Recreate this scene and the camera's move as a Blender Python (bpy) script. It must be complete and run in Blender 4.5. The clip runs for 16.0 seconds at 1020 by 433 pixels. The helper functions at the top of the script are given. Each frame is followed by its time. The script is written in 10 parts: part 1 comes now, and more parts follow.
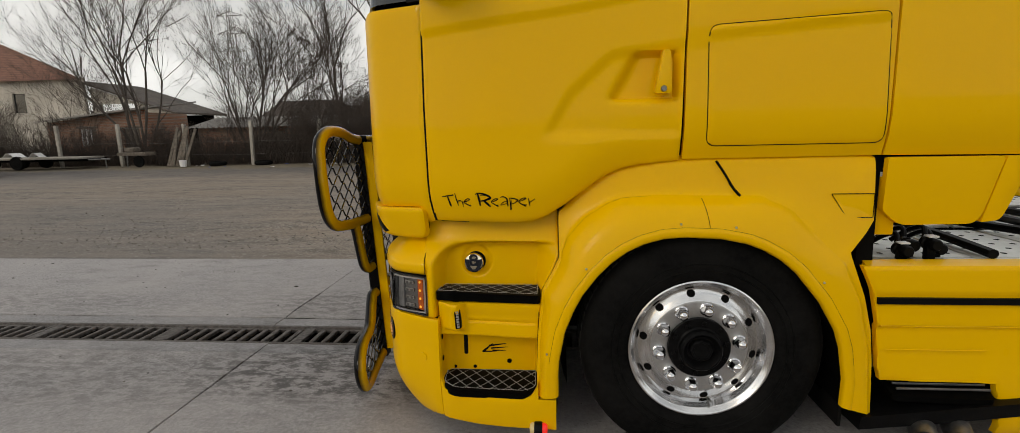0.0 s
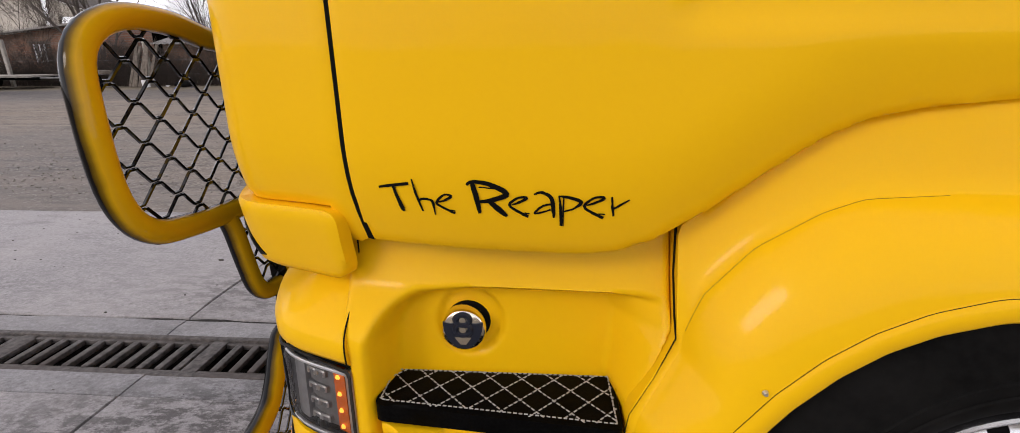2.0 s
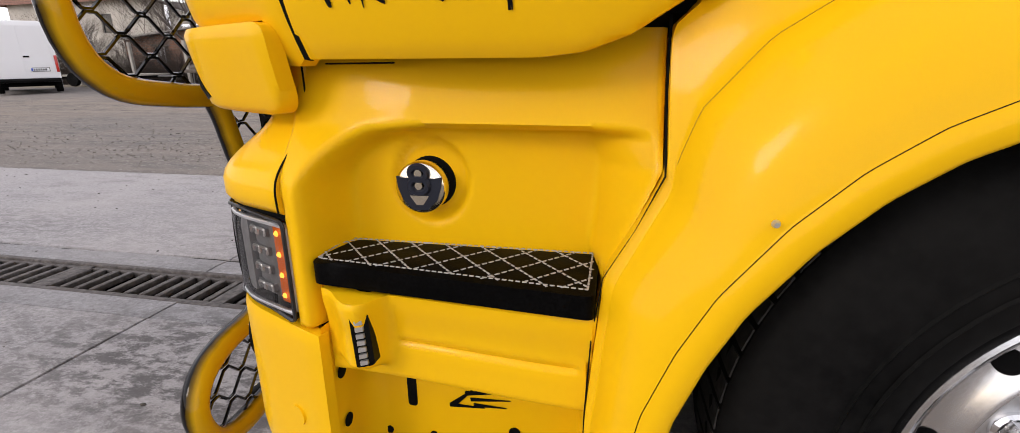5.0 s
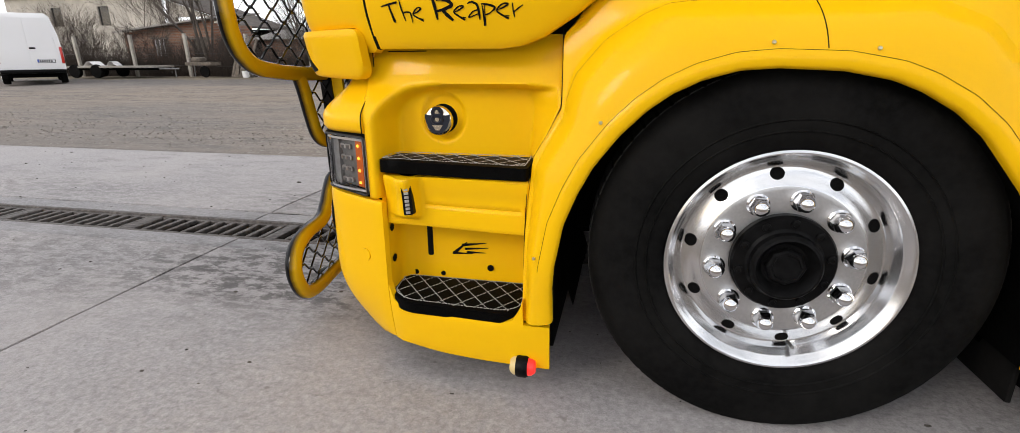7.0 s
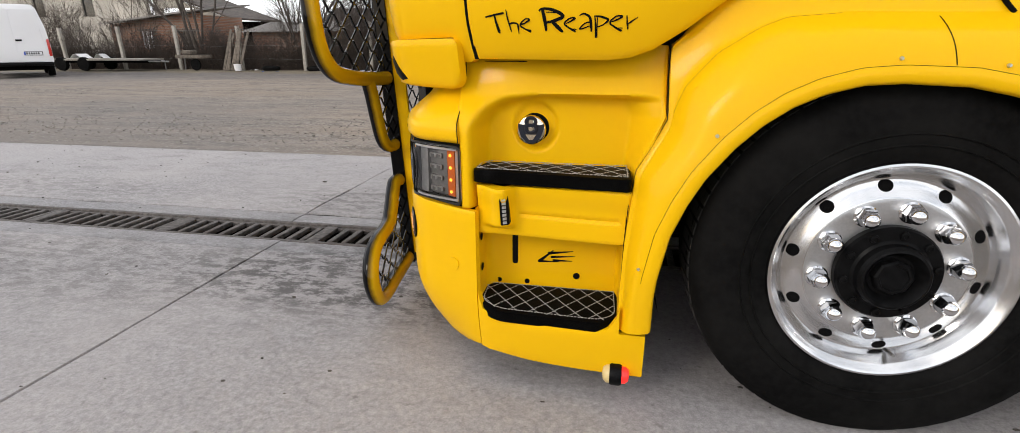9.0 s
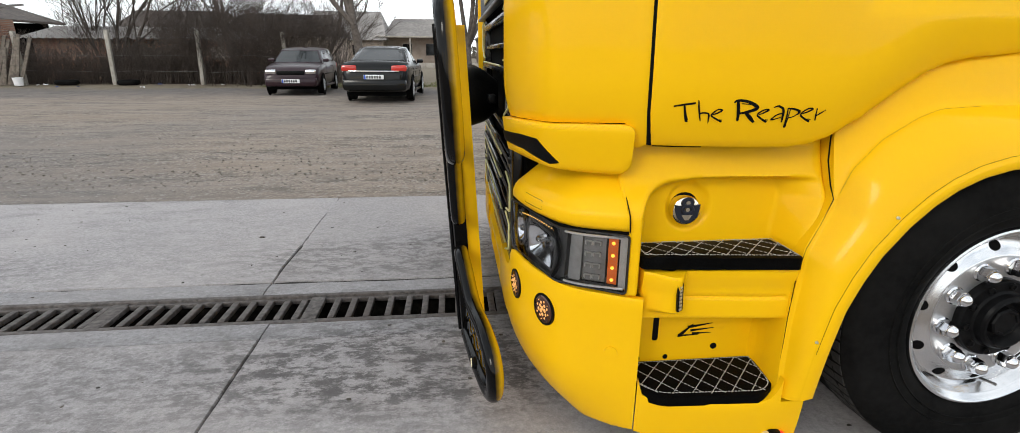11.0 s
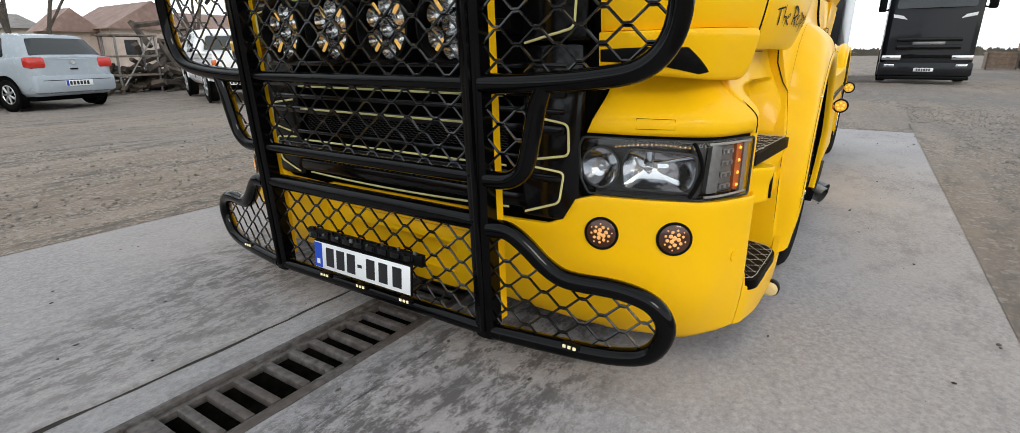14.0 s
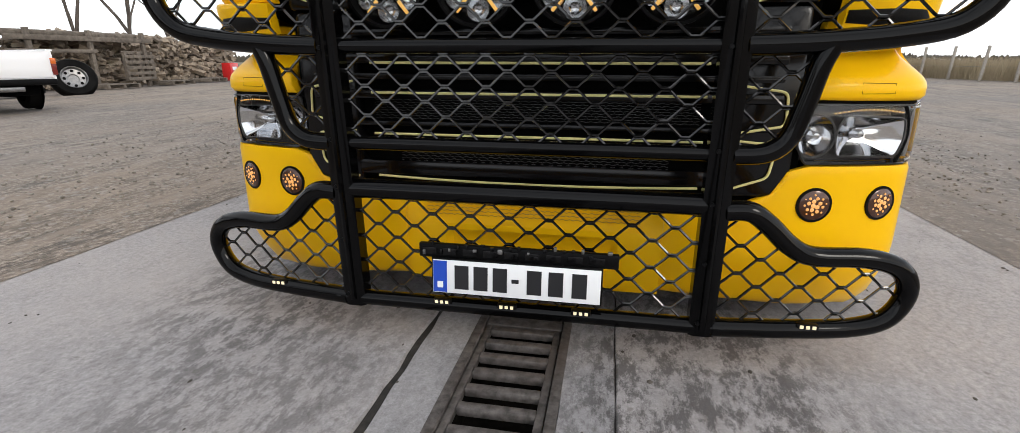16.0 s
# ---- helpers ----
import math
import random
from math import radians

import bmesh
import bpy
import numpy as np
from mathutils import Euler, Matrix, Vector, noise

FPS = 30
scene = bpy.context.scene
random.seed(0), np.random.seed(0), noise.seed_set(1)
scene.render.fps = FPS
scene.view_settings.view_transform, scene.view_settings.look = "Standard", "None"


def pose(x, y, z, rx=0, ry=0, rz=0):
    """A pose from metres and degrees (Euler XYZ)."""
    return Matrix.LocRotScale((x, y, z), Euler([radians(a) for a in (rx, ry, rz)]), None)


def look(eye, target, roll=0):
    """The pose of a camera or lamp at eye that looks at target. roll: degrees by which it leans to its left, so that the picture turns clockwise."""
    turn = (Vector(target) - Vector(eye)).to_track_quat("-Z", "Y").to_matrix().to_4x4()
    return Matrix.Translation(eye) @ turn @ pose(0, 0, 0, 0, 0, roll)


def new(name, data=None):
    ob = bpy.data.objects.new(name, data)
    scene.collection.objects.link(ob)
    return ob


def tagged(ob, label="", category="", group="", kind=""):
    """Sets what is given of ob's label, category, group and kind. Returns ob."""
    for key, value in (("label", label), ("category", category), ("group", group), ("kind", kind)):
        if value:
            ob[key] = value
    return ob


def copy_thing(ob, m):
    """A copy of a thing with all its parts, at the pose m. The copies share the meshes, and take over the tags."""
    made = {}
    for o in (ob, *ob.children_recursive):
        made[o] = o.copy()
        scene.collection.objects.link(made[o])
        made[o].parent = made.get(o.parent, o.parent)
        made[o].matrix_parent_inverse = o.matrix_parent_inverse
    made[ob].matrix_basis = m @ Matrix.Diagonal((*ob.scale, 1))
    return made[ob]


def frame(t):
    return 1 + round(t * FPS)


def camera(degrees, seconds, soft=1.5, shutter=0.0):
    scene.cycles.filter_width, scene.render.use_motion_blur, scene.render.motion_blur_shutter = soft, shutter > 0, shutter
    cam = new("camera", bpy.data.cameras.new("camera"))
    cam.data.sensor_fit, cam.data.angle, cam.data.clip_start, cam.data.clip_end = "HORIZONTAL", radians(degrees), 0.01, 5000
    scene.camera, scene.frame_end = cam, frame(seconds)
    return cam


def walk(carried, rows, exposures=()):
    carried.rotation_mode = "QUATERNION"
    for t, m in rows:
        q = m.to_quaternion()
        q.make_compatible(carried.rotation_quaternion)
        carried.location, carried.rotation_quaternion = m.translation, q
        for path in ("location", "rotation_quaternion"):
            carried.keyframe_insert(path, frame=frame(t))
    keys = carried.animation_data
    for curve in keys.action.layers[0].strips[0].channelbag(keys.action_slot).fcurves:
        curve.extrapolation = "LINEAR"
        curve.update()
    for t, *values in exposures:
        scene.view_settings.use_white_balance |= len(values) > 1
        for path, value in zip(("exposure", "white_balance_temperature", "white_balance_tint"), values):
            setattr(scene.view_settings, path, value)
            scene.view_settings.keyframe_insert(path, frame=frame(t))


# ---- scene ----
# ---------------------------------------------------------------- camera
cam = camera(87.7, 16.0, soft=0.4)
PATH = [
    (0, (-0.588, -2.214, 1.421), (-0.771, -0.249, 1.095), -1.2),
    (0.5, (-0.643, -1.837, 1.397), (-0.809, 0.099, 0.922), -1.3),
    (1, (-0.703, -1.472, 1.364), (-0.858, 0.436, 0.783), -1.3),
    (1.5, (-0.725, -1.106, 1.349), (-0.867, 0.79, 0.73), -1.0),
    (2, (-0.805, -0.818, 1.351), (-0.957, 1.084, 0.753), -0.6),
    (2.5, (-0.911, -0.607, 1.33), (-1.027, 1.295, 0.724), -0.0),
    (3, (-0.89, -0.558, 1.27), (-0.997, 1.343, 0.658), -0.2),
    (3.5, (-0.828, -0.586, 1.16), (-0.932, 1.327, 0.588), -0.4),
    (4, (-0.75, -0.622, 1.09), (-0.907, 1.295, 0.54), -0.7),
    (4.5, (-0.678, -0.639, 1.095), (-0.955, 1.257, 0.522), -1.0),
    (5, (-0.635, -0.7, 1.029), (-1.065, 1.166, 0.454), -0.9),
    (5.2, (-0.68, -0.764, 1.026), (-1.007, 1.119, 0.436), -0.2),
    (7.3, (-0.4, -1.473, 1.012), (-0.819, 0.391, 0.421), -0.3),
    (7.5, (-0.42, -1.483, 0.995), (-0.84, 0.379, 0.398), -0.2),
    (8, (-0.489, -1.502, 0.973), (-0.902, 0.361, 0.372), -0.1),
    (8.5, (-0.58, -1.491, 1.011), (-0.98, 0.372, 0.403), -0.2),
    (9, (-0.727, -1.482, 1.066), (-1.095, 0.386, 0.453), -0.2),
    (9.5, (-0.923, -1.462, 1.124), (-1.228, 0.418, 0.514), -0.2),
    (9.7, (-0.999, -1.443, 1.158), (-1.286, 0.444, 0.563), -0.1),
    (11.8, (-2.082, -1.184, 1.276), (-1.312, 0.565, 0.687), -0.2),
    (12, (-2.179, -1.114, 1.277), (-1.253, 0.556, 0.68), -0.4),
    (12.5, (-2.486, -0.968, 1.286), (-1.267, 0.504, 0.699), -0.2),
    (13, (-2.685, -0.788, 1.271), (-1.336, 0.568, 0.687), -0.1),
    (13.5, (-2.763, -0.523, 1.15), (-1.301, 0.704, 0.552), -0.5),
    (14, (-2.91, -0.243, 1.023), (-1.311, 0.803, 0.433), -0.3),
    (14.5, (-3.126, 0.08, 0.94), (-1.357, 0.822, 0.374), 0.3),
    (15, (-3.115, 0.352, 0.925), (-1.285, 0.92, 0.354), 0.1),
    (15.5, (-3.098, 0.643, 0.901), (-1.243, 1.137, 0.34), 0.1),
    (16, (-3.131, 0.978, 0.906), (-1.248, 1.336, 0.336), 0.1),
]
walk(cam, [(t, look(e, g, r)) for t, e, g, r in PATH],
     exposures=[(0, -0.81, 6950, 7), (0.5, -0.61, 6800, 9), (1.0, -0.42, 6620, 11), (1.5, -0.28, 6500, 15), (2.0, -0.22, 6500, 17), (2.5, -0.19, 6500, 18), (3.5, -0.09, 6500, 18), (5.0, -0.02, 6500, 16), (7.5, 0.05, 6500, 10), (9.5, 0.06, 6500, 10), (12.0, -0.02, 6220, 5), (13.5, -0.03, 6220, 5), (14.5, 0.02, 6230, 7), (16, 0.13, 6380, 9)])

# ---------------------------------------------------------------- sky and sun
world = bpy.data.worlds.new("sky")
scene.world = world
world.use_nodes = True
wn, wl = world.node_tree.nodes, world.node_tree.links
wn.clear()
SUN_AZ, SUN_EL = radians(-140), radians(28)     # clockwise from +y
sky = wn.new("ShaderNodeTexSky")
sky.sky_type = "NISHITA"
sky.sun_disc = False
sky.sun_elevation, sky.sun_rotation = SUN_EL, SUN_AZ
sky.air_density, sky.dust_density, sky.ozone_density = 1.0, 3.0, 1.0
coord = wn.new("ShaderNodeTexCoord")
stretch = wn.new("ShaderNodeMapping")
stretch.inputs["Scale"].default_value = (1.2, 1.2, 4.0)
cloud = wn.new("ShaderNodeTexNoise")
cloud.inputs["Scale"].default_value = 1.6
cloud.inputs["Detail"].default_value = 5.0
cover = wn.new("ShaderNodeValToRGB")
cover.color_ramp.elements[0].position = 0.30
cover.color_ramp.elements[0].color = (0.12, 0.12, 0.12, 1)
cover.color_ramp.elements[1].position = 0.52
mixsky = wn.new("ShaderNodeMix")
mixsky.data_type = "RGBA"
mixsky.inputs["B"].default_value = (10.2, 10.3, 10.6, 1)      # thin bright cloud
back = wn.new("ShaderNodeBackground")
back.inputs["Strength"].default_value = 0.13
wout = wn.new("ShaderNodeOutputWorld")
wl.new(coord.outputs["Generated"], stretch.inputs["Vector"])
wl.new(stretch.outputs["Vector"], cloud.inputs["Vector"])
wl.new(cloud.outputs["Fac"], cover.inputs["Fac"])
wl.new(cover.outputs["Color"], mixsky.inputs["Factor"])
wl.new(sky.outputs["Color"], mixsky.inputs["A"])
# thin haze, brighter towards the horizon
height = wn.new("ShaderNodeSeparateXYZ")
wl.new(coord.outputs["Generated"], height.inputs[0])
haze = wn.new("ShaderNodeMapRange")
haze.inputs["From Min"].default_value, haze.inputs["From Max"].default_value = 0.0, 0.75
haze.inputs["To Min"].default_value, haze.inputs["To Max"].default_value = 1.28, 0.90
wl.new(height.outputs["Z"], haze.inputs["Value"])
lit = wn.new("ShaderNodeVectorMath")
lit.operation = "SCALE"
wl.new(mixsky.outputs["Result"], lit.inputs[0])
wl.new(haze.outputs["Result"], lit.inputs["Scale"])
wl.new(lit.outputs["Vector"], back.inputs["Color"])
wl.new(back.outputs["Background"], wout.inputs["Surface"])

sun_data = bpy.data.lights.new("sun", "SUN")
sun_data.energy, sun_data.angle, sun_data.color = 0.8, radians(16), (1.0, 0.95, 0.87)
sun = new("sun", sun_data)
sun_dir = Vector((math.sin(SUN_AZ) * math.cos(SUN_EL), math.cos(SUN_AZ) * math.cos(SUN_EL), math.sin(SUN_EL)))
sun.matrix_world = look(sun_dir * 30, (0, 0, 0))


# ---------------------------------------------------------------- materials
def node_mat(name, base, rough=0.5, metal=0.0, coat=0.0):
    m = bpy.data.materials.new(name)
    m.use_nodes = True
    b = m.node_tree.nodes["Principled BSDF"]
    b.inputs["Base Color"].default_value = (*base, 1)
    b.inputs["Roughness"].default_value = rough
    b.inputs["Metallic"].default_value = metal
    b.inputs["Coat Weight"].default_value = coat
    b.inputs["Coat Roughness"].default_value = 0.06
    return m, m.node_tree.nodes, m.node_tree.links, b


def noise_tex(n, l, scale, detail=4.0, rough=0.55, vec=None, stretch3=None):
    tex = n.new("ShaderNodeTexNoise")
    tex.inputs["Scale"].default_value = scale
    tex.inputs["Detail"].default_value = detail
    tex.inputs["Roughness"].default_value = rough
    if vec is None:
        vec = n.new("ShaderNodeNewGeometry").outputs["Position"]
    if stretch3:
        mp = n.new("ShaderNodeMapping")
        mp.inputs["Scale"].default_value = stretch3
        l.new(vec, mp.inputs["Vector"])
        vec = mp.outputs["Vector"]
    l.new(vec, tex.inputs["Vector"])
    return tex.outputs["Fac"]


def ramp(n, l, fac, stops):
    r = n.new("ShaderNodeValToRGB")
    while len(r.color_ramp.elements) < len(stops):
        r.color_ramp.elements.new(0.5)
    for e, (p, c) in zip(r.color_ramp.elements, stops):
        e.position = p
        e.color = (*c, 1) if len(c) == 3 else c
    l.new(fac, r.inputs["Fac"])
    return r.outputs["Color"]


def mix(n, l, fac, a, b, blend="MIX"):
    m = n.new("ShaderNodeMix")
    m.data_type = "RGBA"
    m.blend_type = blend
    for val, key in ((fac, "Factor"), (a, "A"), (b, "B")):
        if isinstance(val, (int, float)):
            m.inputs[key].default_value = val
        elif isinstance(val, tuple):
            m.inputs[key].default_value = (*val, 1)
        else:
            l.new(val, m.inputs[key])
    return m.outputs["Result"]


def bump(n, l, b, height, strength=0.3, dist=0.01, chain=None):
    bp = n.new("ShaderNodeBump")
    bp.inputs["Strength"].default_value = strength
    bp.inputs["Distance"].default_value = dist
    l.new(height, bp.inputs["Height"])
    if chain:
        l.new(chain, bp.inputs["Normal"])
    l.new(bp.outputs["Normal"], b.inputs["Normal"])
    return bp.outputs["Normal"]


def speckled(name, c1, c2, scale, rough=0.7, metal=0.0, bump_s=0.2, dist=0.004, coat=0.0, detail=5.0, scale2=None, c3=None):
    """Two tones of noise at one scale, broad stains at another, and fine relief."""
    m, n, l, b = node_mat(name, c1, rough, metal, coat)
    fine = noise_tex(n, l, scale, detail)
    col = ramp(n, l, fine, [(0.35, c1), (0.68, c2)])
    broad = noise_tex(n, l, scale2 or scale / 9, 3.0)
    f = ramp(n, l, broad, [(0.42, (0, 0, 0)), (0.66, (1, 1, 1))])
    third = c3 or tuple(0.72 * v for v in c1)
    half = n.new("ShaderNodeMath")
    half.operation = "MULTIPLY"
    half.inputs[1].default_value = 0.6
    l.new(f, half.inputs[0])
    l.new(mix(n, l, half.outputs[0], col, third), b.inputs["Base Color"])
    if bump_s:
        bump(n, l, b, fine, bump_s, dist)
    if max(c2) < 0.03:
        b.inputs["Specular IOR Level"].default_value = 0.10 if rough < 0.45 else 0.03
    return m


# glossy truck paint with a hint of orange peel and dust
def paint(name, base, dust=(0.55, 0.46, 0.30), rough=0.27, coat=0.26, spec=0.2):
    m, n, l, b = node_mat(name, base, rough, 0.0, coat)
    b.inputs["Specular IOR Level"].default_value = spec
    d = noise_tex(n, l, 2.3, 4.0)
    f = n.new("ShaderNodeMath")
    f.operation = "MULTIPLY"
    f.inputs[1].default_value = 0.05
    l.new(d, f.inputs[0])
    l.new(mix(n, l, f.outputs[0], base, dust), b.inputs["Base Color"])
    rr = n.new("ShaderNodeMapRange")
    rr.inputs["To Min"].default_value, rr.inputs["To Max"].default_value = rough - 0.04, rough + 0.12
    l.new(noise_tex(n, l, 9.0, 4.0), rr.inputs["Value"])
    l.new(rr.outputs["Result"], b.inputs["Roughness"])
    bump(n, l, b, noise_tex(n, l, 260.0, 2.0), 0.04, 0.0006)
    return m


YELLOW = paint("yellow_paint", (0.87, 0.495, 0.0015), (0.60, 0.42, 0.08), coat=0.16, spec=0.06)
# soft brown that paints the shade in the fender's fine panel gap
SEAM_SHADE = node_mat("seam_shade_brown", (0.22, 0.115, 0.004), 0.7)[0]
BLACK_GLOSS = paint("black_gloss_paint", (0.003, 0.003, 0.0035), (0.008, 0.008, 0.007), 0.14, 0.14, 0.22)
# near-black for seals and shut lines; on holes and gaps it paints their shade
GAP = node_mat("gap_shade_and_rubber", (0.003, 0.003, 0.003), 0.9)[0]
GAP.node_tree.nodes["Principled BSDF"].inputs["Specular IOR Level"].default_value = 0.1
BLACK_PLASTIC = speckled("black_plastic", (0.002, 0.002, 0.0022), (0.006, 0.006, 0.0065), 180, 0.40, bump_s=0.15, dist=0.001)
BLACK_MATT = speckled("matt_black", (0.0015, 0.0015, 0.0015), (0.004, 0.004, 0.004), 90, 0.75, bump_s=0.2, dist=0.001)
RUBBER = speckled("tyre_rubber", (0.0035, 0.0035, 0.0035), (0.0075, 0.0075, 0.0073), 60, 0.62, bump_s=0.15, dist=0.001, scale2=4, c3=(0.014, 0.0135, 0.013))
LEATHER = speckled("black_leather_look", (0.0012, 0.0012, 0.0012), (0.004, 0.004, 0.004), 220, 0.45, bump_s=0.35, dist=0.001)
STITCH = node_mat("silver_thread", (0.36, 0.36, 0.35), 0.6)[0]
CHROME = speckled("polished_aluminium", (0.70, 0.71, 0.72), (0.76, 0.76, 0.77), 30, 0.21, 1.0, bump_s=0.012, dist=0.0004, scale2=6, c3=(0.64, 0.64, 0.65))
SATIN = speckled("brushed_aluminium", (0.46, 0.465, 0.475), (0.54, 0.54, 0.55), 160, 0.36, 0.9, bump_s=0.12, dist=0.0006, scale2=9, c3=(0.62, 0.62, 0.63))
SILVER = speckled("satin_silver", (0.62, 0.62, 0.62), (0.72, 0.72, 0.71), 40, 0.34, 0.8, bump_s=0.05, dist=0.0005)
LAMP_GREY = speckled("grey_lamp_bezel", (0.045, 0.045, 0.047), (0.075, 0.075, 0.078), 60, 0.35, 0.3, bump_s=0.05, dist=0.0005)
BEZEL_GREY = speckled("smooth_grey_bezel", (0.24, 0.24, 0.245), (0.30, 0.30, 0.305), 60, 0.3, 0.3, bump_s=0.03, dist=0.0004)
CELL_GREY = speckled("grey_lamp_cell", (0.17, 0.17, 0.174), (0.24, 0.24, 0.244), 60, 0.3, 0.4, bump_s=0.03, dist=0.0004)
ENAMEL = node_mat("dark_blue_enamel", (0.016, 0.019, 0.030), 0.40)[0]
ENAMEL.node_tree.nodes["Principled BSDF"].inputs["Specular IOR Level"].default_value = 0.25
NUT_CHROME = node_mat("chrome", (0.74, 0.745, 0.76), 0.07, 1.0)[0]
BADGE_METAL = node_mat("polished_badge_metal", (0.82, 0.76, 0.62), 0.13, 1.0)[0]
STEEL = speckled("dull_steel", (0.22, 0.22, 0.22), (0.34, 0.33, 0.32), 40, 0.42, 1.0, bump_s=0.1, dist=0.001)
ALU_PLATE = speckled("aluminium_plate", (0.70, 0.70, 0.66), (0.82, 0.82, 0.78), 25, 0.45, 0.45, bump_s=0.1, dist=0.001)
WHITE_PLATE = node_mat("reflective_white", (0.80, 0.81, 0.82), 0.35)[0]
BLUE_BAND = node_mat("plate_blue", (0.01, 0.06, 0.45), 0.35)[0]
INK = node_mat("black_ink", (0.012, 0.012, 0.014), 0.4)[0]
VINYL = node_mat("black_vinyl", (0.003, 0.003, 0.0035), 0.5)[0]
VINYL.node_tree.nodes["Principled BSDF"].inputs["Specular IOR Level"].default_value = 0.1
PINSTRIPE = node_mat("pale_yellow_line", (0.68, 0.63, 0.28), 0.35)[0]
GOLD = node_mat("gold_lettering", (0.50, 0.36, 0.09), 0.35, 0.6)[0]


def glass(name, tint=(1, 1, 1), rough=0.0):
    m = bpy.data.materials.new(name)
    m.use_nodes = True
    n, l = m.node_tree.nodes, m.node_tree.links
    n.clear()
    tr, gl, fr, mx, out = (n.new(k) for k in ("ShaderNodeBsdfTransparent", "ShaderNodeBsdfGlossy", "ShaderNodeFresnel",
                                               "ShaderNodeMixShader", "ShaderNodeOutputMaterial"))
    tr.inputs["Color"].default_value = (*tint, 1)
    gl.inputs["Roughness"].default_value = rough
    fr.inputs["IOR"].default_value = 1.5
    l.new(fr.outputs[0], mx.inputs[0])
    l.new(tr.outputs[0], mx.inputs[1])
    l.new(gl.outputs[0], mx.inputs[2])
    l.new(mx.outputs[0], out.inputs["Surface"])
    return m


CLEAR = glass("clear_lens")
DARK_GLASS = node_mat("dark_window_glass", (0.012, 0.016, 0.018), 0.06, 0.0, 0.3)[0]


def glow(name, base, strength, emit=None):
    m, n, l, b = node_mat(name, base, 0.3)
    b.inputs["Emission Color"].default_value = (*(emit or base), 1)
    b.inputs["Emission Strength"].default_value = strength
    return m


AMBER_ON = glow("lit_amber_led", (0.9, 0.35, 0.03), 1.6, (1.0, 0.48, 0.05))
AMBER = node_mat("amber_plastic", (0.60, 0.13, 0.015), 0.25, 0.0, 0.5)[0]
LAMP_DARK = speckled("dark_lamp_housing", (0.012, 0.012, 0.013), (0.03, 0.03, 0.031), 60, 0.3, 0.2, bump_s=0.05, dist=0.0005)
WARM_DIM = glow("dim_warm_lens", (0.78, 0.70, 0.48), 0.35, (1.0, 0.80, 0.48))
FINE_LED = glow("small_amber_led", (0.75, 0.40, 0.12), 0.75, (1.0, 0.50, 0.12))
BUMPER_LED = glow("warm_bumper_led", (0.55, 0.27, 0.10), 0.48, (1.0, 0.46, 0.11))
RED_LENS = glow("lit_red_lens", (0.65, 0.02, 0.02), 0.8, (1.0, 0.03, 0.02))
RED_PLASTIC = node_mat("red_plastic", (0.55, 0.02, 0.02), 0.25, 0.0, 0.5)[0]
SMOKED_REFLECTOR = node_mat("smoked_reflector", (0.52, 0.53, 0.54), 0.16, 1.0)[0]
REFLECTOR = node_mat("lamp_reflector", (0.66, 0.67, 0.69), 0.09, 1.0)[0]


# bull-bar tubes: black on forward faces, through olive to yellow behind, with a soft, uneven border
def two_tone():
    m, n, l, b = node_mat("tube_black_to_yellow", (0.8, 0.5, 0.01), 0.12, 0.0, 0.26)
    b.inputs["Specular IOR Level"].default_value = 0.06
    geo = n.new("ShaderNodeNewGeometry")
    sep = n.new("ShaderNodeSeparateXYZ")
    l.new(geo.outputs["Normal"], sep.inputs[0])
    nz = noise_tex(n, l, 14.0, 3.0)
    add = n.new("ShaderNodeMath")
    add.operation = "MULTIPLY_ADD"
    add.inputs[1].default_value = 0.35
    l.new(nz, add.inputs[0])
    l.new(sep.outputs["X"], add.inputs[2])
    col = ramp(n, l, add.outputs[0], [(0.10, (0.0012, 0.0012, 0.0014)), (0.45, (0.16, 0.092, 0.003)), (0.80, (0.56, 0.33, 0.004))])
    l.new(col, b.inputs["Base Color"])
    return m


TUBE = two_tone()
BLACK_TUBE = paint("black_tube_paint", (0.0012, 0.0012, 0.0014), (0.006, 0.006, 0.005), 0.12, 0.24, 0.05)


# ---------------------------------------------------------------- mesh tools
def link_mesh(name, bm, material, parent=None, label="", angle=38):
    me = bpy.data.meshes.new(name)
    bmesh.ops.recalc_face_normals(bm, faces=bm.faces)
    bm.to_mesh(me)
    bm.free()
    mats = material if isinstance(material, (list, tuple)) else [material]
    for k in mats:
        me.materials.append(k)
    me.polygons.foreach_set("use_smooth", [True] * len(me.polygons))
    me.set_sharp_from_angle(angle=radians(angle))
    ob = new(name, me)
    if parent:
        ob.parent = parent
    return tagged(ob, label)


def part(name, bm, material, parent, label="", angle=38):
    return link_mesh(name, bm, material, parent, label, angle)


def thing(name, label, category, at=None, group="", kind=""):
    e = new(name)
    if at is not None:
        e.matrix_world = at
    return tagged(e, label, category, group, kind)


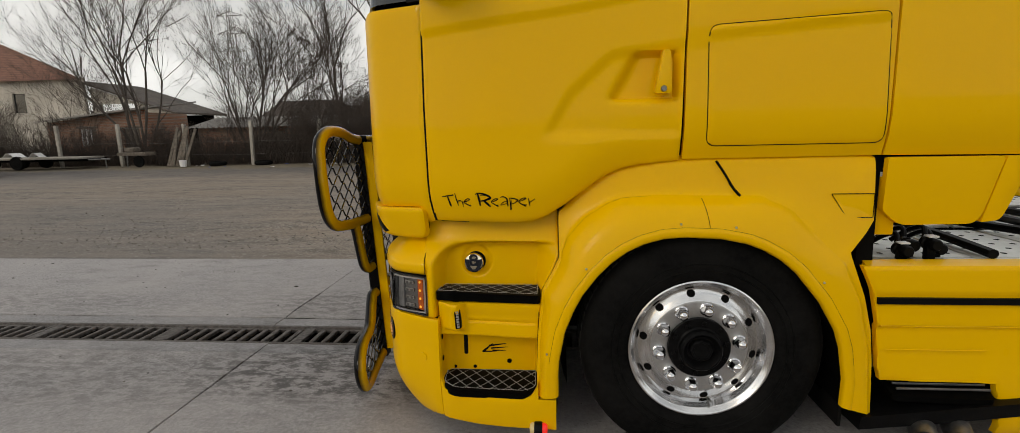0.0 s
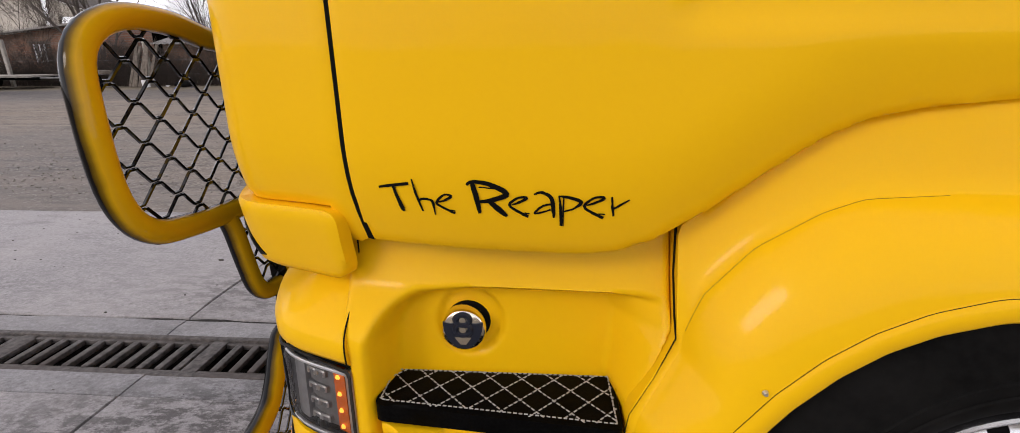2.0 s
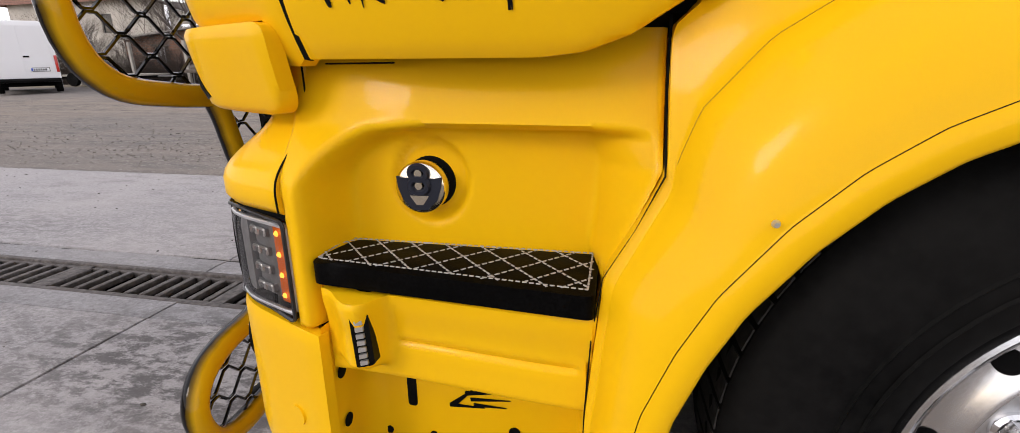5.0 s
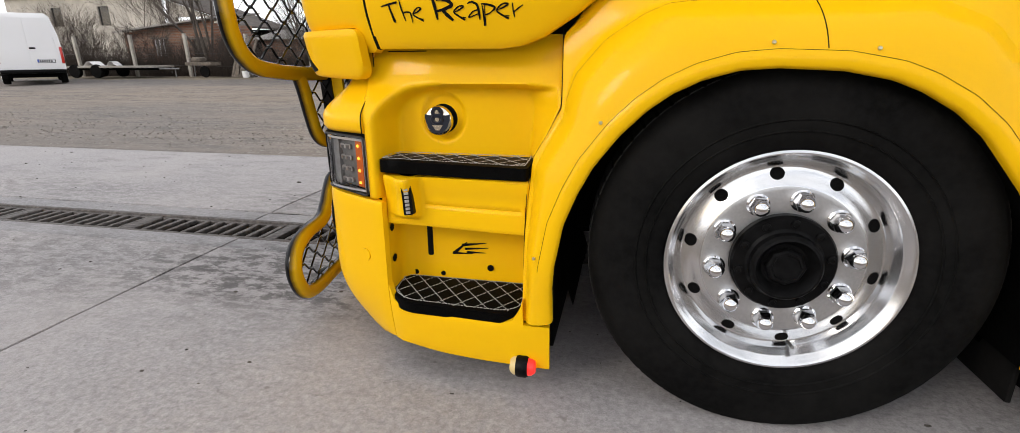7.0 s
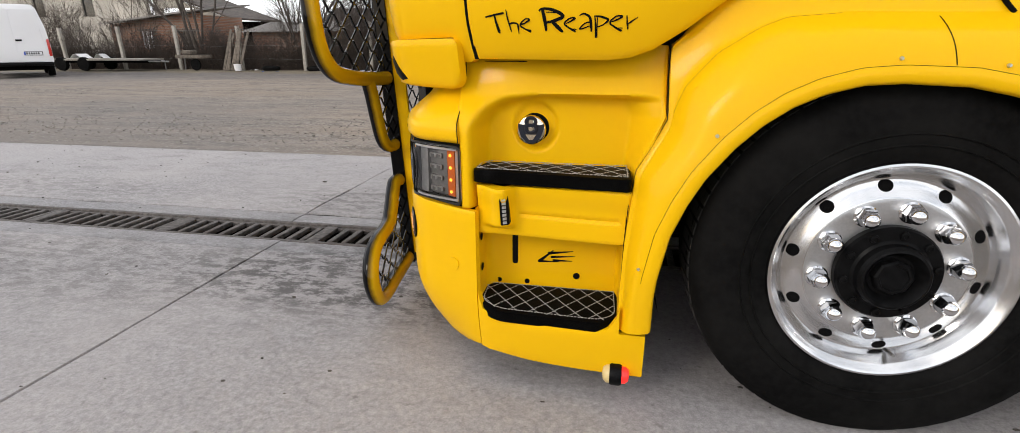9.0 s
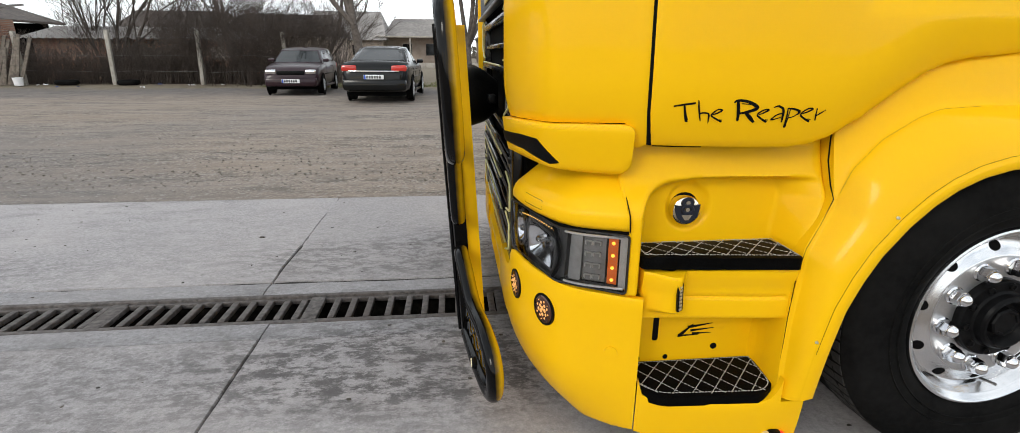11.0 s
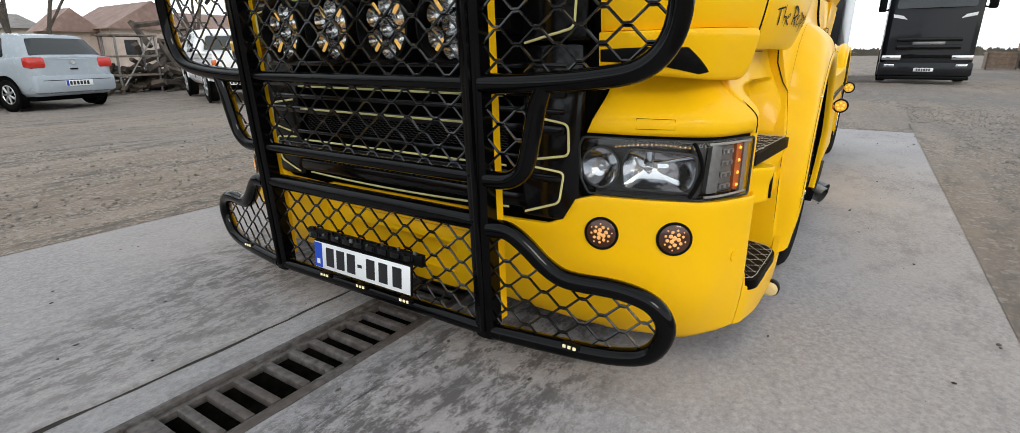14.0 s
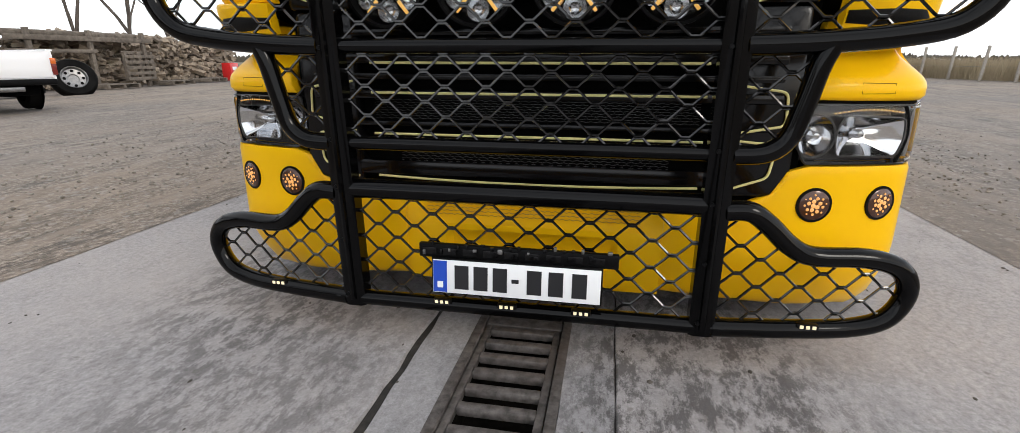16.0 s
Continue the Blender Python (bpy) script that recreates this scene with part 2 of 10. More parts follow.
def add_box(bm, lo, hi, bevel=0.0, m=None, seg=2):
    v = bmesh.ops.create_cube(bm, size=1)["verts"]
    lo, hi = Vector(lo), Vector(hi)
    for k in v:
        k.co = Vector([(lo[i] + hi[i]) / 2 + k.co[i] * (hi[i] - lo[i]) for i in range(3)])
    if bevel:
        es = list({e for k in v for e in k.link_edges})
        r = bmesh.ops.bevel(bm, geom=es, offset=bevel, segments=seg, profile=0.5, affect="EDGES")
        v = list(set(r["verts"]))
    if m is not None:
        bmesh.ops.transform(bm, matrix=m, verts=[k for k in v if k.is_valid])
    return bm


def box(lo, hi, bevel=0.0, m=None, seg=2):
    return add_box(bmesh.new(), lo, hi, bevel, m, seg)


def add_cyl(bm, a, b, r1, r2=None, seg=16, caps=True):
    a, b = Vector(a), Vector(b)
    d = b - a
    m = Matrix.Translation((a + b) / 2) @ d.to_track_quat("Z", "Y").to_matrix().to_4x4()
    bmesh.ops.create_cone(bm, cap_ends=caps, segments=seg, radius1=r1, radius2=r1 if r2 is None else r2, depth=d.length, matrix=m)
    return bm


def smooth_line(pts, closed=False, n=6):
    """Catmull-Rom through the points."""
    pts = [Vector(p) for p in pts]
    out, k = [], len(pts)
    for i in range(k if closed else k - 1):
        p0 = pts[(i - 1) % k] if closed or i else pts[0]
        p1, p2 = pts[i], pts[(i + 1) % k]
        p3 = pts[(i + 2) % k] if closed or i + 2 < k else pts[-1]
        for j in range(n):
            t = j / n
            out.append(0.5 * ((2 * p1) + (p2 - p0) * t + (2 * p0 - 5 * p1 + 4 * p2 - p3) * t * t + (3 * p1 - p0 - 3 * p2 + p3) * t ** 3))
    if not closed:
        out.append(pts[-1])
    return out


def rounded(pts, r, n=5):
    """A closed or open 2D/3D corner line with its corners rounded; r a number or one per corner."""
    pts = [Vector(p) for p in pts]
    out, k = [], len(pts)
    for i in range(k):
        ri = r[i] if isinstance(r, (list, tuple)) else r
        a, b, c = pts[i - 1], pts[i], pts[(i + 1) % k]
        ra = min(ri, (a - b).length * 0.48, (c - b).length * 0.48)
        if ra < 1e-5:
            out.append(b)
            continue
        s, e = b + (a - b).normalized() * ra, b + (c - b).normalized() * ra
        for j in range(n + 1):
            t = j / n
            out.append((1 - t) ** 2 * s + 2 * t * (1 - t) * b + t * t * e)
    return out


def add_tube(bm, pts, r, closed=False, seg=10, caps=True):
    pts = [Vector(p) for p in pts]
    k = len(pts)
    rings, up = [], None
    for i in range(k):
        if closed:
            d = (pts[(i + 1) % k] - pts[i - 1]).normalized()
        else:
            d = (pts[min(i + 1, k - 1)] - pts[max(i - 1, 0)]).normalized()
        if up is None:
            up = d.orthogonal().normalized()
        up = (up - d * up.dot(d)).normalized()
        side = d.cross(up)
        ri = r[i] if isinstance(r, (list, tuple)) else r
        rings.append([bm.verts.new(pts[i] + ri * (math.cos(2 * math.pi * j / seg) * up + math.sin(2 * math.pi * j / seg) * side)) for j in range(seg)])
    for i in range(k if closed else k - 1):
        a, b = rings[i], rings[(i + 1) % k]
        sh = 0
        if closed and i == k - 1:
            sh = min(range(seg), key=lambda s: (b[s].co - a[0].co).length)
        for j in range(seg):
            bm.faces.new((a[j], a[(j + 1) % seg], b[(j + 1 + sh) % seg], b[(j + sh) % seg]))
    if caps and not closed:
        bm.faces.new(rings[0])
        bm.faces.new(rings[-1][::-1])
    return bm


def add_lathe(bm, profile, centre, axis="y", seg=48, flip=1):
    """profile: (radius, offset along the axis)."""
    rings = []
    for r, h in profile:
        ring = []
        for j in range(seg if r > 1e-5 else 1):
            a = 2 * math.pi * j / seg
            c, s = r * math.cos(a), r * math.sin(a)
            off = {"y": (c, h * flip, s), "x": (h * flip, c, s), "z": (c, s, h * flip)}[axis]
            ring.append(bm.verts.new(Vector(centre) + Vector(off)))
        rings.append(ring)
    for a, b in zip(rings, rings[1:]):
        for j in range(seg):
            q = [a[j % len(a)], a[(j + 1) % len(a)], b[(j + 1) % len(b)], b[j % len(b)]]
            q = list(dict.fromkeys(q))
            if len(q) > 2:
                bm.faces.new(q)
    return bm


def add_loft(bm, rows, closed=False):
    """Quads between rows of points of equal length."""
    vs = [[bm.verts.new(p) for p in row] for row in rows]
    for a, b in zip(vs, vs[1:]):
        k = len(a)
        for j in range(k if closed else k - 1):
            bm.faces.new((a[j], a[(j + 1) % k], b[(j + 1) % k], b[j]))
    return vs


def add_panel(bm, outline, place, step=0.05, depth=0.02, lip=0.010, drop=0.005):
    """A sheet cut to the outline (u, v), laid on place(u, v, inward), with a rounded rim turned in by depth."""
    tmp = bmesh.new()
    vs = [tmp.verts.new((p[0], p[1], 0)) for p in outline]
    tmp.faces.new(vs)
    if lip:
        bmesh.ops.inset_region(tmp, faces=list(tmp.faces), thickness=lip, use_even_offset=True)
    us, vz = [p[0] for p in outline], [p[1] for p in outline]
    for axis, lo, hi in ((0, min(us), max(us)), (1, min(vz), max(vz))):
        k = int((hi - lo) / step)
        for i in range(1, k + 1):
            q = lo + (hi - lo) * i / (k + 1)
            co = (q, 0, 0) if axis == 0 else (0, q, 0)
            no = (1, 0, 0) if axis == 0 else (0, 1, 0)
            bmesh.ops.bisect_plane(tmp, geom=list(tmp.verts) + list(tmp.edges) + list(tmp.faces), plane_co=co, plane_no=no, dist=1e-5)
    rim = {v for e in tmp.edges if e.is_boundary for v in e.verts}
    ext = bmesh.ops.extrude_edge_only(tmp, edges=[e for e in tmp.edges if e.is_boundary])
    low = {v for v in ext["geom"] if isinstance(v, bmesh.types.BMVert)}
    for v in tmp.verts:
        d = drop + depth if v in low else drop if v in rim else 0.0
        v.co = Vector(place(v.co.x, v.co.y, d))
    me = bpy.data.meshes.new("tmp")
    tmp.to_mesh(me)
    tmp.free()
    bm.from_mesh(me)
    bpy.data.meshes.remove(me)
    return bm


def panel(outline, place, **kw):
    return add_panel(bmesh.new(), outline, place, **kw)


def smoothstep(a, b, x):
    t = min(1.0, max(0.0, (x - a) / (b - a)))
    return t * t * (3 - 2 * t)


def polyline_y(pts, x):
    return float(np.interp(x, [p[0] for p in pts], [p[1] for p in pts]))


def resample(pts, n):
    pts = np.array(pts, float)
    d = np.r_[0, np.cumsum(np.linalg.norm(np.diff(pts, axis=0), axis=1))]
    q = np.linspace(0, d[-1], n)
    return [tuple(float(np.interp(s, d, pts[:, k])) for k in range(pts.shape[1])) for s in q]


# ---------------------------------------------------------------- ground
def concrete_mat(name="worn_concrete", cast=(1.155, 1.120, 1.155)):
    m, n, l, b = node_mat(name, (0.3, 0.29, 0.27), 0.85)
    fine = noise_tex(n, l, 46.0, 6.0, 0.65)
    col = ramp(n, l, fine, [(0.32, (0.225, 0.220, 0.214)), (0.50, (0.312, 0.306, 0.299)), (0.68, (0.385, 0.378, 0.369))])
    broad = noise_tex(n, l, 0.9, 5.0, 0.6)
    col = mix(n, l, ramp(n, l, broad, [(0.40, (0, 0, 0)), (0.70, (0.7, 0.7, 0.7))]), col, (0.385, 0.37, 0.352))
    # dark dragged tyre and water marks, running along and askew to the pad
    streak = noise_tex(n, l, 1.0, 10.0, 0.80, stretch3=(2.4, 4.6, 1.0))
    patch = noise_tex(n, l, 0.55, 2.0)
    mul = n.new("ShaderNodeMath")
    mul.operation = "MULTIPLY"
    l.new(ramp(n, l, streak, [(0.49, (0, 0, 0)), (0.61, (0.80, 0.80, 0.80))]), mul.inputs[0])
    l.new(ramp(n, l, patch, [(0.44, (0.06, 0.06, 0.06)), (0.60, (0.42, 0.42, 0.42))]), mul.inputs[1])
    col = mix(n, l, mul.outputs[0], col, (0.085, 0.080, 0.075))
    # heavier oily dirt where vehicles turn beside the drain
    grit = noise_tex(n, l, 1.0, 9.0, 0.80, stretch3=(8.0, 15.0, 1.0))
    for (ex, ey, rx, ry, amount) in ((-2.4, 1.4, 3.4, 2.2, 0.16), (-6.5, 1.2, 4.5, 1.6, 0.10), (-2.1, 1.95, 1.2, 0.42, 0.48), (-1.80, 0.70, 1.2, 0.48, 0.80), (-3.4, 0.55, 1.6, 0.45, 0.30), (-5.2, 1.9, 1.5, 0.35, 0.28), (-1.2, 2.3, 0.9, 0.5, 0.6)):
        mp = n.new("ShaderNodeMapping")
        mp.inputs["Scale"].default_value = (1 / rx, 1 / ry, 0.01)
        mp.inputs["Location"].default_value = (-ex / rx, -ey / ry, 0)
        l.new(n.new("ShaderNodeNewGeometry").outputs["Position"], mp.inputs["Vector"])
        gr = n.new("ShaderNodeTexGradient")
        gr.gradient_type = "SPHERICAL"
        l.new(mp.outputs["Vector"], gr.inputs["Vector"])
        mm = n.new("ShaderNodeMath")
        mm.operation = "MULTIPLY"
        l.new(ramp(n, l, grit, [(0.465, (0.12 * amount, 0.12 * amount, 0.12 * amount)), (0.55, (amount, amount, amount))]), mm.inputs[0])
        l.new(ramp(n, l, gr.outputs["Fac"], [(0.0, (0, 0, 0)), (0.45, (1, 1, 1))]), mm.inputs[1])
        col = mix(n, l, mm.outputs[0], col, (0.058, 0.054, 0.052))
    grain = noise_tex(n, l, 190.0, 3.0, 0.7)
    col = mix(n, l, 0.55, col, ramp(n, l, grain, [(0.30, (0.55, 0.55, 0.55)), (0.68, (1.0, 1.0, 1.0))]), "MULTIPLY")
    col = mix(n, l, 1.0, col, cast, "MULTIPLY")
    spots = noise_tex(n, l, 21.0, 2.0)
    col = mix(n, l, ramp(n, l, spots, [(0.68, (0, 0, 0)), (0.76, (0.55, 0.55, 0.55))]), col, (0.13, 0.12, 0.11))
    obi = n.new("ShaderNodeObjectInfo")
    tone = n.new("ShaderNodeMapRange")
    tone.inputs["To Min"].default_value, tone.inputs["To Max"].default_value = 0.92, 1.06
    l.new(obi.outputs["Random"], tone.inputs["Value"])
    col = mix(n, l, 1.0, col, tone.outputs["Result"], "MULTIPLY")
    l.new(col, b.inputs["Base Color"])
    nb = bump(n, l, b, fine, 0.25, 0.004)
    nb = bump(n, l, b, grit, 0.35, 0.006, nb)
    bump(n, l, b, noise_tex(n, l, 5.0, 4.0), 0.25, 0.02, nb)
    return m


def dirt_mat():
    m, n, l, b = node_mat("gravelly_earth", (0.2, 0.17, 0.14), 0.95)
    fine = noise_tex(n, l, 28.0, 8.0, 0.75)
    col = ramp(n, l, fine, [(0.33, (0.050, 0.042, 0.037)), (0.50, (0.205, 0.170, 0.140)), (0.66, (0.46, 0.40, 0.34))])
    clod = noise_tex(n, l, 4.2, 8.0, 0.74, stretch3=(0.6, 1.5, 1.0))
    col = mix(n, l, ramp(n, l, clod, [(0.51, (0, 0, 0)), (0.57, (0.80, 0.80, 0.80))]), col, (0.078, 0.067, 0.060))
    wash = noise_tex(n, l, 1.1, 6.0, 0.65, stretch3=(0.35, 2.2, 1.0))
    col = mix(n, l, ramp(n, l, wash, [(0.48, (0, 0, 0)), (0.60, (0.6, 0.6, 0.6))]), col, (0.33, 0.275, 0.225))
    ruts = noise_tex(n, l, 0.30, 6.0, 0.6, stretch3=(0.55, 2.6, 1.0))
    col = mix(n, l, ramp(n, l, ruts, [(0.40, (0, 0, 0)), (0.66, (0.75, 0.75, 0.75))]), col, (0.265, 0.212, 0.165))
    damp = noise_tex(n, l, 0.11, 4.0, 0.6)
    col = mix(n, l, ramp(n, l, damp, [(0.46, (0, 0, 0)), (0.62, (0.55, 0.55, 0.55))]), col, (0.15, 0.142, 0.140))
    vor = n.new("ShaderNodeTexVoronoi")
    vor.inputs["Scale"].default_value = 30.0
    l.new(n.new("ShaderNodeNewGeometry").outputs["Position"], vor.inputs["Vector"])
    col = mix(n, l, ramp(n, l, vor.outputs["Color"], [(0.78, (0, 0, 0)), (0.86, (0.5, 0.5, 0.5))]), col, (0.33, 0.31, 0.29))
    # dry grass beyond the yard
    pos = n.new("ShaderNodeSeparateXYZ")
    l.new(n.new("ShaderNodeNewGeometry").outputs["Position"], pos.inputs[0])
    wob = n.new("ShaderNodeMath")
    wob.operation = "MULTIPLY_ADD"
    wob.inputs[1].default_value = 5.0
    l.new(noise_tex(n, l, 0.7, 5.0, 0.7), wob.inputs[0])
    l.new(pos.outputs["Y"], wob.inputs[2])
    edge = n.new("ShaderNodeMapRange")
    edge.inputs["From Min"].default_value, edge.inputs["From Max"].default_value = 21.4, 22.6
    l.new(wob.outputs[0], edge.inputs["Value"])
    strip = n.new("ShaderNodeMapRange")
    strip.inputs["From Min"].default_value, strip.inputs["From Max"].default_value = 17.2, 20.2
    l.new(wob.outputs[0], strip.inputs["Value"])
    dark = n.new("ShaderNodeMath")
    dark.operation = "MULTIPLY"
    l.new(strip.outputs["Result"], dark.inputs[0])
    l.new(ramp(n, l, clod, [(0.40, (0.35, 0.35, 0.35)), (0.56, (0.85, 0.85, 0.85))]), dark.inputs[1])
    col = mix(n, l, dark.outputs[0], col, (0.098, 0.090, 0.090))
    grass = ramp(n, l, noise_tex(n, l, 3.0, 7.0, 0.7), [(0.30, (0.115, 0.105, 0.050)), (0.50, (0.185, 0.150, 0.105)), (0.75, (0.26, 0.215, 0.155))])
    col = mix(n, l, edge.outputs["Result"], col, grass)
    l.new(col, b.inputs["Base Color"])
    nb = bump(n, l, b, fine, 0.6, 0.02)
    bump(n, l, b, vor.outputs["Distance"], 0.35, 0.012, nb)
    return m


CONCRETE, DIRT = concrete_mat(), dirt_mat()
KERB_CONCRETE = concrete_mat("cast_kerb_concrete", (1.0, 0.99, 1.04))
PAD_Y0, PAD_Y1, PAD_X0, PAD_X1 = -0.87, 3.47, -16.0, 5.75
DR_Y0, DR_Y1 = 1.09, 1.40

# one sheet to the horizon, finer and rutted near the truck, left open only over the drain channel
bm = bmesh.new()
xs = [-900, -300, -120, -60] + list(np.arange(-40, 42, 0.8)) + [60, 120, 300, 900]
ys = [-900, -300, -120, -60] + list(np.arange(-20, 34, 0.8)) + [60, 120, 300, 900]
grid = []
for yv in ys:
    row = []
    for xv in xs:
        inside = PAD_X0 - 0.9 < xv < PAD_X1 + 0.5 and PAD_Y0 - 0.6 < yv < PAD_Y1 + 0.6
        h = -0.16 if inside else -0.012 + 0.045 * (noise.noise((xv * 0.35, yv * 0.8, 0.3)) - 0.25) if abs(xv) < 45 and yv < 33 else -0.02
        row.append(bm.verts.new((xv, yv, h)))
    grid.append(row)
for a, b in zip(grid, grid[1:]):
    for j in range(len(xs) - 1):
        bm.faces.new((a[j], a[j + 1], b[j + 1], b[j]))
ground = tagged(link_mesh("ground", bm, DIRT), "brown-grey trampled earth and gravel yard with wheel ruts", "ground", kind="structure")

# shoulders of gravel that meet the pad's edge
def shoulder(y_in, y_out, x0, x1, nm):
    g = bmesh.new()
    rows = []
    for k in range(7):
        f = k / 6
        rows.append([(xv, y_in + (y_out - y_in) * f + (0.03 * noise.noise((xv * 3, k, 2.0)) if 0 < k < 6 else 0),
                      0.004 + 0.02 * noise.noise((xv * 2.1, f * 3, 5.0)) * f - 0.020 * f) for xv in np.arange(x0, x1 + 0.01, 0.35)])
    add_loft(g, rows)
    return tagged(link_mesh(nm, g, DIRT), "gravel verge along the edge of the concrete", "verge", kind="structure")


shoulder(PAD_Y1 - 0.01, PAD_Y1 + 1.6, PAD_X0 - 1.5, PAD_X1 + 1.5, "verge_north")
shoulder(PAD_Y0 + 0.01, PAD_Y0 - 1.6, PAD_X0 - 1.5, PAD_X1 + 1.5, "verge_south")
bm = bmesh.new()
rows = []
for k in range(7):
    f = k / 6
    rows.append([(PAD_X1 - 0.01 + 1.5 * f, yv, 0.004 + 0.02 * noise.noise((f * 3, yv * 2.1, 8.0)) * f - 0.02 * f) for yv in np.arange(PAD_Y0 - 0.2, PAD_Y1 + 0.3, 0.3)])
add_loft(bm, rows)
tagged(link_mesh("verge_east", bm, DIRT), "gravel verge at the end of the concrete", "verge", kind="structure")

# loose stones
ico = bmesh.new()
bmesh.ops.create_icosphere(ico, subdivisions=1, radius=1)
ico_v = np.array([v.co for v in ico.verts])
ico_f = [[v.index for v in f.verts] for f in ico.faces]
ico.free()
rng = random.Random(4)
st_v, st_f = [], []
for k in range(5600):
    z0 = rng.random()
    if z0 < 0.52:
        x, y = rng.uniform(-12, 9), PAD_Y1 + 0.05 + abs(rng.gauss(0, 1.6))
    elif z0 < 0.93:
        x, y = rng.uniform(-4, 10), PAD_Y0 - 0.03 - abs(rng.gauss(0, 0.9))
    else:
        x, y = rng.uniform(-26, 12), rng.uniform(4, 19)
    r = rng.uniform(0.005, 0.016) * (1.0 if z0 < 0.93 else 0.9)
    sc = np.array([rng.uniform(0.8, 1.5), rng.uniform(0.7, 1.2), rng.uniform(0.5, 0.9)]) * r
    base = len(st_v)
    st_v += [tuple(np.array([x, y, -0.002]) + p * sc * rng.uniform(0.85, 1.15)) for p in ico_v]
    st_f += [[base + i for i in f] for f in ico_f]
stone_mesh = bpy.data.meshes.new("loose_stones")
stone_mesh.from_pydata(st_v, [], st_f)
STONE = speckled("pale_gravel", (0.17, 0.152, 0.130), (0.36, 0.33, 0.295), 20, 0.9, scale2=6, c3=(0.13, 0.115, 0.10))
stone_mesh.materials.append(STONE)
tagged(new("loose_stones", stone_mesh), "scattered small grey stones on bare earth", "gravel", kind="stuff")

# concrete pad: an under-bed and separate slabs with worn arrises
bm = bmesh.new()
add_box(bm, (PAD_X0, PAD_Y0 + 0.01, -0.15), (PAD_X1 - 0.01, DR_Y0 - 0.10, -0.008))
add_box(bm, (PAD_X0, DR_Y1 + 0.10, -0.15), (PAD_X1 - 0.01, PAD_Y1 - 0.01, -0.008))
CRACK_EARTH = speckled("joint_dirt", (0.018, 0.016, 0.014), (0.045, 0.040, 0.035), 40, 0.95)
pavement = tagged(link_mesh("pavement", bm, CRACK_EARTH), "weathered grey concrete slabs with open joints and tyre stains", "pavement", kind="structure")


def slab(x0, x1, y0, y1, seed, jag=0.012, mat=None):
    r = random.Random(seed)

    def edge(a, b, n):
        pts = []
        for i in range(n):
            t = i / n
            p = Vector(a).lerp(Vector(b), t)
            if 0 < i:
                p += Vector((noise.noise((p.x * 2.3, p.y * 2.3, seed * 3.7)), noise.noise((p.x * 2.3, p.y * 2.3, seed * 3.7 + 9)))) * jag
                p += Vector((r.uniform(-1, 1), r.uniform(-1, 1))) * jag * 0.3
            pts.append((p.x, p.y))
        return pts
    nx, ny = max(3, int((x1 - x0) / 0.09)), max(3, int((y1 - y0) / 0.09))
    out = edge((x0, y0), (x1, y0), nx) + edge((x1, y0), (x1, y1), ny) + edge((x1, y1), (x0, y1), nx) + edge((x0, y1), (x0, y0), ny)
    g = bmesh.new()
    dz = r.uniform(-0.003, 0.003)
    top = [g.verts.new((p[0], p[1], dz)) for p in out]
    c = Vector(((x0 + x1) / 2, (y0 + y1) / 2))
    lowered = []
    for p in out:
        q = Vector(p)
        ox = -1 if q.x < x0 + 0.05 else 1 if q.x > x1 - 0.05 else 0
        oy = -1 if q.y < y0 + 0.05 else 1 if q.y > y1 - 0.05 else 0
        lowered.append(g.verts.new((q.x + ox * 0.004, q.y + oy * 0.004, dz - 0.006)))
    base = [g.verts.new((v.co.x, v.co.y, -0.15)) for v in lowered]
    g.faces.new(top)
    k = len(out)
    for i in range(k):
        g.faces.new((top[i], lowered[i], lowered[(i + 1) % k], top[(i + 1) % k]))
        g.faces.new((lowered[i], base[i], base[(i + 1) % k], lowered[(i + 1) % k]))
    return part("slab", g, mat or CONCRETE, pavement)


near_x = [-16, -12.6, -7.6, -2.58, 2.45, PAD_X1]
far_x = [-16, -12.9, -7.8, -2.72, 2.40, PAD_X1]
GJ = 0.015
for i in range(5):
    slab(near_x[i] + 0.007, near_x[i + 1] - 0.007, PAD_Y0, 0.925 - 0.003, i + 1, 0.006)
    slab(far_x[i] + 0.007, far_x[i + 1] - 0.007, 1.575 + GJ, PAD_Y1, i + 11, 0.017)
for i in range(5):
    slab(near_x[i] + 0.003, near_x[i + 1] - 0.003, 0.925 + 0.006, DR_Y0 - 0.012, i + 21, 0.006, KERB_CONCRETE)
    slab(far_x[i] + 0.003, far_x[i + 1] - 0.003, DR_Y1 + 0.012, 1.575 - GJ, i + 31, 0.013, KERB_CONCRETE)

# crumbs of earth, leaves and pebbles lying on the concrete
rng = random.Random(29)
cv, cf = [], []
for k in range(420):
    x, y = rng.uniform(-7, 5.5), rng.uniform(PAD_Y0 + 0.02, PAD_Y1 - 0.02)
    if DR_Y0 - 0.02 < y < DR_Y1 + 0.02:
        continue
    q = rng.uniform(0.0025, 0.007) * (2.0 if rng.random() < 0.06 else 1.0)
    sc = np.array([rng.uniform(0.8, 2.0), rng.uniform(0.7, 1.2), rng.uniform(0.3, 0.7)]) * q
    base = len(cv)
    cv += [tuple(np.array([x, y, 0.001 + q * 0.3]) + p * sc * rng.uniform(0.85, 1.15)) for p in ico_v]
    cf += [[base + i for i in f] for f in ico_f]
crumb_mesh = bpy.data.meshes.new("crumbs")
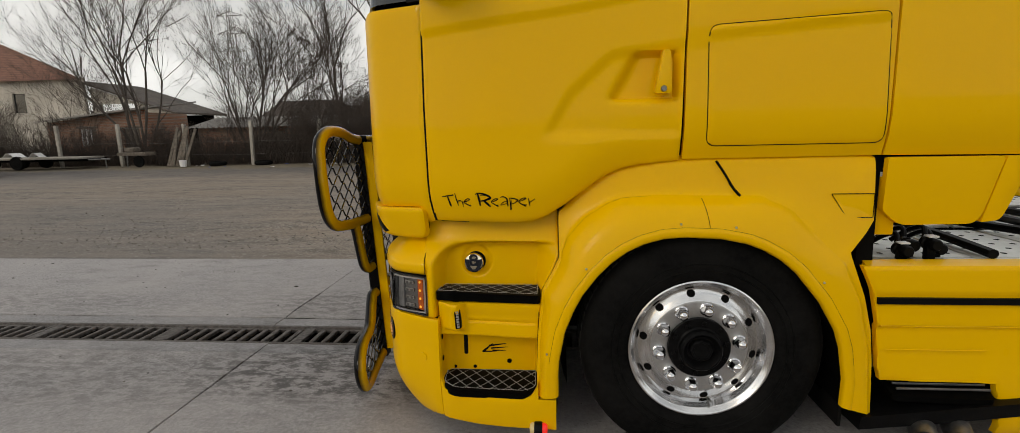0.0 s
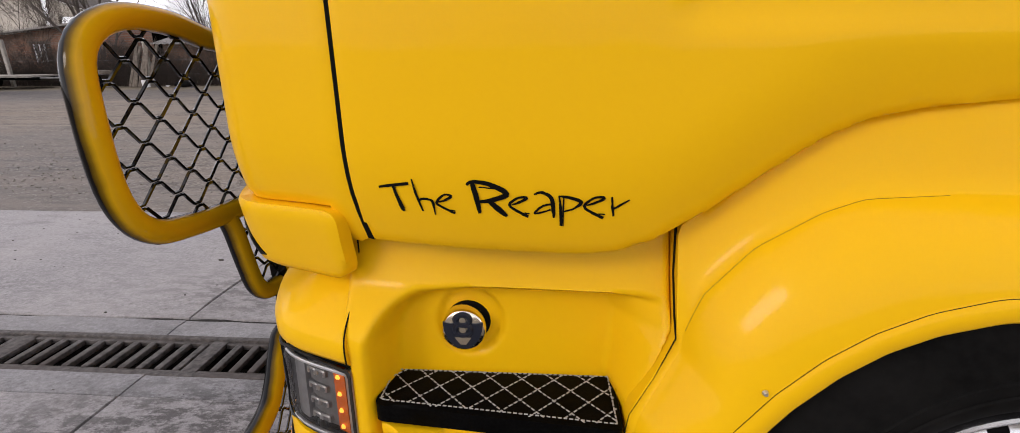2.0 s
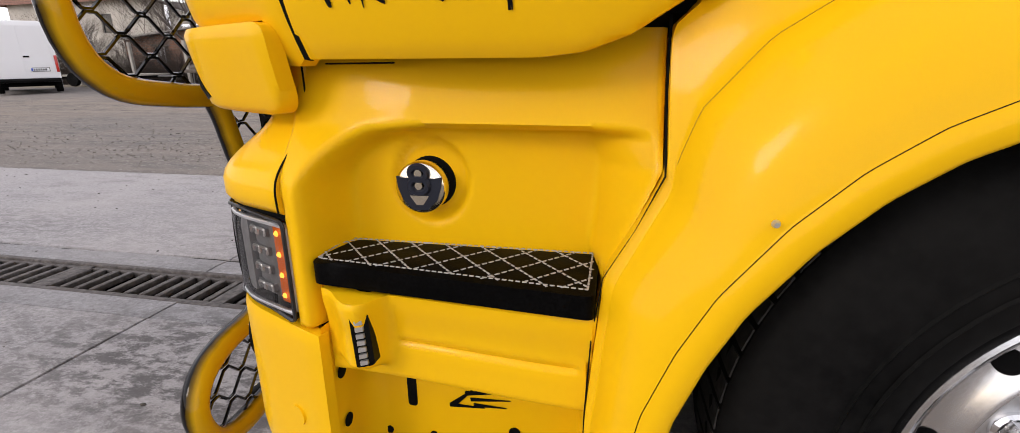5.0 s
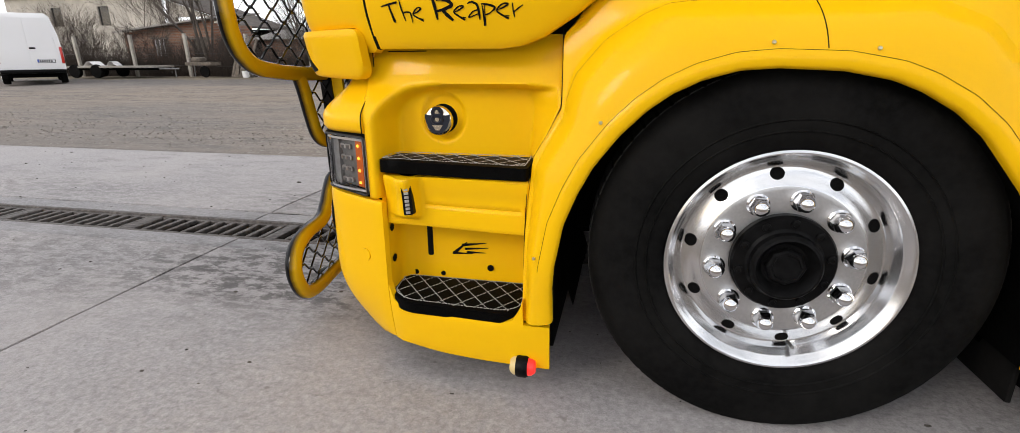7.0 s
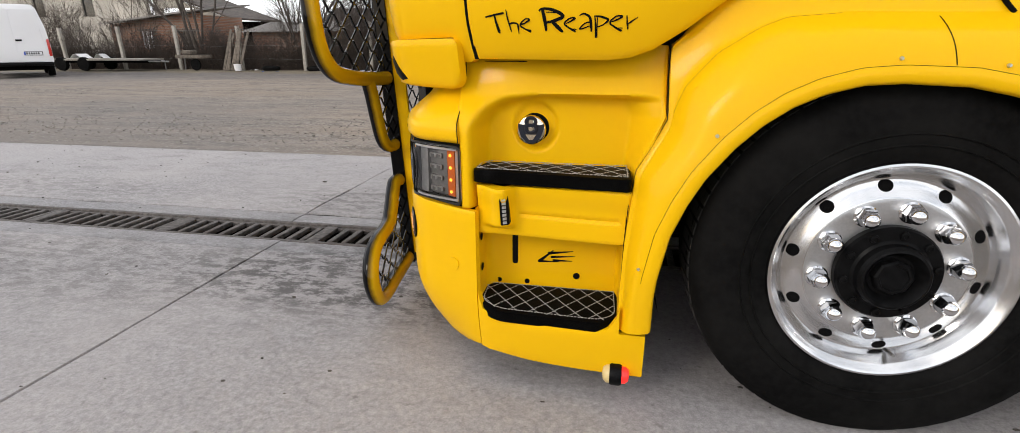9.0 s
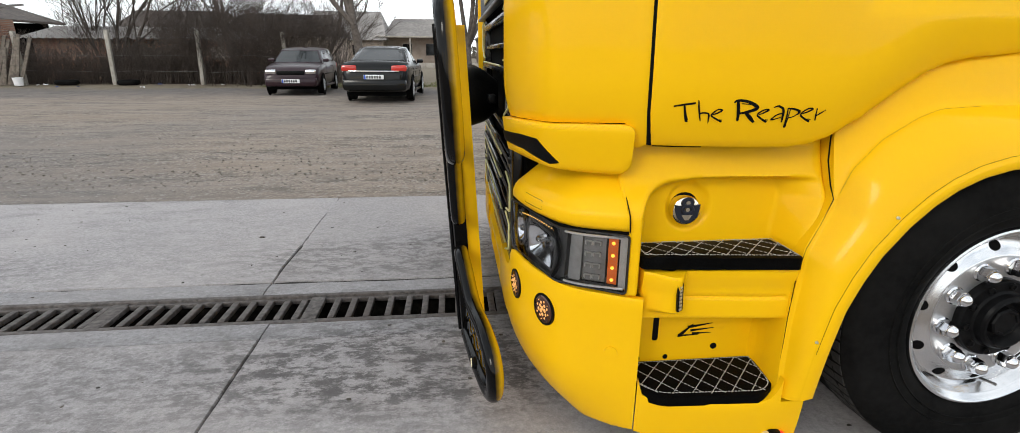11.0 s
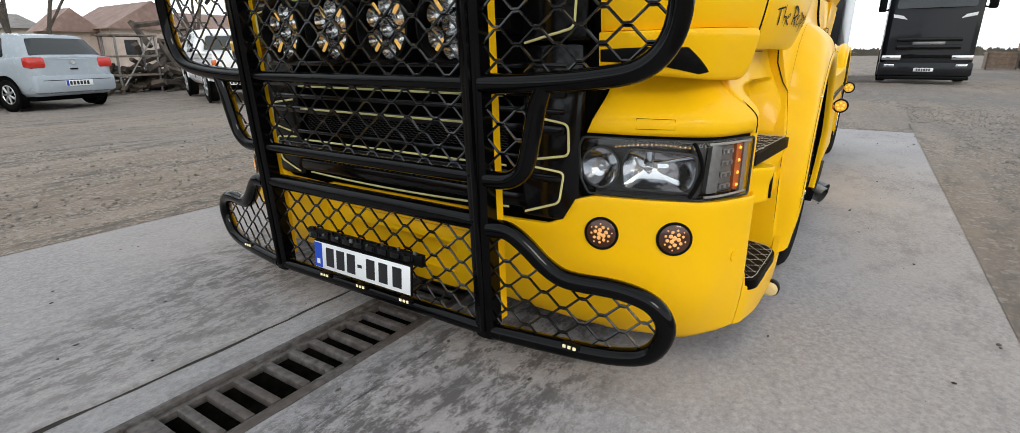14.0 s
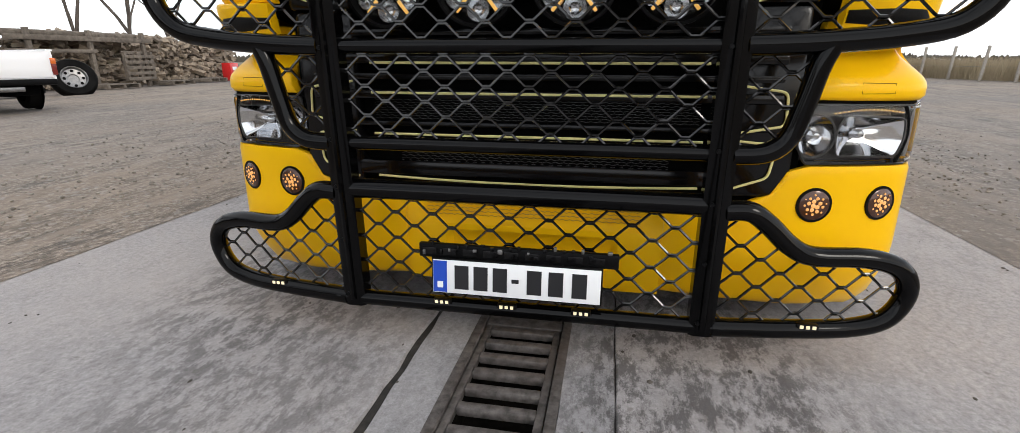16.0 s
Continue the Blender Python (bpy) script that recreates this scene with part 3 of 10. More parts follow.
crumb_mesh.from_pydata(cv, [], cf)
crumb_mesh.materials.append(speckled("dark_crumbs", (0.03, 0.026, 0.022), (0.14, 0.12, 0.10), 8, 0.9, scale2=3))
tagged(new("crumbs", crumb_mesh), "dark crumbs of earth and pebbles on the concrete", "crumbs", kind="stuff")

# drain: channel, steel angles, cast bars
RUST = speckled("rusty_cast_iron", (0.052, 0.046, 0.043), (0.150, 0.134, 0.126), 35, 0.7, 0.25, bump_s=0.5, dist=0.003, c3=(0.075, 0.058, 0.050))
bm = bmesh.new()
dx0, dx1 = -11.0, PAD_X1
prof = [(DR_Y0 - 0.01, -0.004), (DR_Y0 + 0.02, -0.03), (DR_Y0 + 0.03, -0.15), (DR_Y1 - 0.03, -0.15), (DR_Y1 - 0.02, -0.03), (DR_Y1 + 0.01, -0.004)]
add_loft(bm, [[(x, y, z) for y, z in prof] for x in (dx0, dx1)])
# channel bed is near-black all over, with a faint random mottle
drain = tagged(link_mesh("drain_channel", bm, speckled("near_black_channel_bed", (0.006, 0.006, 0.005), (0.016, 0.014, 0.012), 30, 0.8)), "long steel drainage channel set in the concrete, dirty", "drain", kind="structure")
for y in (DR_Y0 - 0.012, DR_Y1 - 0.018):
    part("edge_angle", box((dx0, y, -0.05), (dx1, y + 0.030, 0.002), 0.003), RUST, drain, "worn steel edge angle")
for y in (DR_Y0 + 0.018, DR_Y1 - 0.048):
    part("grate_rail", box((dx0, y + 0.004, -0.035), (dx1, y + 0.028, -0.010), 0.003), RUST, drain)
bar = bmesh.new()
add_box(bar, (-0.0165, DR_Y0 + 0.045, -0.034), (0.0165, DR_Y1 - 0.045, -0.006), 0.005)
first_bar = part("grate_bar", bar, RUST, drain)
first_bar.location.x = -8.0
x, k = -8.0 + 0.088, 1
while x < -0.2:
    ob = new("grate_bar", first_bar.data)
    ob.parent = drain
    ob.location.x = x + (0.02 if k % 11 == 0 else 0)
    x += 0.088 + (0.03 if k % 11 == 0 else 0)
    k += 1
for sx in (-5.44, -4.45, -3.46, -2.45, -1.46):
    part("cross_plate", box((sx, DR_Y0 + 0.02, -0.03), (sx + 0.075, DR_Y1 - 0.02, -0.004), 0.004), RUST, drain)


# ---------------------------------------------------------------- the yellow tractor unit
MARKER_LENS = glow("warm_marker_lens", (0.52, 0.40, 0.18), 0.14, (1.0, 0.75, 0.35))
SIDE_LENS = glow("amber_side_lens", (0.72, 0.40, 0.03), 0.18, (1.0, 0.6, 0.08))
SIDE_AMBER = glow("lit_side_lamp", (0.85, 0.42, 0.04), 0.7, (1.0, 0.62, 0.08))
YC = 1.23                                   # the truck's centre line
truck = thing("truck", "glossy yellow semi-trailer tractor unit with black bull bar, parked on concrete", "truck", pose(0, YC, 0))
truck_inv = truck.matrix_world.inverted()


def tp(name, bm, material, label="", parent=None, angle=38):
    """A part of the truck; its mesh is given in world places."""
    ob = link_mesh(name, bm, material, None, label, angle)
    ob.data.transform(truck_inv)
    ob.parent = parent or truck
    return ob


def mirror(place, right):
    if not right:
        return place

    def f(u, v, d):
        p = place(u, v, d)
        return (p[0], 2 * YC - p[1], p[2])
    return f


def my(p, right):
    return Vector((p[0], 2 * YC - p[1] if right else p[1], p[2]))


class Contour:
    """A plan line: along the side, round the front corner, across the front. u is x on the side and runs on round the corner."""

    def __init__(self, y0, cx, xf, cy, n, xb, full):
        pts = [(6.0, y0)]
        for i in range(121):
            t = math.pi / 2 * i / 120
            x, y = cx - (cx - xf) * math.sin(t) ** (2 / n), cy - (cy - y0) * math.cos(t) ** (2 / n)
            o = full * math.exp(-((x - xb) / 0.08) ** 2)      # fuller corner
            pts.append((x - 0.74 * o, y - 0.67 * o))
        pts.append((xf, cy + 2.0))
        self.p = np.array(pts)
        seg = np.linalg.norm(np.diff(self.p, axis=0), axis=1)
        self.u = 6.0 - np.r_[0, np.cumsum(seg)]

    def at(self, u):
        x = float(np.interp(-u, -self.u, self.p[:, 0]))
        y = float(np.interp(-u, -self.u, self.p[:, 1]))
        e = 0.012
        dx = float(np.interp(-(u - e), -self.u, self.p[:, 0]) - np.interp(-(u + e), -self.u, self.p[:, 0]))
        dy = float(np.interp(-(u - e), -self.u, self.p[:, 1]) - np.interp(-(u + e), -self.u, self.p[:, 1]))
        k = math.hypot(dx, dy)
        return x, y, dy / k * -1, dx / k         # place and outward normal

    def ux(self, x):
        return float(np.interp(-x, -self.p[:-1, 0], self.u[:-1]))

    def uy(self, y):
        return float(np.interp(y, self.p[1:, 1], self.u[1:]))

    def laid(self, prof):
        def f(u, z, d):
            x, y, nx, ny = self.at(u)
            o = prof(x, z) - d
            return (x + nx * o, y + ny * o, z)
        return f


CAB = Contour(-0.04, -0.50, -1.53, 0.75, 3.2, -1.37, 0.036)
LOW = Contour(-0.055, -0.60, -1.47, 0.70, 3.2, -1.32, 0.024)
DOOR_LOW = [(-1.3, 1.027), (-0.76, 1.028), (-0.70, 1.034), (-0.64, 1.055), (-0.56, 1.105), (-0.46, 1.180), (-0.40, 1.222), (-0.34, 1.250), (-0.27, 1.265), (-0.19, 1.273), (-0.10, 1.28), (3, 1.285)]


def cab_prof(x, z):
    zb = polyline_y(DOOR_LOW, x)
    o = -0.042 * max(0.0, (zb + 0.19 - z) / 0.19) ** 2
    if z > 1.9:
        o -= 0.05 * (z - 1.9)
    if x > -1.15:
        zc = polyline_y([(-1.2, 1.80), (-0.6, 1.86), (-0.105, 1.93)], x) if x < -0.10 else polyline_y([(-0.1, 1.745), (0.64, 1.80), (0.68, 2.2)], x)
        o += 0.011 * smoothstep(zc - 0.012, zc + 0.02, z)
        zt = polyline_y([(-0.62, 1.42), (-0.54, 1.56), (-0.38, 1.70), (-0.10, 1.73)], x)
        o -= 0.014 * smoothstep(-0.66, -0.60, x) * smoothstep(1.36, 1.41, z) * (1 - smoothstep(zt - 0.03, zt + 0.02, z)) * (1 - smoothstep(-0.115, -0.10, x))
        o -= 0.032 * smoothstep(-0.400 + 0.55 * (z - 1.53), -0.355 + 0.55 * (z - 1.53), x) * smoothstep(1.512, 1.532, z) * (1 - smoothstep(1.690, 1.712, z)) * (1 - smoothstep(-0.135, -0.118, x))
    return o


cab = CAB.laid(cab_prof)


def on_cab(off=0.0):
    return CAB.laid(lambda x, z: cab_prof(x, z) + off)


def U(x):
    return CAB.ux(x)


# inner shell: dark, closes the cab behind the panels
bm = bmesh.new()
rows = []
for z, ins in ((0.60, 0.30), (1.00, 0.30), (1.08, 0.10), (1.30, 0.09), (1.95, 0.07), (2.7, 0.11), (3.3, 0.20), (3.42, 0.40)):
    ring = []
    for u in list(np.linspace(0.70, U(-0.6), 6)) + list(np.linspace(U(-0.7), CAB.uy(YC), 14)):
        x, y, nx, ny = CAB.at(u)
        ring.append((x - nx * ins, y - ny * ins, z))
    rows.append(ring + [(p[0], 2 * YC - p[1], p[2]) for p in ring[-2::-1]])
vs = add_loft(bm, rows)
bm.faces.new(vs[-1])
bm.faces.new(vs[0][::-1])
for a, b in zip(vs, vs[1:]):
    bm.faces.new((a[0], a[-1], b[-1], b[0]))
tp("cab_shell", bm, BLACK_MATT, "dark inner shell of the cab")

for right in (False, True):
    M = lambda f: mirror(f, right)
    # door
    out = [(U(-1.145), 2.02), (U(-1.150), 1.5), (U(-1.144), 1.12), (U(-1.134), 1.030)] + [(U(x), z) for x, z in DOOR_LOW[1:10]] + [(-0.103, 1.282), (-0.097, 2.02)]
    door = tp("door", panel(out, M(cab), step=0.013, depth=0.03), YELLOW, "yellow cab door with rounded lower edge")
    win = rounded([(U(-1.12), 2.04), (-0.12, 2.04), (-0.20, 2.72), (U(-0.85), 2.72)], 0.05)
    tp("side_window", panel([(p.x, p.y) for p in win], M(on_cab(-0.01)), step=0.15), DARK_GLASS, "dark tinted door window", door)
    # thin dark tube that stands in for the shaded gap below the door's lip
    foot = [on_cab(-0.026)(U(x_), polyline_y(DOOR_LOW, x_) - 0.004, 0) for x_ in np.linspace(-1.128, -0.99, 10)]
    tp("foot_seal", add_tube(bmesh.new(), [my(p, right) for p in foot], 0.0014, seg=6), GAP, "dark line drawn for the shaded gap under the door", door)
    # handle
    hp = lambda x, z, d: my((x, -0.075 + d, z), right)
    bm = panel([(p.x, p.y) for p in rounded([(-0.215, 1.545), (-0.150, 1.545), (-0.158, 1.705), (-0.186, 1.71)], 0.012)], hp, step=0.05, depth=0.045, lip=0.008, drop=0.006)
    handle = tp("door_handle", bm, YELLOW, "body-coloured upright door handle", door)
    bm = add_lathe(bmesh.new(), [(0, 0), (0.010, 0), (0.012, 0.004), (0.012, 0.02)], my((-0.182, -0.079, 1.562), right), seg=16, flip=-1 if right else 1)
    tp("lock", bm, STEEL, "steel lock barrel", door)
    # cab side behind the door
    out = [(-0.090, 1.286), (0.672, 1.290), (0.662, 2.95), (0.60, 3.2), (0.0, 3.2), (-0.090, 2.9)]
    tp("cab_side", panel(out, M(cab), step=0.05, depth=0.03), YELLOW, "plain yellow sleeper side wall")
    lk = [(-0.002, 1.338), (0.660, 1.340), (0.640, 1.822), (-0.012, 1.792)]
    big = [(-0.0048, 1.3352), (0.6628, 1.3372), (0.6428, 1.8248), (-0.0148, 1.7948)]
    tp("locker_seal", panel([(p.x, p.y) for p in rounded(big, 0.040)], M(on_cab(0.0012)), step=0.016, depth=0.003, lip=0.0, drop=0.0), GAP, "thin black shut line")
    tp("locker_door", panel([(p.x, p.y) for p in rounded(lk, 0.036)], M(on_cab(0.004)), step=0.016, depth=0.003, lip=0.006, drop=0.003), YELLOW, "flush yellow locker door")
    # rear side deflectors
    out = [(0.679, 1.290), (1.27, 1.285), (1.36, 1.36), (1.46, 1.62), (1.48, 3.0), (0.670, 3.1)]
    tp("side_deflector", panel(out, M(on_cab(0.004)), step=0.08, depth=0.03), YELLOW, "yellow air deflector behind the cab")
    tp("joint_seal", box((0.60, 0.03, 1.22), (1.24, 0.05, 1.33)) if not right else box((0.60, 2 * YC - 0.05, 1.22), (1.24, 2 * YC - 0.03, 1.33)), GAP, "black rubber seal under the deflector")
    tp("joint_seal", box((0.64, 0.02, 1.29), (0.72, 0.05, 3.1)) if not right else box((0.64, 2 * YC - 0.05, 1.29), (0.72, 2 * YC - 0.02, 3.1)), GAP, "black rubber seal behind the cab side")
    out = [(p.x, p.y) for p in rounded([(0.694, 1.281), (1.118, 1.281), (1.066, 1.012), (0.770, 1.008), (0.700, 1.066)], [0.01, 0.02, 0.05, 0.03, 0.02])]
    tp("lower_deflector", panel(out, M(lambda u, z, d: (u, -0.02 + d + 0.10 * (1.28 - z), z)), step=0.06, depth=0.03), YELLOW, "lower corner of the air deflector")
    out = [(p.x, p.y) for p in rounded([(1.124, 1.281), (1.225, 1.281), (1.150, 1.045), (1.135, 1.026), (1.074, 1.018)], [0.004, 0.02, 0.02, 0.02, 0.004])]
    tp("lower_deflector", panel(out, M(lambda u, z, d: (u, -0.02 + d + 0.10 * (1.28 - z), z)), step=0.06, depth=0.03), YELLOW, "lower corner of the air deflector")
    bm = box((0.690, 0.05, 0.96), (0.775, 0.09, 1.20), 0.006) if not right else box((0.690, 2 * YC - 0.09, 0.96), (0.775, 2 * YC - 0.05, 1.20), 0.006)
    tp("deflector_stay", bm, YELLOW, "")
    bm = box((0.630, 0.035, 0.83), (0.694, 0.30, 1.296)) if not right else box((0.630, 2 * YC - 0.30, 0.83), (0.694, 2 * YC - 0.035, 1.296))
    tp("gap_lining", bm, GAP, "black lining of the gap behind the mudguard")
    # front corner panel
    uf = CAB.uy(0.385)
    out = [(U(-1.1515), 1.93), (U(-1.1565), 1.5), (U(-1.1510), 1.12), (U(-1.1440), 1.032), (U(-1.165), 1.020), (U(-1.190), 1.020), (U(-1.205), 1.089), (U(-1.30), 1.087), (uf, 1.076), (uf, 1.93)]
    tp("corner_panel", panel(out, M(cab), step=0.02, depth=0.03), YELLOW, "rounded yellow cab corner panel")
    tp("door_seal", panel([(U(-1.1460), 1.030), (U(-1.1330), 1.028), (U(-1.1430), 1.12), (U(-1.1490), 1.5), (U(-1.1440), 1.95), (U(-1.1520), 1.95), (U(-1.1570), 1.5), (U(-1.1515), 1.12)], M(on_cab(-0.004)), step=0.03, depth=0.006, lip=0.0, drop=0.0), GAP, "black seal in front of the door")
    flap_prof = CAB.laid(lambda x, z: 0.004 - 0.030 * max(0, (1.082 - z) / 0.14) ** 1.4)
    out = [(p.x, p.y) for p in rounded([(U(-1.176), 1.086), (U(-1.30), 1.0850), (uf, 1.0740), (uf, 0.970), (U(-1.30), 0.945), (U(-1.182), 0.943)], [0.030, 0.1, 0.004, 0.01, 0.1, 0.050], 10)]
    flap = tp("corner_flap", panel(out, M(flap_prof), step=0.014, depth=0.03, lip=0.007, drop=0.005), YELLOW, "yellow flap under the corner panel", angle=60)
    vent_p = CAB.laid(lambda x, z: 0.009 - 0.030 * max(0, (1.082 - z) / 0.14) ** 1.4)
    out = [(uf + 0.005, 1.030), (U(-1.46), 1.036), (U(-1.425), 1.034), (U(-1.372), 0.970), (U(-1.40), 0.964), (U(-1.46), 0.990), (uf + 0.005, 0.998)]
    tp("vent", panel(out, M(vent_p), step=0.02, depth=0.02, lip=0.003, drop=0.003), BLACK_PLASTIC, "black air vent in the flap", flap)
    # brow over the headlight
    neck = lambda z: 0.100 * smoothstep(0.828, 0.948, z)
    brow_p = LOW.laid(lambda x, z: 0.004 - neck(z) - 0.02 * smoothstep(0.80, 0.775, z))
    side = [(-1.212, 1.03), (-1.212, 0.945), (-1.207, 0.915), (-1.198, 0.885), (-1.187, 0.857), (-1.180, 0.832), (-1.178, 0.79)]
    out = [(LOW.ux(x_), z_) for x_, z_ in side] + [(LOW.ux(-1.36), 0.79), (LOW.uy(0.43), 0.795), (LOW.uy(0.40), 0.87), (LOW.uy(0.36), 1.01)]
    tp("brow", panel(out, M(brow_p), step=0.014, depth=0.03, lip=0.004, drop=0.003), YELLOW, "bulging yellow panel above the headlight", angle=60)
    bm = bmesh.new()
    edge = [LOW.laid(lambda x, z: 0.0042 - neck(z))(LOW.ux(x_ + 0.0025), z_, 0) for x_, z_ in side]
    add_tube(bm, [my(p, right) for p in smooth_line(edge)], 0.0017, seg=6)
    tp("shut_line", bm, GAP, "dark shut line beside the brow")
    bm = bmesh.new()
    cap = [LOW.laid(lambda x, z: 0.0045 - neck(z))(LOW.uy(y_), z_, 0) for y_, z_ in ((0.29, 0.812), (0.24, 0.812), (0.19, 0.812), (0.19, 0.840), (0.24, 0.841), (0.29, 0.842))]
    add_tube(bm, [my(p, right) for p in cap], 0.0009, True, 4)
    tp("cap_outline", bm, GAP, "fine outline of a small cover")
    # cover between door and steps, with a hollow round the badge
    SH = [(0.5, 0.028), (0.82, 0.028), (0.85, 0.034), (0.88, 0.048), (0.926, 0.072), (0.96, 0.087), (1.0, 0.100), (1.05, 0.110), (1.12, 0.115)]

    def cover(x, z, d):
        left = 1 - smoothstep(-1.20, -0.96, x)
        high = smoothstep(0.84, 0.93, z)
        y = polyline_y(SH, z) - 0.014 * smoothstep(-0.95, -0.60, x)
        y += left * 0.024 * high + (1 - smoothstep(-1.15, -1.02, x)) * ((LOW.at(LOW.ux(min(x, -1.0)))[1] + 0.004 - 0.028) * (1 - high))
        ex, ez = (-1.150 + 0.115) - x, z - (0.930 - 0.115)      # rounded upper corner of the hollow
        dist = math.hypot(max(ex, 0), max(ez, 0)) + min(max(ex, ez), 0) - 0.115
        soft = 0.014 + 0.034 * (1 - smoothstep(-1.08, -0.95, x))
        m = 1 - smoothstep(-soft, 0.0, dist)
        dg = float(np.interp(z, [0.66, 0.735, 0.872, 1.06], [-0.664, -0.657, -0.588, -0.594]))
        wide = float(np.interp(z, [0.70, 0.76, 0.92], [0.022, 0.045, 0.115]))
        m *= 1 - min(1.0, max(0.0, (x - (dg - wide)) / (wide * 0.92)))
        y += (0.128 - y) * m
        r = math.hypot(x + 0.962, (z - 0.832) * 0.92)
        y += 0.017 * (1 - smoothstep(0.058, 0.072, r)) * (1 - 0.6 * smoothstep(0.90, 0.925, z))
        return (x, y + d, z)
    out = [(-1.192, 1.070), (-1.192, 0.945), (-1.191, 0.915), (-1.189, 0.885), (-1.184, 0.857), (-1.178, 0.832), (-1.174, 0.80), (-1.173, 0.594), (-1.122, 0.594), (-1.120, 0.66), (-0.668, 0.66), (-0.660, 0.735), (-0.591, 0.877), (-0.594, 1.115), (-0.70, 1.085)]
    tp("step_cover", panel(out, M(cover), step=0.008, depth=0.02, lip=0.004, drop=0.003), YELLOW, "moulded yellow cover above the step, hollow round the badge", angle=75)
    # badge
    BX, BY, BZ = -0.974, 0.106, 0.822
    K = 1.0
    bm = add_lathe(bmesh.new(), [(0, 0.0), (0.040, 0.0), (0.0440, 0.003), (0.0444, 0.008), (0.043, 0.036)], my((BX, BY, BZ), right), seg=40, flip=-1 if right else 1)
    badge = tp("badge", bm, BADGE_METAL, "round mirror-bright badge with a dark blue shield", angle=50)
    # offset black disc paints a crescent of shade beside the badge
    hol = add_lathe(bmesh.new(), [(0, 0.0), (0.0445, 0.0), (0.0455, 0.006)], my((BX + 0.0055, 0.1420, BZ + 0.003), right), seg=32, flip=-1 if right else 1)
    tp("hollow", hol, GAP, "black disc drawn as the shaded hollow beside the badge", badge)
    bd = lambda u, v, d: my((BX + K * u, BY - 0.0040 + d, BZ + K * v), right)
    arms = [(-0.040, 0.020), (-0.026, 0.017), (-0.015, 0.018), (-0.011, 0.004), (0.0, -0.002), (0.011, 0.004), (0.015, 0.018), (0.026, 0.017), (0.040, 0.020), (0.038, 0.002), (0.030, -0.020), (0.013, -0.037), (-0.013, -0.037), (-0.030, -0.020), (-0.038, 0.002)]
    tp("shield", panel(arms, bd, step=1, depth=0.004, lip=0.0015, drop=0.0008), ENAMEL, "dark blue enamel shield", badge)
    tp("shield_inlay", panel([(-0.017, -0.012), (0.017, -0.012), (0.006, -0.028), (-0.006, -0.028)], lambda u, v, d: bd(u, v, d - 0.0012), step=1, depth=0.002, lip=0.0012, drop=0.0006), BADGE_METAL, "", badge)
    bm = bmesh.new()
    for cz, rr in ((0.026, 0.0145), (0.005, 0.0155)):
        ring = [bd(rr * math.cos(a), cz + rr * 0.80 * math.sin(a), 0.0005) for a in np.linspace(0, 2 * math.pi, 25)[:-1]]
        add_tube(bm, ring, 0.0058, True, 6)
    tp("numeral", bm, ENAMEL, "", badge)
    for cz in (0.026, 0.005):
        ey = my((BX, BY - 0.0062, BZ + K * cz), right)
        tp("numeral_eye", add_lathe(bmesh.new(), [(0, 0.0), (0.0065, 0.0), (0.0072, 0.0008)], ey, seg=16, flip=-1 if right else 1), BADGE_METAL, "", badge)

    # steps -----------------------------------------------------------
    def tread(front, back, top, face_low, name, label):
        """front/back: plan outlines joined; a stitched black pad with a deep front face."""
        o = [(p.x, p.y) for p in rounded(front, back)]
        bmx = panel(o, lambda x, y, d: my((x, y, top(y) - d), right), step=0.05, depth=face_low, lip=0.006, drop=0.004)
        ob = tp(name, bmx, LEATHER, label)
        st = bmesh.new()
        xs_ = [p[0] for p in o]
        y0_, y1_ = min(p[1] for p in o), max(p[1] for p in o)
        poly = o

        def inside(x, y):
            c = False
            for i in range(len(poly)):
                (xa, ya), (xb, yb) = poly[i - 1], poly[i]
                if (ya > y) != (yb > y) and x < (xb - xa) * (y - ya) / (yb - ya) + xa:
                    c = not c
            return c

        def dash(xa, ya, xb, yb):
            mx, my_ = (xa + xb) / 2, (ya + yb) / 2
            if not (inside(mx, my_) and inside(mx + 0.009, my_) and inside(mx - 0.009, my_) and inside(mx, my_ + 0.007) and inside(mx, my_ - 0.007)):
                return
            a, b = my((xa, ya, top(ya) + 0.0015), right), my((xb, yb, top(yb) + 0.0015), right)
            dd = (b - a).normalized()
            sd = Vector((0, 0, 1)).cross(dd) * 0.0016
            up_ = Vector((0, 0, 0.0012))
            q = [st.verts.new(p) for p in (a - sd, b - sd, b + sd, a + sd)]
            w = [st.verts.new(p + up_) for p in (a - sd * 0.6, b - sd * 0.6, b + sd * 0.6, a + sd * 0.6)]
            st.faces.new(w)
            for i in range(4):
                st.faces.new((q[i], q[(i + 1) % 4], w[(i + 1) % 4], w[i]))
        pitch, dy = 0.064, 0.066
        for fam in (1, -1):
            c = min(xs_) - 0.3
            while c < max(xs_) + 0.3:
                k = int((y1_ - y0_) / 0.0085)
                for i in range(k):
                    ya = y0_ + (i + 0.15) * (y1_ - y0_) / k
                    yb = y0_ + (i + 0.80) * (y1_ - y0_) / k
                    dash(c + fam * (ya - y0_) * pitch / dy / 1.0, ya, c + fam * (yb - y0_) * pitch / dy, yb)
                c += pitch
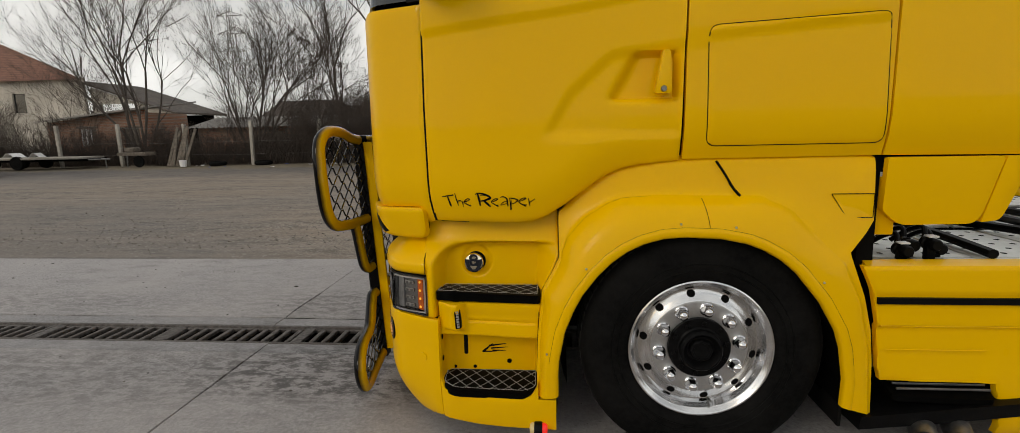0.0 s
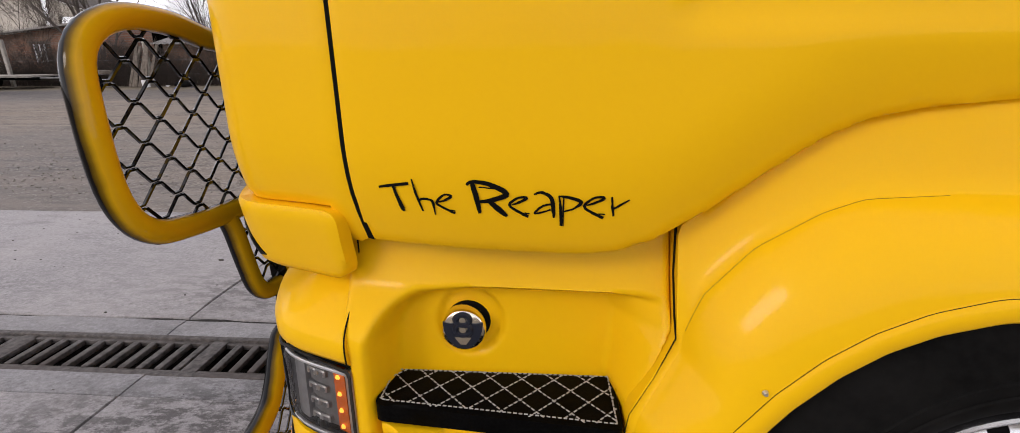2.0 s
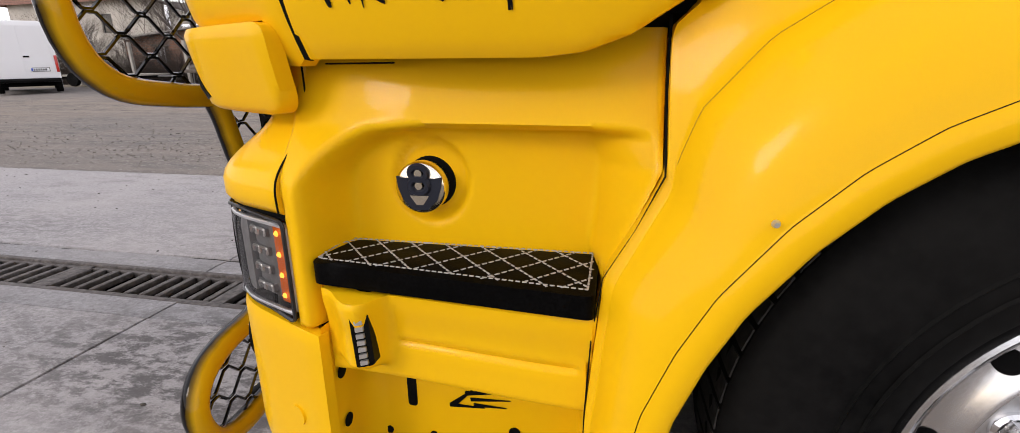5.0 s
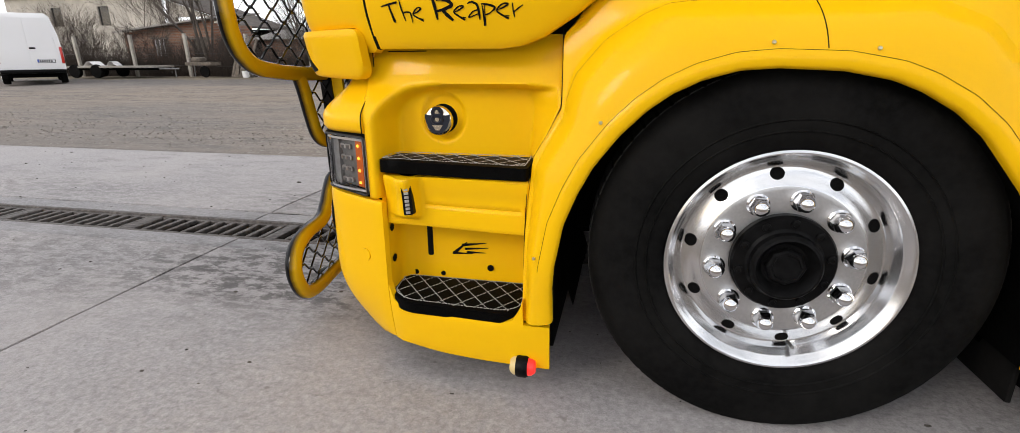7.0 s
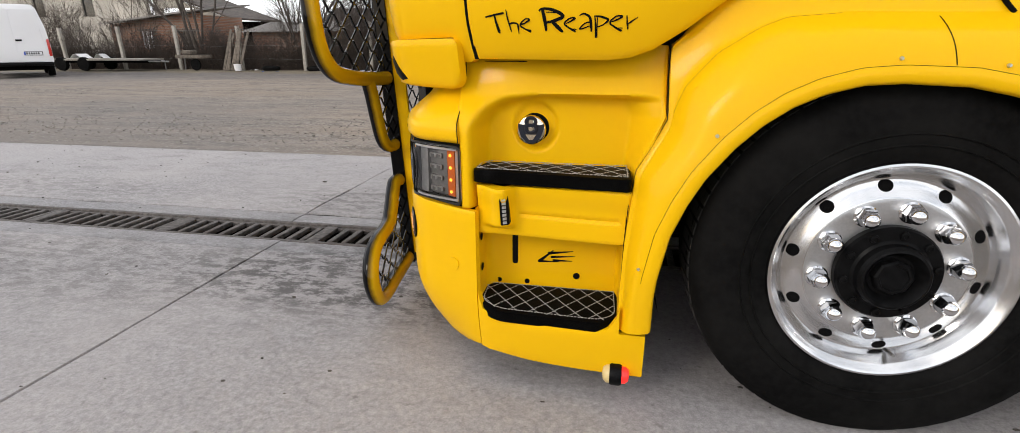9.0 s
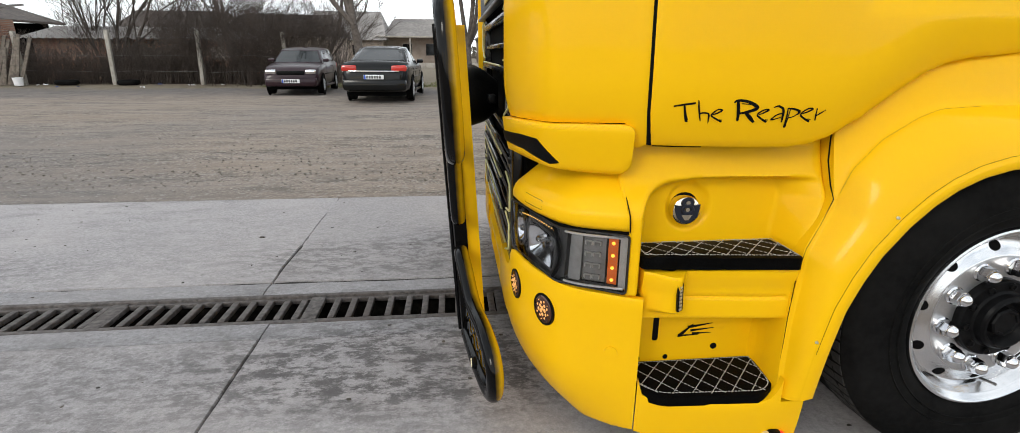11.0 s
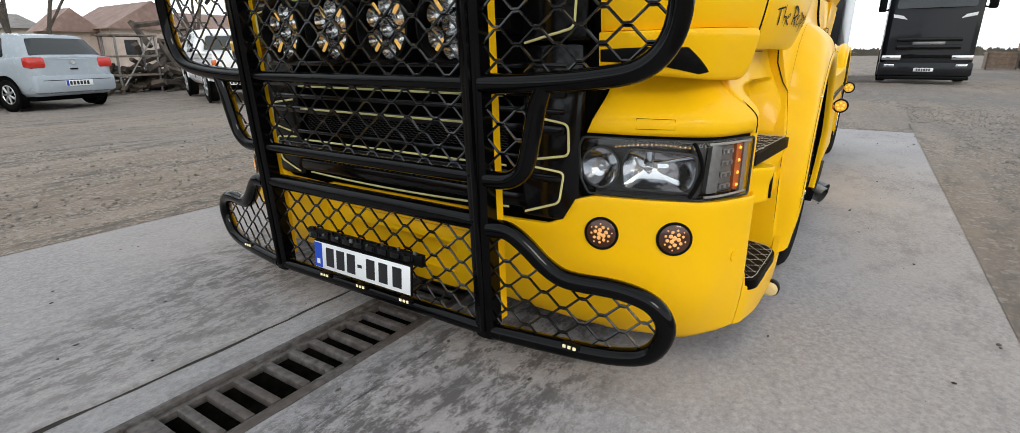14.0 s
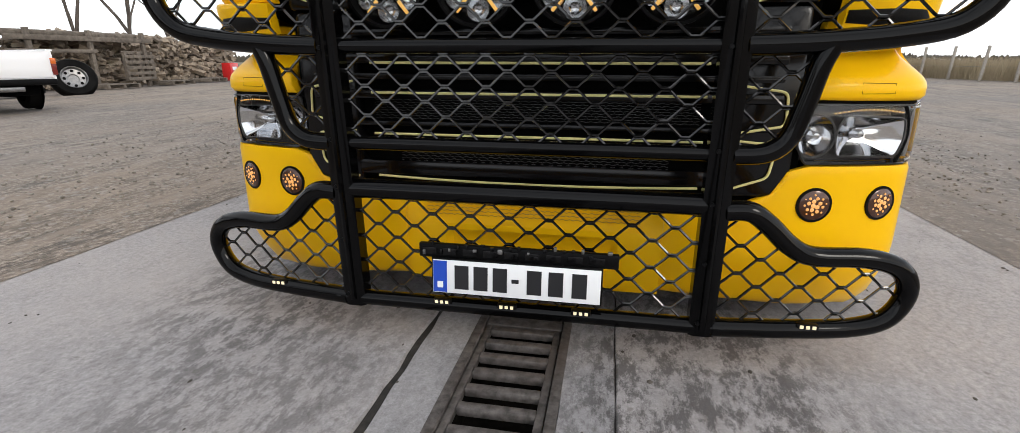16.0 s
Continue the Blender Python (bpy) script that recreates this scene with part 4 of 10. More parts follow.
        for i in range(len(o)):
            a, b = Vector(o[i - 1]), Vector(o[i])
            k = max(1, int((b - a).length / 0.010))
            nrm = Vector((a.y - b.y, b.x - a.x)).normalized() if b != a else Vector((0, 0))
            if not inside(*((a + b) / 2 + nrm * 0.004)):
                nrm = -nrm
            for j in range(k):
                p, q = a.lerp(b, (j + 0.15) / k), a.lerp(b, (j + 0.8) / k)
                p, q = p + nrm * 0.0105, q + nrm * 0.0105
                dash(p.x, p.y, q.x, q.y)
        tp("stitching", st, STITCH, "silver diamond stitching", ob)
        return ob

    tread([(-1.134, 0.010), (-0.672, -0.034), (-0.676, 0.128), (-1.132, 0.128)], [0.020, 0.016, 0.008, 0.008], lambda y: 0.720 - 0.01 * (0.128 - y), 0.036, "upper_step", "black quilted step pad with silver stitching")
    low_o = [(-1.122, 0.010), (-1.060, -0.036), (-0.735, -0.050), (-0.684, -0.012), (-0.692, 0.125), (-1.122, 0.125)]
    tread(low_o, [0.03, 0.05, 0.05, 0.03, 0.01, 0.01], lambda y: 0.304 - 0.14 * (0.115 - y), 0.034, "lower_step", "black quilted lower step pad with silver stitching")
    # fascia under the upper step
    def fascia(x, z, d):
        y = 0.004 - 0.035 * smoothstep(-1.1, -0.66, x)
        y -= 0.052 * (1 - smoothstep(-1.036, -0.996, x)) * smoothstep(-1.122, -1.046, x) * smoothstep(0.532, 0.556, z)
        y += 0.007 * smoothstep(-1.000, -0.985, x) * smoothstep(0.574, 0.581, z) * (1 - smoothstep(0.584, 0.592, z)) * (1 - smoothstep(-0.700, -0.688, x))
        return (x, y + 0.02 + d - 0.01 * smoothstep(0.60, 0.66, z), z)
    out = [(-1.124, 0.668), (-1.123, 0.513), (-0.682, 0.513), (-0.669, 0.676)]
    fas = tp("step_fascia", panel(out, M(fascia), step=0.0065, depth=0.05, lip=0.006, drop=0.004), YELLOW, "yellow fascia below the upper step")
    lamp_p = lambda u, v, d: (u + 0.003 * (0.61 - v) / 0.05, -0.0415 + d + 0.62 * (u + 1.042), v)
    out = [(p.x, p.y) for p in rounded([(-1.042, 0.562), (-1.018, 0.562), (-1.018, 0.652), (-1.042, 0.652)], 0.005)]
    tp("slot_lamp", panel(out, M(lamp_p), step=0.05, depth=0.02, lip=0.003, drop=0.003), BLACK_PLASTIC, "slim clear marker lamp", fas)
    for k in range(7):
        o2 = [(-1.035, 0.5670 + 0.0115 * k), (-1.025, 0.5670 + 0.0115 * k), (-1.025, 0.5745 + 0.0115 * k), (-1.035, 0.5745 + 0.0115 * k)]
        tp("lamp_cell", panel(o2, M(lambda u, v, d: (lamp_p(u, v, d)[0], lamp_p(u, v, d)[1] - 0.0025, v)), step=0.05, depth=0.004, lip=0.002, drop=0.001), SILVER, "", fas)
    # recess behind the lower step
    bm = bmesh.new()
    plan = smooth_line([(-1.126, 0.004, 0), (-1.121, 0.05, 0), (-1.115, 0.10, 0), (-1.088, 0.124, 0), (-1.03, 0.128, 0), (-0.74, 0.128, 0), (-0.698, 0.118, 0), (-0.687, 0.06, 0), (-0.682, -0.02, 0)], n=4)
    add_loft(bm, [[my((p.x, p.y, z), right) for p in plan] for z in (0.23, 0.34, 0.45, 0.60)])
    rec = tp("step_recess", bm, YELLOW, "yellow back plate of the step recess with small holes")
    for hx, hz, hr in ((-0.823, 0.346, 0.011), (-0.986, 0.315, 0.0085), (-1.081, 0.313, 0.0085)):
        bm = bmesh.new()
        add_lathe(bm, [(0, -0.0015), (hr, -0.0015), (hr, 0.0)], my((hx, 0.1265, hz), right), seg=14)
        tp("hole", bm, GAP, "", rec)
    for hz, hy in ((0.497, 0.040), (0.392, 0.045)):
        bm = bmesh.new()
        add_lathe(bm, [(0, -0.0015), (0.013, -0.0015), (0.013, 0.0)], my((-1.1185, hy, hz), right), "x", 14, -1)
        tp("hole", bm, GAP, "", rec)
    out = [(p.x, p.y) for p in rounded([(-1.036, 0.376), (-1.017, 0.376), (-1.017, 0.50), (-1.036, 0.50)], 0.008)]
    tp("slot", panel(out, M(lambda u, v, d: (u, 0.1260 + d, v)), step=1, depth=0.003, lip=0.003, drop=0.001), BLACK_PLASTIC, "", rec)
    bm = bmesh.new()
    for k, (a, b, w) in enumerate((((-0.918, 0.419), (-0.836, 0.431), 0.005), ((-0.908, 0.407), (-0.830, 0.414), 0.004), ((-0.902, 0.396), (-0.838, 0.397), 0.004), ((-0.945, 0.390), (-0.900, 0.431), 0.006), ((-0.950, 0.390), (-0.880, 0.392), 0.004))):
        a, b = Vector(a), Vector(b)
        nn = Vector((-(b - a).y, (b - a).x)).normalized() * w
        add_panel(bm, [tuple(a - nn), tuple(b - nn * 0.2), tuple(b + nn * 0.2), tuple(a + nn)], M(lambda u, v, d, k=k: (u, 0.1262 - 0.0002 * k + d, v)), step=1, depth=0.001, lip=0.0, drop=0.0)
    tp("mark", bm, VINYL, "small black feather-like mark", rec)

    # bumper ----------------------------------------------------------
    def bump_prof(x, z):
        return 0.002 - (0.022 + 0.10 * smoothstep(-1.08, -1.40, x)) * max(0.0, (0.34 - z) / 0.25) ** 2
    bump_p = LOW.laid(bump_prof)
    L = LOW.ux
    out = [(L(-1.127), 0.125), (L(-1.127), 0.588), (L(-1.172), 0.590), (L(-1.36), 0.600), (LOW.uy(0.40), 0.603), (LOW.uy(0.46), 0.585), (LOW.uy(0.50), 0.515), (LOW.uy(0.56), 0.490),
           (LOW.uy(0.80), 0.482), (LOW.uy(0.80), 0.150), (LOW.uy(0.62), 0.135), (LOW.uy(0.35), 0.115), (L(-1.30), 0.095)]
    bumper = tp("bumper_corner", panel(out, M(bump_p), step=0.022, depth=0.02, lip=0.006, drop=0.004), YELLOW, "yellow bumper corner, rounded under", angle=60)
    out = [(-1.128, 0.122), (-0.95, 0.108), (-0.80, 0.102), (-0.604, 0.097), (-0.604, 0.247), (-0.681, 0.247), (-0.683, 0.330), (-0.690, 0.300), (-0.712, 0.262), (-0.75, 0.246), (-1.05, 0.250), (-1.112, 0.268), (-1.128, 0.32)]
    tp("bumper_lower", panel(out, M(bump_p), step=0.025, depth=0.02, lip=0.004, drop=0.003), YELLOW, "lower lip of the bumper below the steps")
    # small round cap on the bumper side
    x, y, nx, ny = LOW.at(L(-1.205))
    bm = bmesh.new()
    add_cyl(bm, my((x - nx * 0.01, y - ny * 0.01, 0.405), right), my((x + nx * 0.006, y + ny * 0.006, 0.405), right), 0.021, 0.020, 24)
    tp("cap", bm, YELLOW, "", bumper)
    # round lamps in the bumper
    for yy in (0.167, 0.372):
        x, y, nx, ny = LOW.at(LOW.uy(yy))
        n3 = Vector((nx, ny, 0))
        c3 = Vector((x, y, 0.487))
        bm = bmesh.new()
        add_cyl(bm, my(c3 - n3 * 0.03, right), my(c3 + n3 * 0.0055, right), 0.054, 0.053, 32)
        lamp = tp("bumper_lamp", bm, BLACK_PLASTIC, "round lit amber lamp sunk in the bumper")
        bm = bmesh.new()
        add_cyl(bm, my(c3 + n3 * 0.005, right), my(c3 + n3 * 0.008, right), 0.046, 0.042, 32)
        tp("lens", bm, node_mat("brown_smoked_lens", (0.07, 0.028, 0.016), 0.15, 0.2, 0.3)[0], "smoked brown lens", lamp)
        bm = bmesh.new()
        sidev = Vector((-ny, nx, 0))
        for k in range(19):
            a, rr = k * 2.4 + yy * 9, 0.036 * math.sqrt((k + 0.3) / 19)
            p = c3 + n3 * 0.009 + sidev * rr * math.cos(a) + Vector((0, 0, rr * math.sin(a)))
            add_cyl(bm, my(p, right), my(p + n3 * 0.002, right), 0.0078 - 0.0003 * k, 0.004 - 0.00017 * k, 6)
        tagged(tp("led", bm, BUMPER_LED, "lit amber diodes", lamp), kind="stuff")
        bm = bmesh.new()
        add_cyl(bm, my(c3 + Vector((0, 0, -0.085)) - n3 * 0.01, right), my(c3 + Vector((0, 0, -0.085)) + n3 * 0.001, right), 0.005, 0.004, 10)
        tp("screw", bm, GAP, "", bumper)

    # headlight -------------------------------------------------------
    hl = [(L(-1.176), 0.602), (L(-1.36), 0.606), (LOW.uy(0.42), 0.612), (LOW.uy(0.445), 0.66), (LOW.uy(0.452), 0.755), (LOW.uy(0.44), 0.782), (L(-1.36), 0.778), (L(-1.176), 0.780)]
    hl = [(p.x, p.y) for p in rounded(hl, 0.012)]
    bm = panel(hl, M(LOW.laid(lambda x, z: -0.055)), step=0.04, depth=0.03)
    light = tp("headlight", bm, LAMP_DARK, "wraparound headlight with clear lens and amber side block")
    tp("lens", panel(hl, M(LOW.laid(lambda x, z: 0.001)), step=0.03, depth=0.05, lip=0.006, drop=0.004), CLEAR, "clear lens", light).visible_shadow = False
    bm = bmesh.new()
    big = [p for p in hl]
    rim_pts = [LOW.laid(lambda x, z: 0.001)(u, z, 0) for u, z in big]
    add_tube(bm, [my(p, right) for p in rim_pts], 0.0035, True, 6)
    tp("seal", bm, LAMP_DARK, "dark lens frame", light)

    def bowl(yy, zc, outline, deep, bulb_at, lean):
        """A smooth reflector: the outline in (sideways, up) drawn in towards a capped bulb."""
        x, y, nx, ny = LOW.at(LOW.uy(yy))
        n3 = (Vector((nx, ny, 0)) * 0.7 + Vector((-1, 0, 0)) * 0.3).normalized()
        s3 = Vector((-n3.y, n3.x, 0))
        c3 = Vector((x, y, zc)) - Vector((nx, ny, 0)) * 0.020
        spot = lambda u, v, h: my(c3 + n3 * h + s3 * u + Vector((0, 0, v)), right)
        bu, bv = bulb_at
        b2 = bmesh.new()
        rings = []
        for f in (1.0, 0.93, 0.84, 0.73, 0.60, 0.46, 0.32, 0.20):
            rings.append([spot(bu + (u - bu) * f, bv + (v - bv) * f, -deep * (1 - f ** 2) - lean * (1 - f) * max(0, v)) for u, v in outline])
        v2 = add_loft(b2, rings, True)
        b2.faces.new(v2[-1])
        o = tp("reflector", b2, REFLECTOR, "bright smooth lamp reflector", light, angle=70)
        b3 = bmesh.new()
        add_lathe(b3, [(0, 0.034), (0.009, 0.032), (0.013, 0.024), (0.0135, 0.0)], (0, 0, 0), "z", 16)
        bmesh.ops.transform(b3, matrix=Matrix.Translation(spot(bu, bv, -deep * 0.97)) @ n3.to_track_quat("Z", "Y").to_matrix().to_4x4(), verts=b3.verts)
        tp("bulb", b3, SMOKED_REFLECTOR, "", o)
        b4 = bmesh.new()
        add_tube(b4, [spot(u * 1.02, v * 1.02, 0.001) for u, v in outline], 0.0032, True, 6)
        tp("trim_ring", b4, LAMP_GREY, "dark frame", o)
    bowl(0.390, 0.690, [(0.056 * math.cos(a), 0.060 * math.sin(a)) for a in np.linspace(0, 2 * math.pi, 33)[:-1]], 0.030, (0.004, 0.0), 0.05)
    shape = [(-0.096, -0.060), (0.088, -0.062), (0.106, -0.010), (0.100, 0.050), (-0.084, 0.058), (-0.104, 0.010)]
    bowl(0.222, 0.690, resample([(p.x, p.y) for p in rounded(shape, 0.016, 4)] + [(p.x, p.y) for p in rounded(shape, 0.016, 4)][:1], 48)[:-1], 0.030, (-0.030, 0.004), 0.10)
    # grey bezels, ribs and amber strip on the side
    bz = lambda off: M(LOW.laid(lambda x, z: off))
    tp("bezel", panel([(p.x, p.y) for p in rounded([(LOW.uy(0.140), 0.615), (LOW.uy(0.128), 0.775), (LOW.uy(0.100), 0.775), (LOW.uy(0.108), 0.613)], 0.015)], bz(-0.012), step=0.03, depth=0.03), LAMP_GREY, "curved grey bezel", light)
    tp("side_plate", panel([(p.x, p.y) for p in rounded([(L(-1.338), 0.622), (L(-1.332), 0.764), (L(-1.300), 0.764), (L(-1.304), 0.622)], 0.006, 3)], bz(-0.009), step=0.02, depth=0.02, lip=0.003, drop=0.003), BEZEL_GREY, "curved grey bezel", light)
    tp("cell_backing", panel([(L(-1.300), 0.624), (L(-1.236), 0.622), (L(-1.236), 0.764), (L(-1.300), 0.764)], bz(-0.018), step=0.03, depth=0.02), CELL_GREY, "grey backing of the cells", light)
    for k in range(4):
        z0 = 0.630 + 0.035 * k
        rib = tp("light_rib", panel([(p.x, p.y) for p in rounded([(L(-1.296), z0 + 0.004), (L(-1.248), z0), (L(-1.248), z0 + 0.016), (L(-1.296), z0 + 0.019)], 0.003, 2)], bz(-0.013), step=0.02, depth=0.010, lip=0.002, drop=0.001), CELL_GREY, "grey raised cell", light)
        for xa, xb in ((-1.292, -1.274), (-1.270, -1.251)):
            loop = [bz(-0.0135)(L(x_), z_, 0) for x_, z_ in ((xa, z0 + 0.004), (xa, z0 + 0.015), (xb, z0 + 0.0145), (xb, z0 + 0.004))]
            tp("bracket", add_tube(bmesh.new(), [my(p, False) for p in rounded([Vector(p) for p in loop], 0.002, 2)], 0.0026, seg=6), SILVER, "bright bent edge", rib)
    for z_ in (0.768, 0.616):
        strip = [bz(-0.004)(L(x_), z_ + (0.002 if z_ > 0.7 else -0.002), 0) for x_ in np.linspace(-1.345, -1.185, 9)]
        tp("trim_strip", add_tube(bmesh.new(), [Vector(p) for p in strip], 0.0042, seg=6), SILVER, "pale edge strip", light)
    groove = [bz(-0.003)(LOW.uy(0.138 - 0.026 * math.sin(math.pi * f)), 0.612 + 0.164 * f, 0) for f in np.linspace(0, 1, 9)]
    tp("groove", add_tube(bmesh.new(), [Vector(p) for p in groove], 0.0062, seg=8), GAP, "dark curved groove", light)
    tp("amber_strip", panel([(L(-1.230), 0.622), (L(-1.204), 0.620), (L(-1.204), 0.762), (L(-1.230), 0.764)], bz(-0.013), step=0.05, depth=0.02, lip=0.003, drop=0.003), AMBER, "orange indicator block", light)
    for k in range(4):
        bm = bmesh.new()
        x, y, nx, ny = LOW.at(L(-1.217))
        c3, n3 = Vector((x, y, 0.635 + 0.038 * k)), Vector((nx, ny, 0))
        add_cyl(bm, my(c3 - n3 * 0.013, right), my(c3 - n3 * 0.0095, right), 0.0055, 0.003, 10)
        tp("indicator_led", bm, AMBER_ON, "lit amber diode", light)
    bm = bmesh.new()
    for k in range(18):
        x, y, nx, ny = LOW.at(LOW.uy(0.345 - 0.0125 * k))
        zl = 0.752 + 0.014 * math.sin(math.pi * (k + 2) / 21)
        add_cyl(bm, my((x - nx * 0.012, y - ny * 0.012, zl), right), my((x - nx * 0.008, y - ny * 0.008, zl), right), 0.0025, 0.0014, 8)
    tagged(tp("day_light_led", bm, FINE_LED, "row of small lit amber diodes", light), kind="stuff")
    tp("bezel", panel([(L(-1.199), 0.612), (L(-1.180), 0.612), (L(-1.180), 0.772), (L(-1.199), 0.772)], bz(-0.010), step=0.05, depth=0.03, lip=0.003, drop=0.003), SILVER, "pale end frame", light)
    # black strip between brow and headlight
    tp("brow_strip", panel([(L(-1.178), 0.779), (L(-1.36), 0.778), (LOW.uy(0.445), 0.782), (LOW.uy(0.43), 0.797), (L(-1.36), 0.793), (L(-1.178), 0.792)], M(LOW.laid(lambda x, z: -0.012)), step=0.04, depth=0.02, lip=0.0, drop=0.0), GAP, "dark gap above the headlight")

    # fender ----------------------------------------------------------
    C0 = (0.02, 0.43)

    def polar(pts):
        pts = resample(pts, 160)
        th = np.array([math.atan2(p[1] - C0[1], p[0] - C0[0]) for p in pts])
        th = np.where(th < -math.pi / 2, th + 2 * math.pi, th)
        r = np.array([math.hypot(p[0] - C0[0], p[1] - C0[1]) for p in pts])
        y = np.array([p[2] for p in pts])
        o = np.argsort(th)
        return th[o], r[o], y[o]

    def line_at(pl, t, dr=0.0, dy=0.0):
        r, y = float(np.interp(t, pl[0], pl[1])) + dr, float(np.interp(t, pl[0], pl[2])) + dy
        return my((C0[0] + r * math.cos(t), y, C0[1] + r * math.sin(t)), right)
    E_ = polar([(-0.684, 0.255, -0.030), (-0.683, 0.51, -0.020), (-0.662, 0.735, -0.012), (-0.586, 0.876, 0.008), (-0.590, 1.062, 0.050), (-0.47, 1.170, 0.035), (-0.36, 1.232, 0.025),
                (-0.2, 1.262, 0.015), (0, 1.272, 0.01), (0.3, 1.276, 0.01), (0.60, 1.280, 0.01), (0.655, 1.276, 0.0), (0.657, 1.015, -0.02), (0.560, 0.915, -0.05), (0.628, 0.73, -0.055), (0.662, 0.59, -0.055), (0.678, 0.45, -0.055), (0.690, 0.22, -0.055)])
    D_ = polar([(-0.676, 0.255, -0.040), (-0.672, 0.5, -0.030), (-0.648, 0.728, -0.020), (-0.577, 0.862, 0.002), (-0.577, 0.891, 0.002), (-0.552, 0.963, 0.000), (-0.48, 1.047, 0.000), (-0.387, 1.107, -0.002), (-0.33, 1.130, -0.004), (-0.19, 1.139, -0.006), (0, 1.135, -0.008),
                (0.22, 1.132, -0.012), (0.34, 1.075, -0.03), (0.45, 0.95, -0.05), (0.535, 0.87, -0.07), (0.600, 0.72, -0.080), (0.650, 0.5, -0.078), (0.672, 0.22, -0.07)])
    rim_r = ((196, 0.640, 0.03), (184, 0.618, 0.008), (178, 0.612, 0.002), (166, 0.606, 0), (157, 0.601, 0), (149, 0.600, 0), (139, 0.598, 0), (131, 0.598, 0), (124, 0.596, 0), (117, 0.590, 0), (109, 0.579, 0), (101, 0.563, 0), (95, 0.552, 0),
             (87, 0.547, 0), (76, 0.542, 0), (69, 0.537, 0), (60, 0.530, 0), (51, 0.521, 0), (34, 0.511, 0), (19, 0.518, 0), (10, 0.524, 0.005), (-5, 0.545, 0.015), (-17, 0.570, 0.025))
    arc = [(C0[0] + r * math.cos(radians(a)), C0[1] + r * math.sin(radians(a)), -0.108 + dy) for a, r, dy in rim_r]
    I_ = polar(arc)
    ths = np.linspace(math.radians(194), math.radians(-17), 200)
    bm = bmesh.new()
    rows = []

    def flare(t, f):
        """The bulging part of the arch: f runs from the lip's seam (0) to the upper seam (1)."""
        ri, rd = (float(np.interp(t, p[0], p[1])) for p in (I_, D_))
        yi, yd = (float(np.interp(t, p[0], p[2])) for p in (I_, D_))
        lipw = min(0.036, (rd - ri) * 0.5)
        r0, y0 = ri + lipw + 0.008, yi + 0.006
        rd = max(rd, r0 + 0.02)
        return r0 + (rd - r0) * f, y0 + (yd - y0) * (0.25 * f + 0.75 * f ** 2.6)

    def on_flare(t, f, out=0.0):
        r, y = flare(t, f)
        return my((C0[0] + r * math.cos(t), y - out, C0[1] + r * math.sin(t)), right)
    for t in ths:
        ri, rd, re = (float(np.interp(t, p[0], p[1])) for p in (I_, D_, E_))
        yi, yd, ye = (float(np.interp(t, p[0], p[2])) for p in (I_, D_, E_))
        lipw = min(0.036, (rd - ri) * 0.5)
        st = [(ri - 0.003, yi + 0.030), (ri - 0.003, yi + 0.015), (ri, yi + 0.006), (ri + 0.006, yi), (ri + lipw, yi + 0.001), (ri + lipw + 0.004, yi + 0.0055)]
        st += [flare(t, f) for f in (0.0, 0.12, 0.25, 0.38, 0.50, 0.62, 0.73, 0.83, 0.92, 1.0)]
        rd = st[-1][0]
        re = max(re, rd + 0.012)
        deep = 0.004 * smoothstep(0.02, 0.06, re - rd)            # the upper panel starts a hair behind the flare
        for f in (0.03, 0.25, 0.5, 0.75, 1.0):
            st.append((rd + (re - rd) * f, yd + deep + (ye - yd - deep) * (f ** 0.7)))
        tuck = 0.030 * smoothstep(math.radians(48), math.radians(60), t) * smoothstep(math.radians(134), math.radians(122), t)   # runs up behind the cab's foot
        st.append((re + 0.002 + tuck, ye + 0.02))
        st.append((re + 0.002 + tuck, ye + 0.09))
        rows.append([my((C0[0] + r * math.cos(t), y, C0[1] + r * math.sin(t)), right) for r, y in st])
    add_loft(bm, rows)
    fender = tp("front_fender", bm, YELLOW, "flared yellow wheel-arch panel", angle=50)
    bm = bmesh.new()
    add_tube(bm, [line_at(I_, t, 0.040, 0.0045) for t in ths[14:-18]], 0.0006, seg=5)
    tp("lip_seam", bm, GAP, "fine dark seam along the lip", fender)
    bm = bmesh.new()
    add_loft(bm, [[line_at(I_, t, -0.0025, 0.028), line_at(I_, t, 0.004, 0.12), line_at(I_, t, 0.010, 0.34)] for t in ths])
    tp("arch_return", bm, BLACK_MATT, "black inner return of the arch", fender)
    # wheel-well lining
    bm = bmesh.new()
    add_loft(bm, [[my((C0[0] + 0.61 * math.cos(t), y, C0[1] + 0.60 * math.sin(t)), right) for y in (0.15, 0.45, 0.75)] for t in np.linspace(math.radians(200), math.radians(-20), 40)])
    tp("arch_liner", bm, BLACK_MATT, "black wheel-arch liner", fender)
    bm = box((0.605, 0.02, 0.12), (0.620, 0.62, 0.55), 0.004) if not right else box((0.605, 2 * YC - 0.62, 0.12), (0.620, 2 * YC - 0.02, 0.55), 0.004)
    tp("mud_flap", bm, RUBBER, "black rubber flap behind the wheel", fender)
    bm = box((-0.612, 0.03, 0.14), (-0.600, 0.62, 0.60), 0.003) if not right else box((-0.612, 2 * YC - 0.62, 0.14), (-0.600, 2 * YC - 0.03, 0.60), 0.003)
    tp("front_flap", bm, BLACK_MATT, "black flap before the wheel", fender)
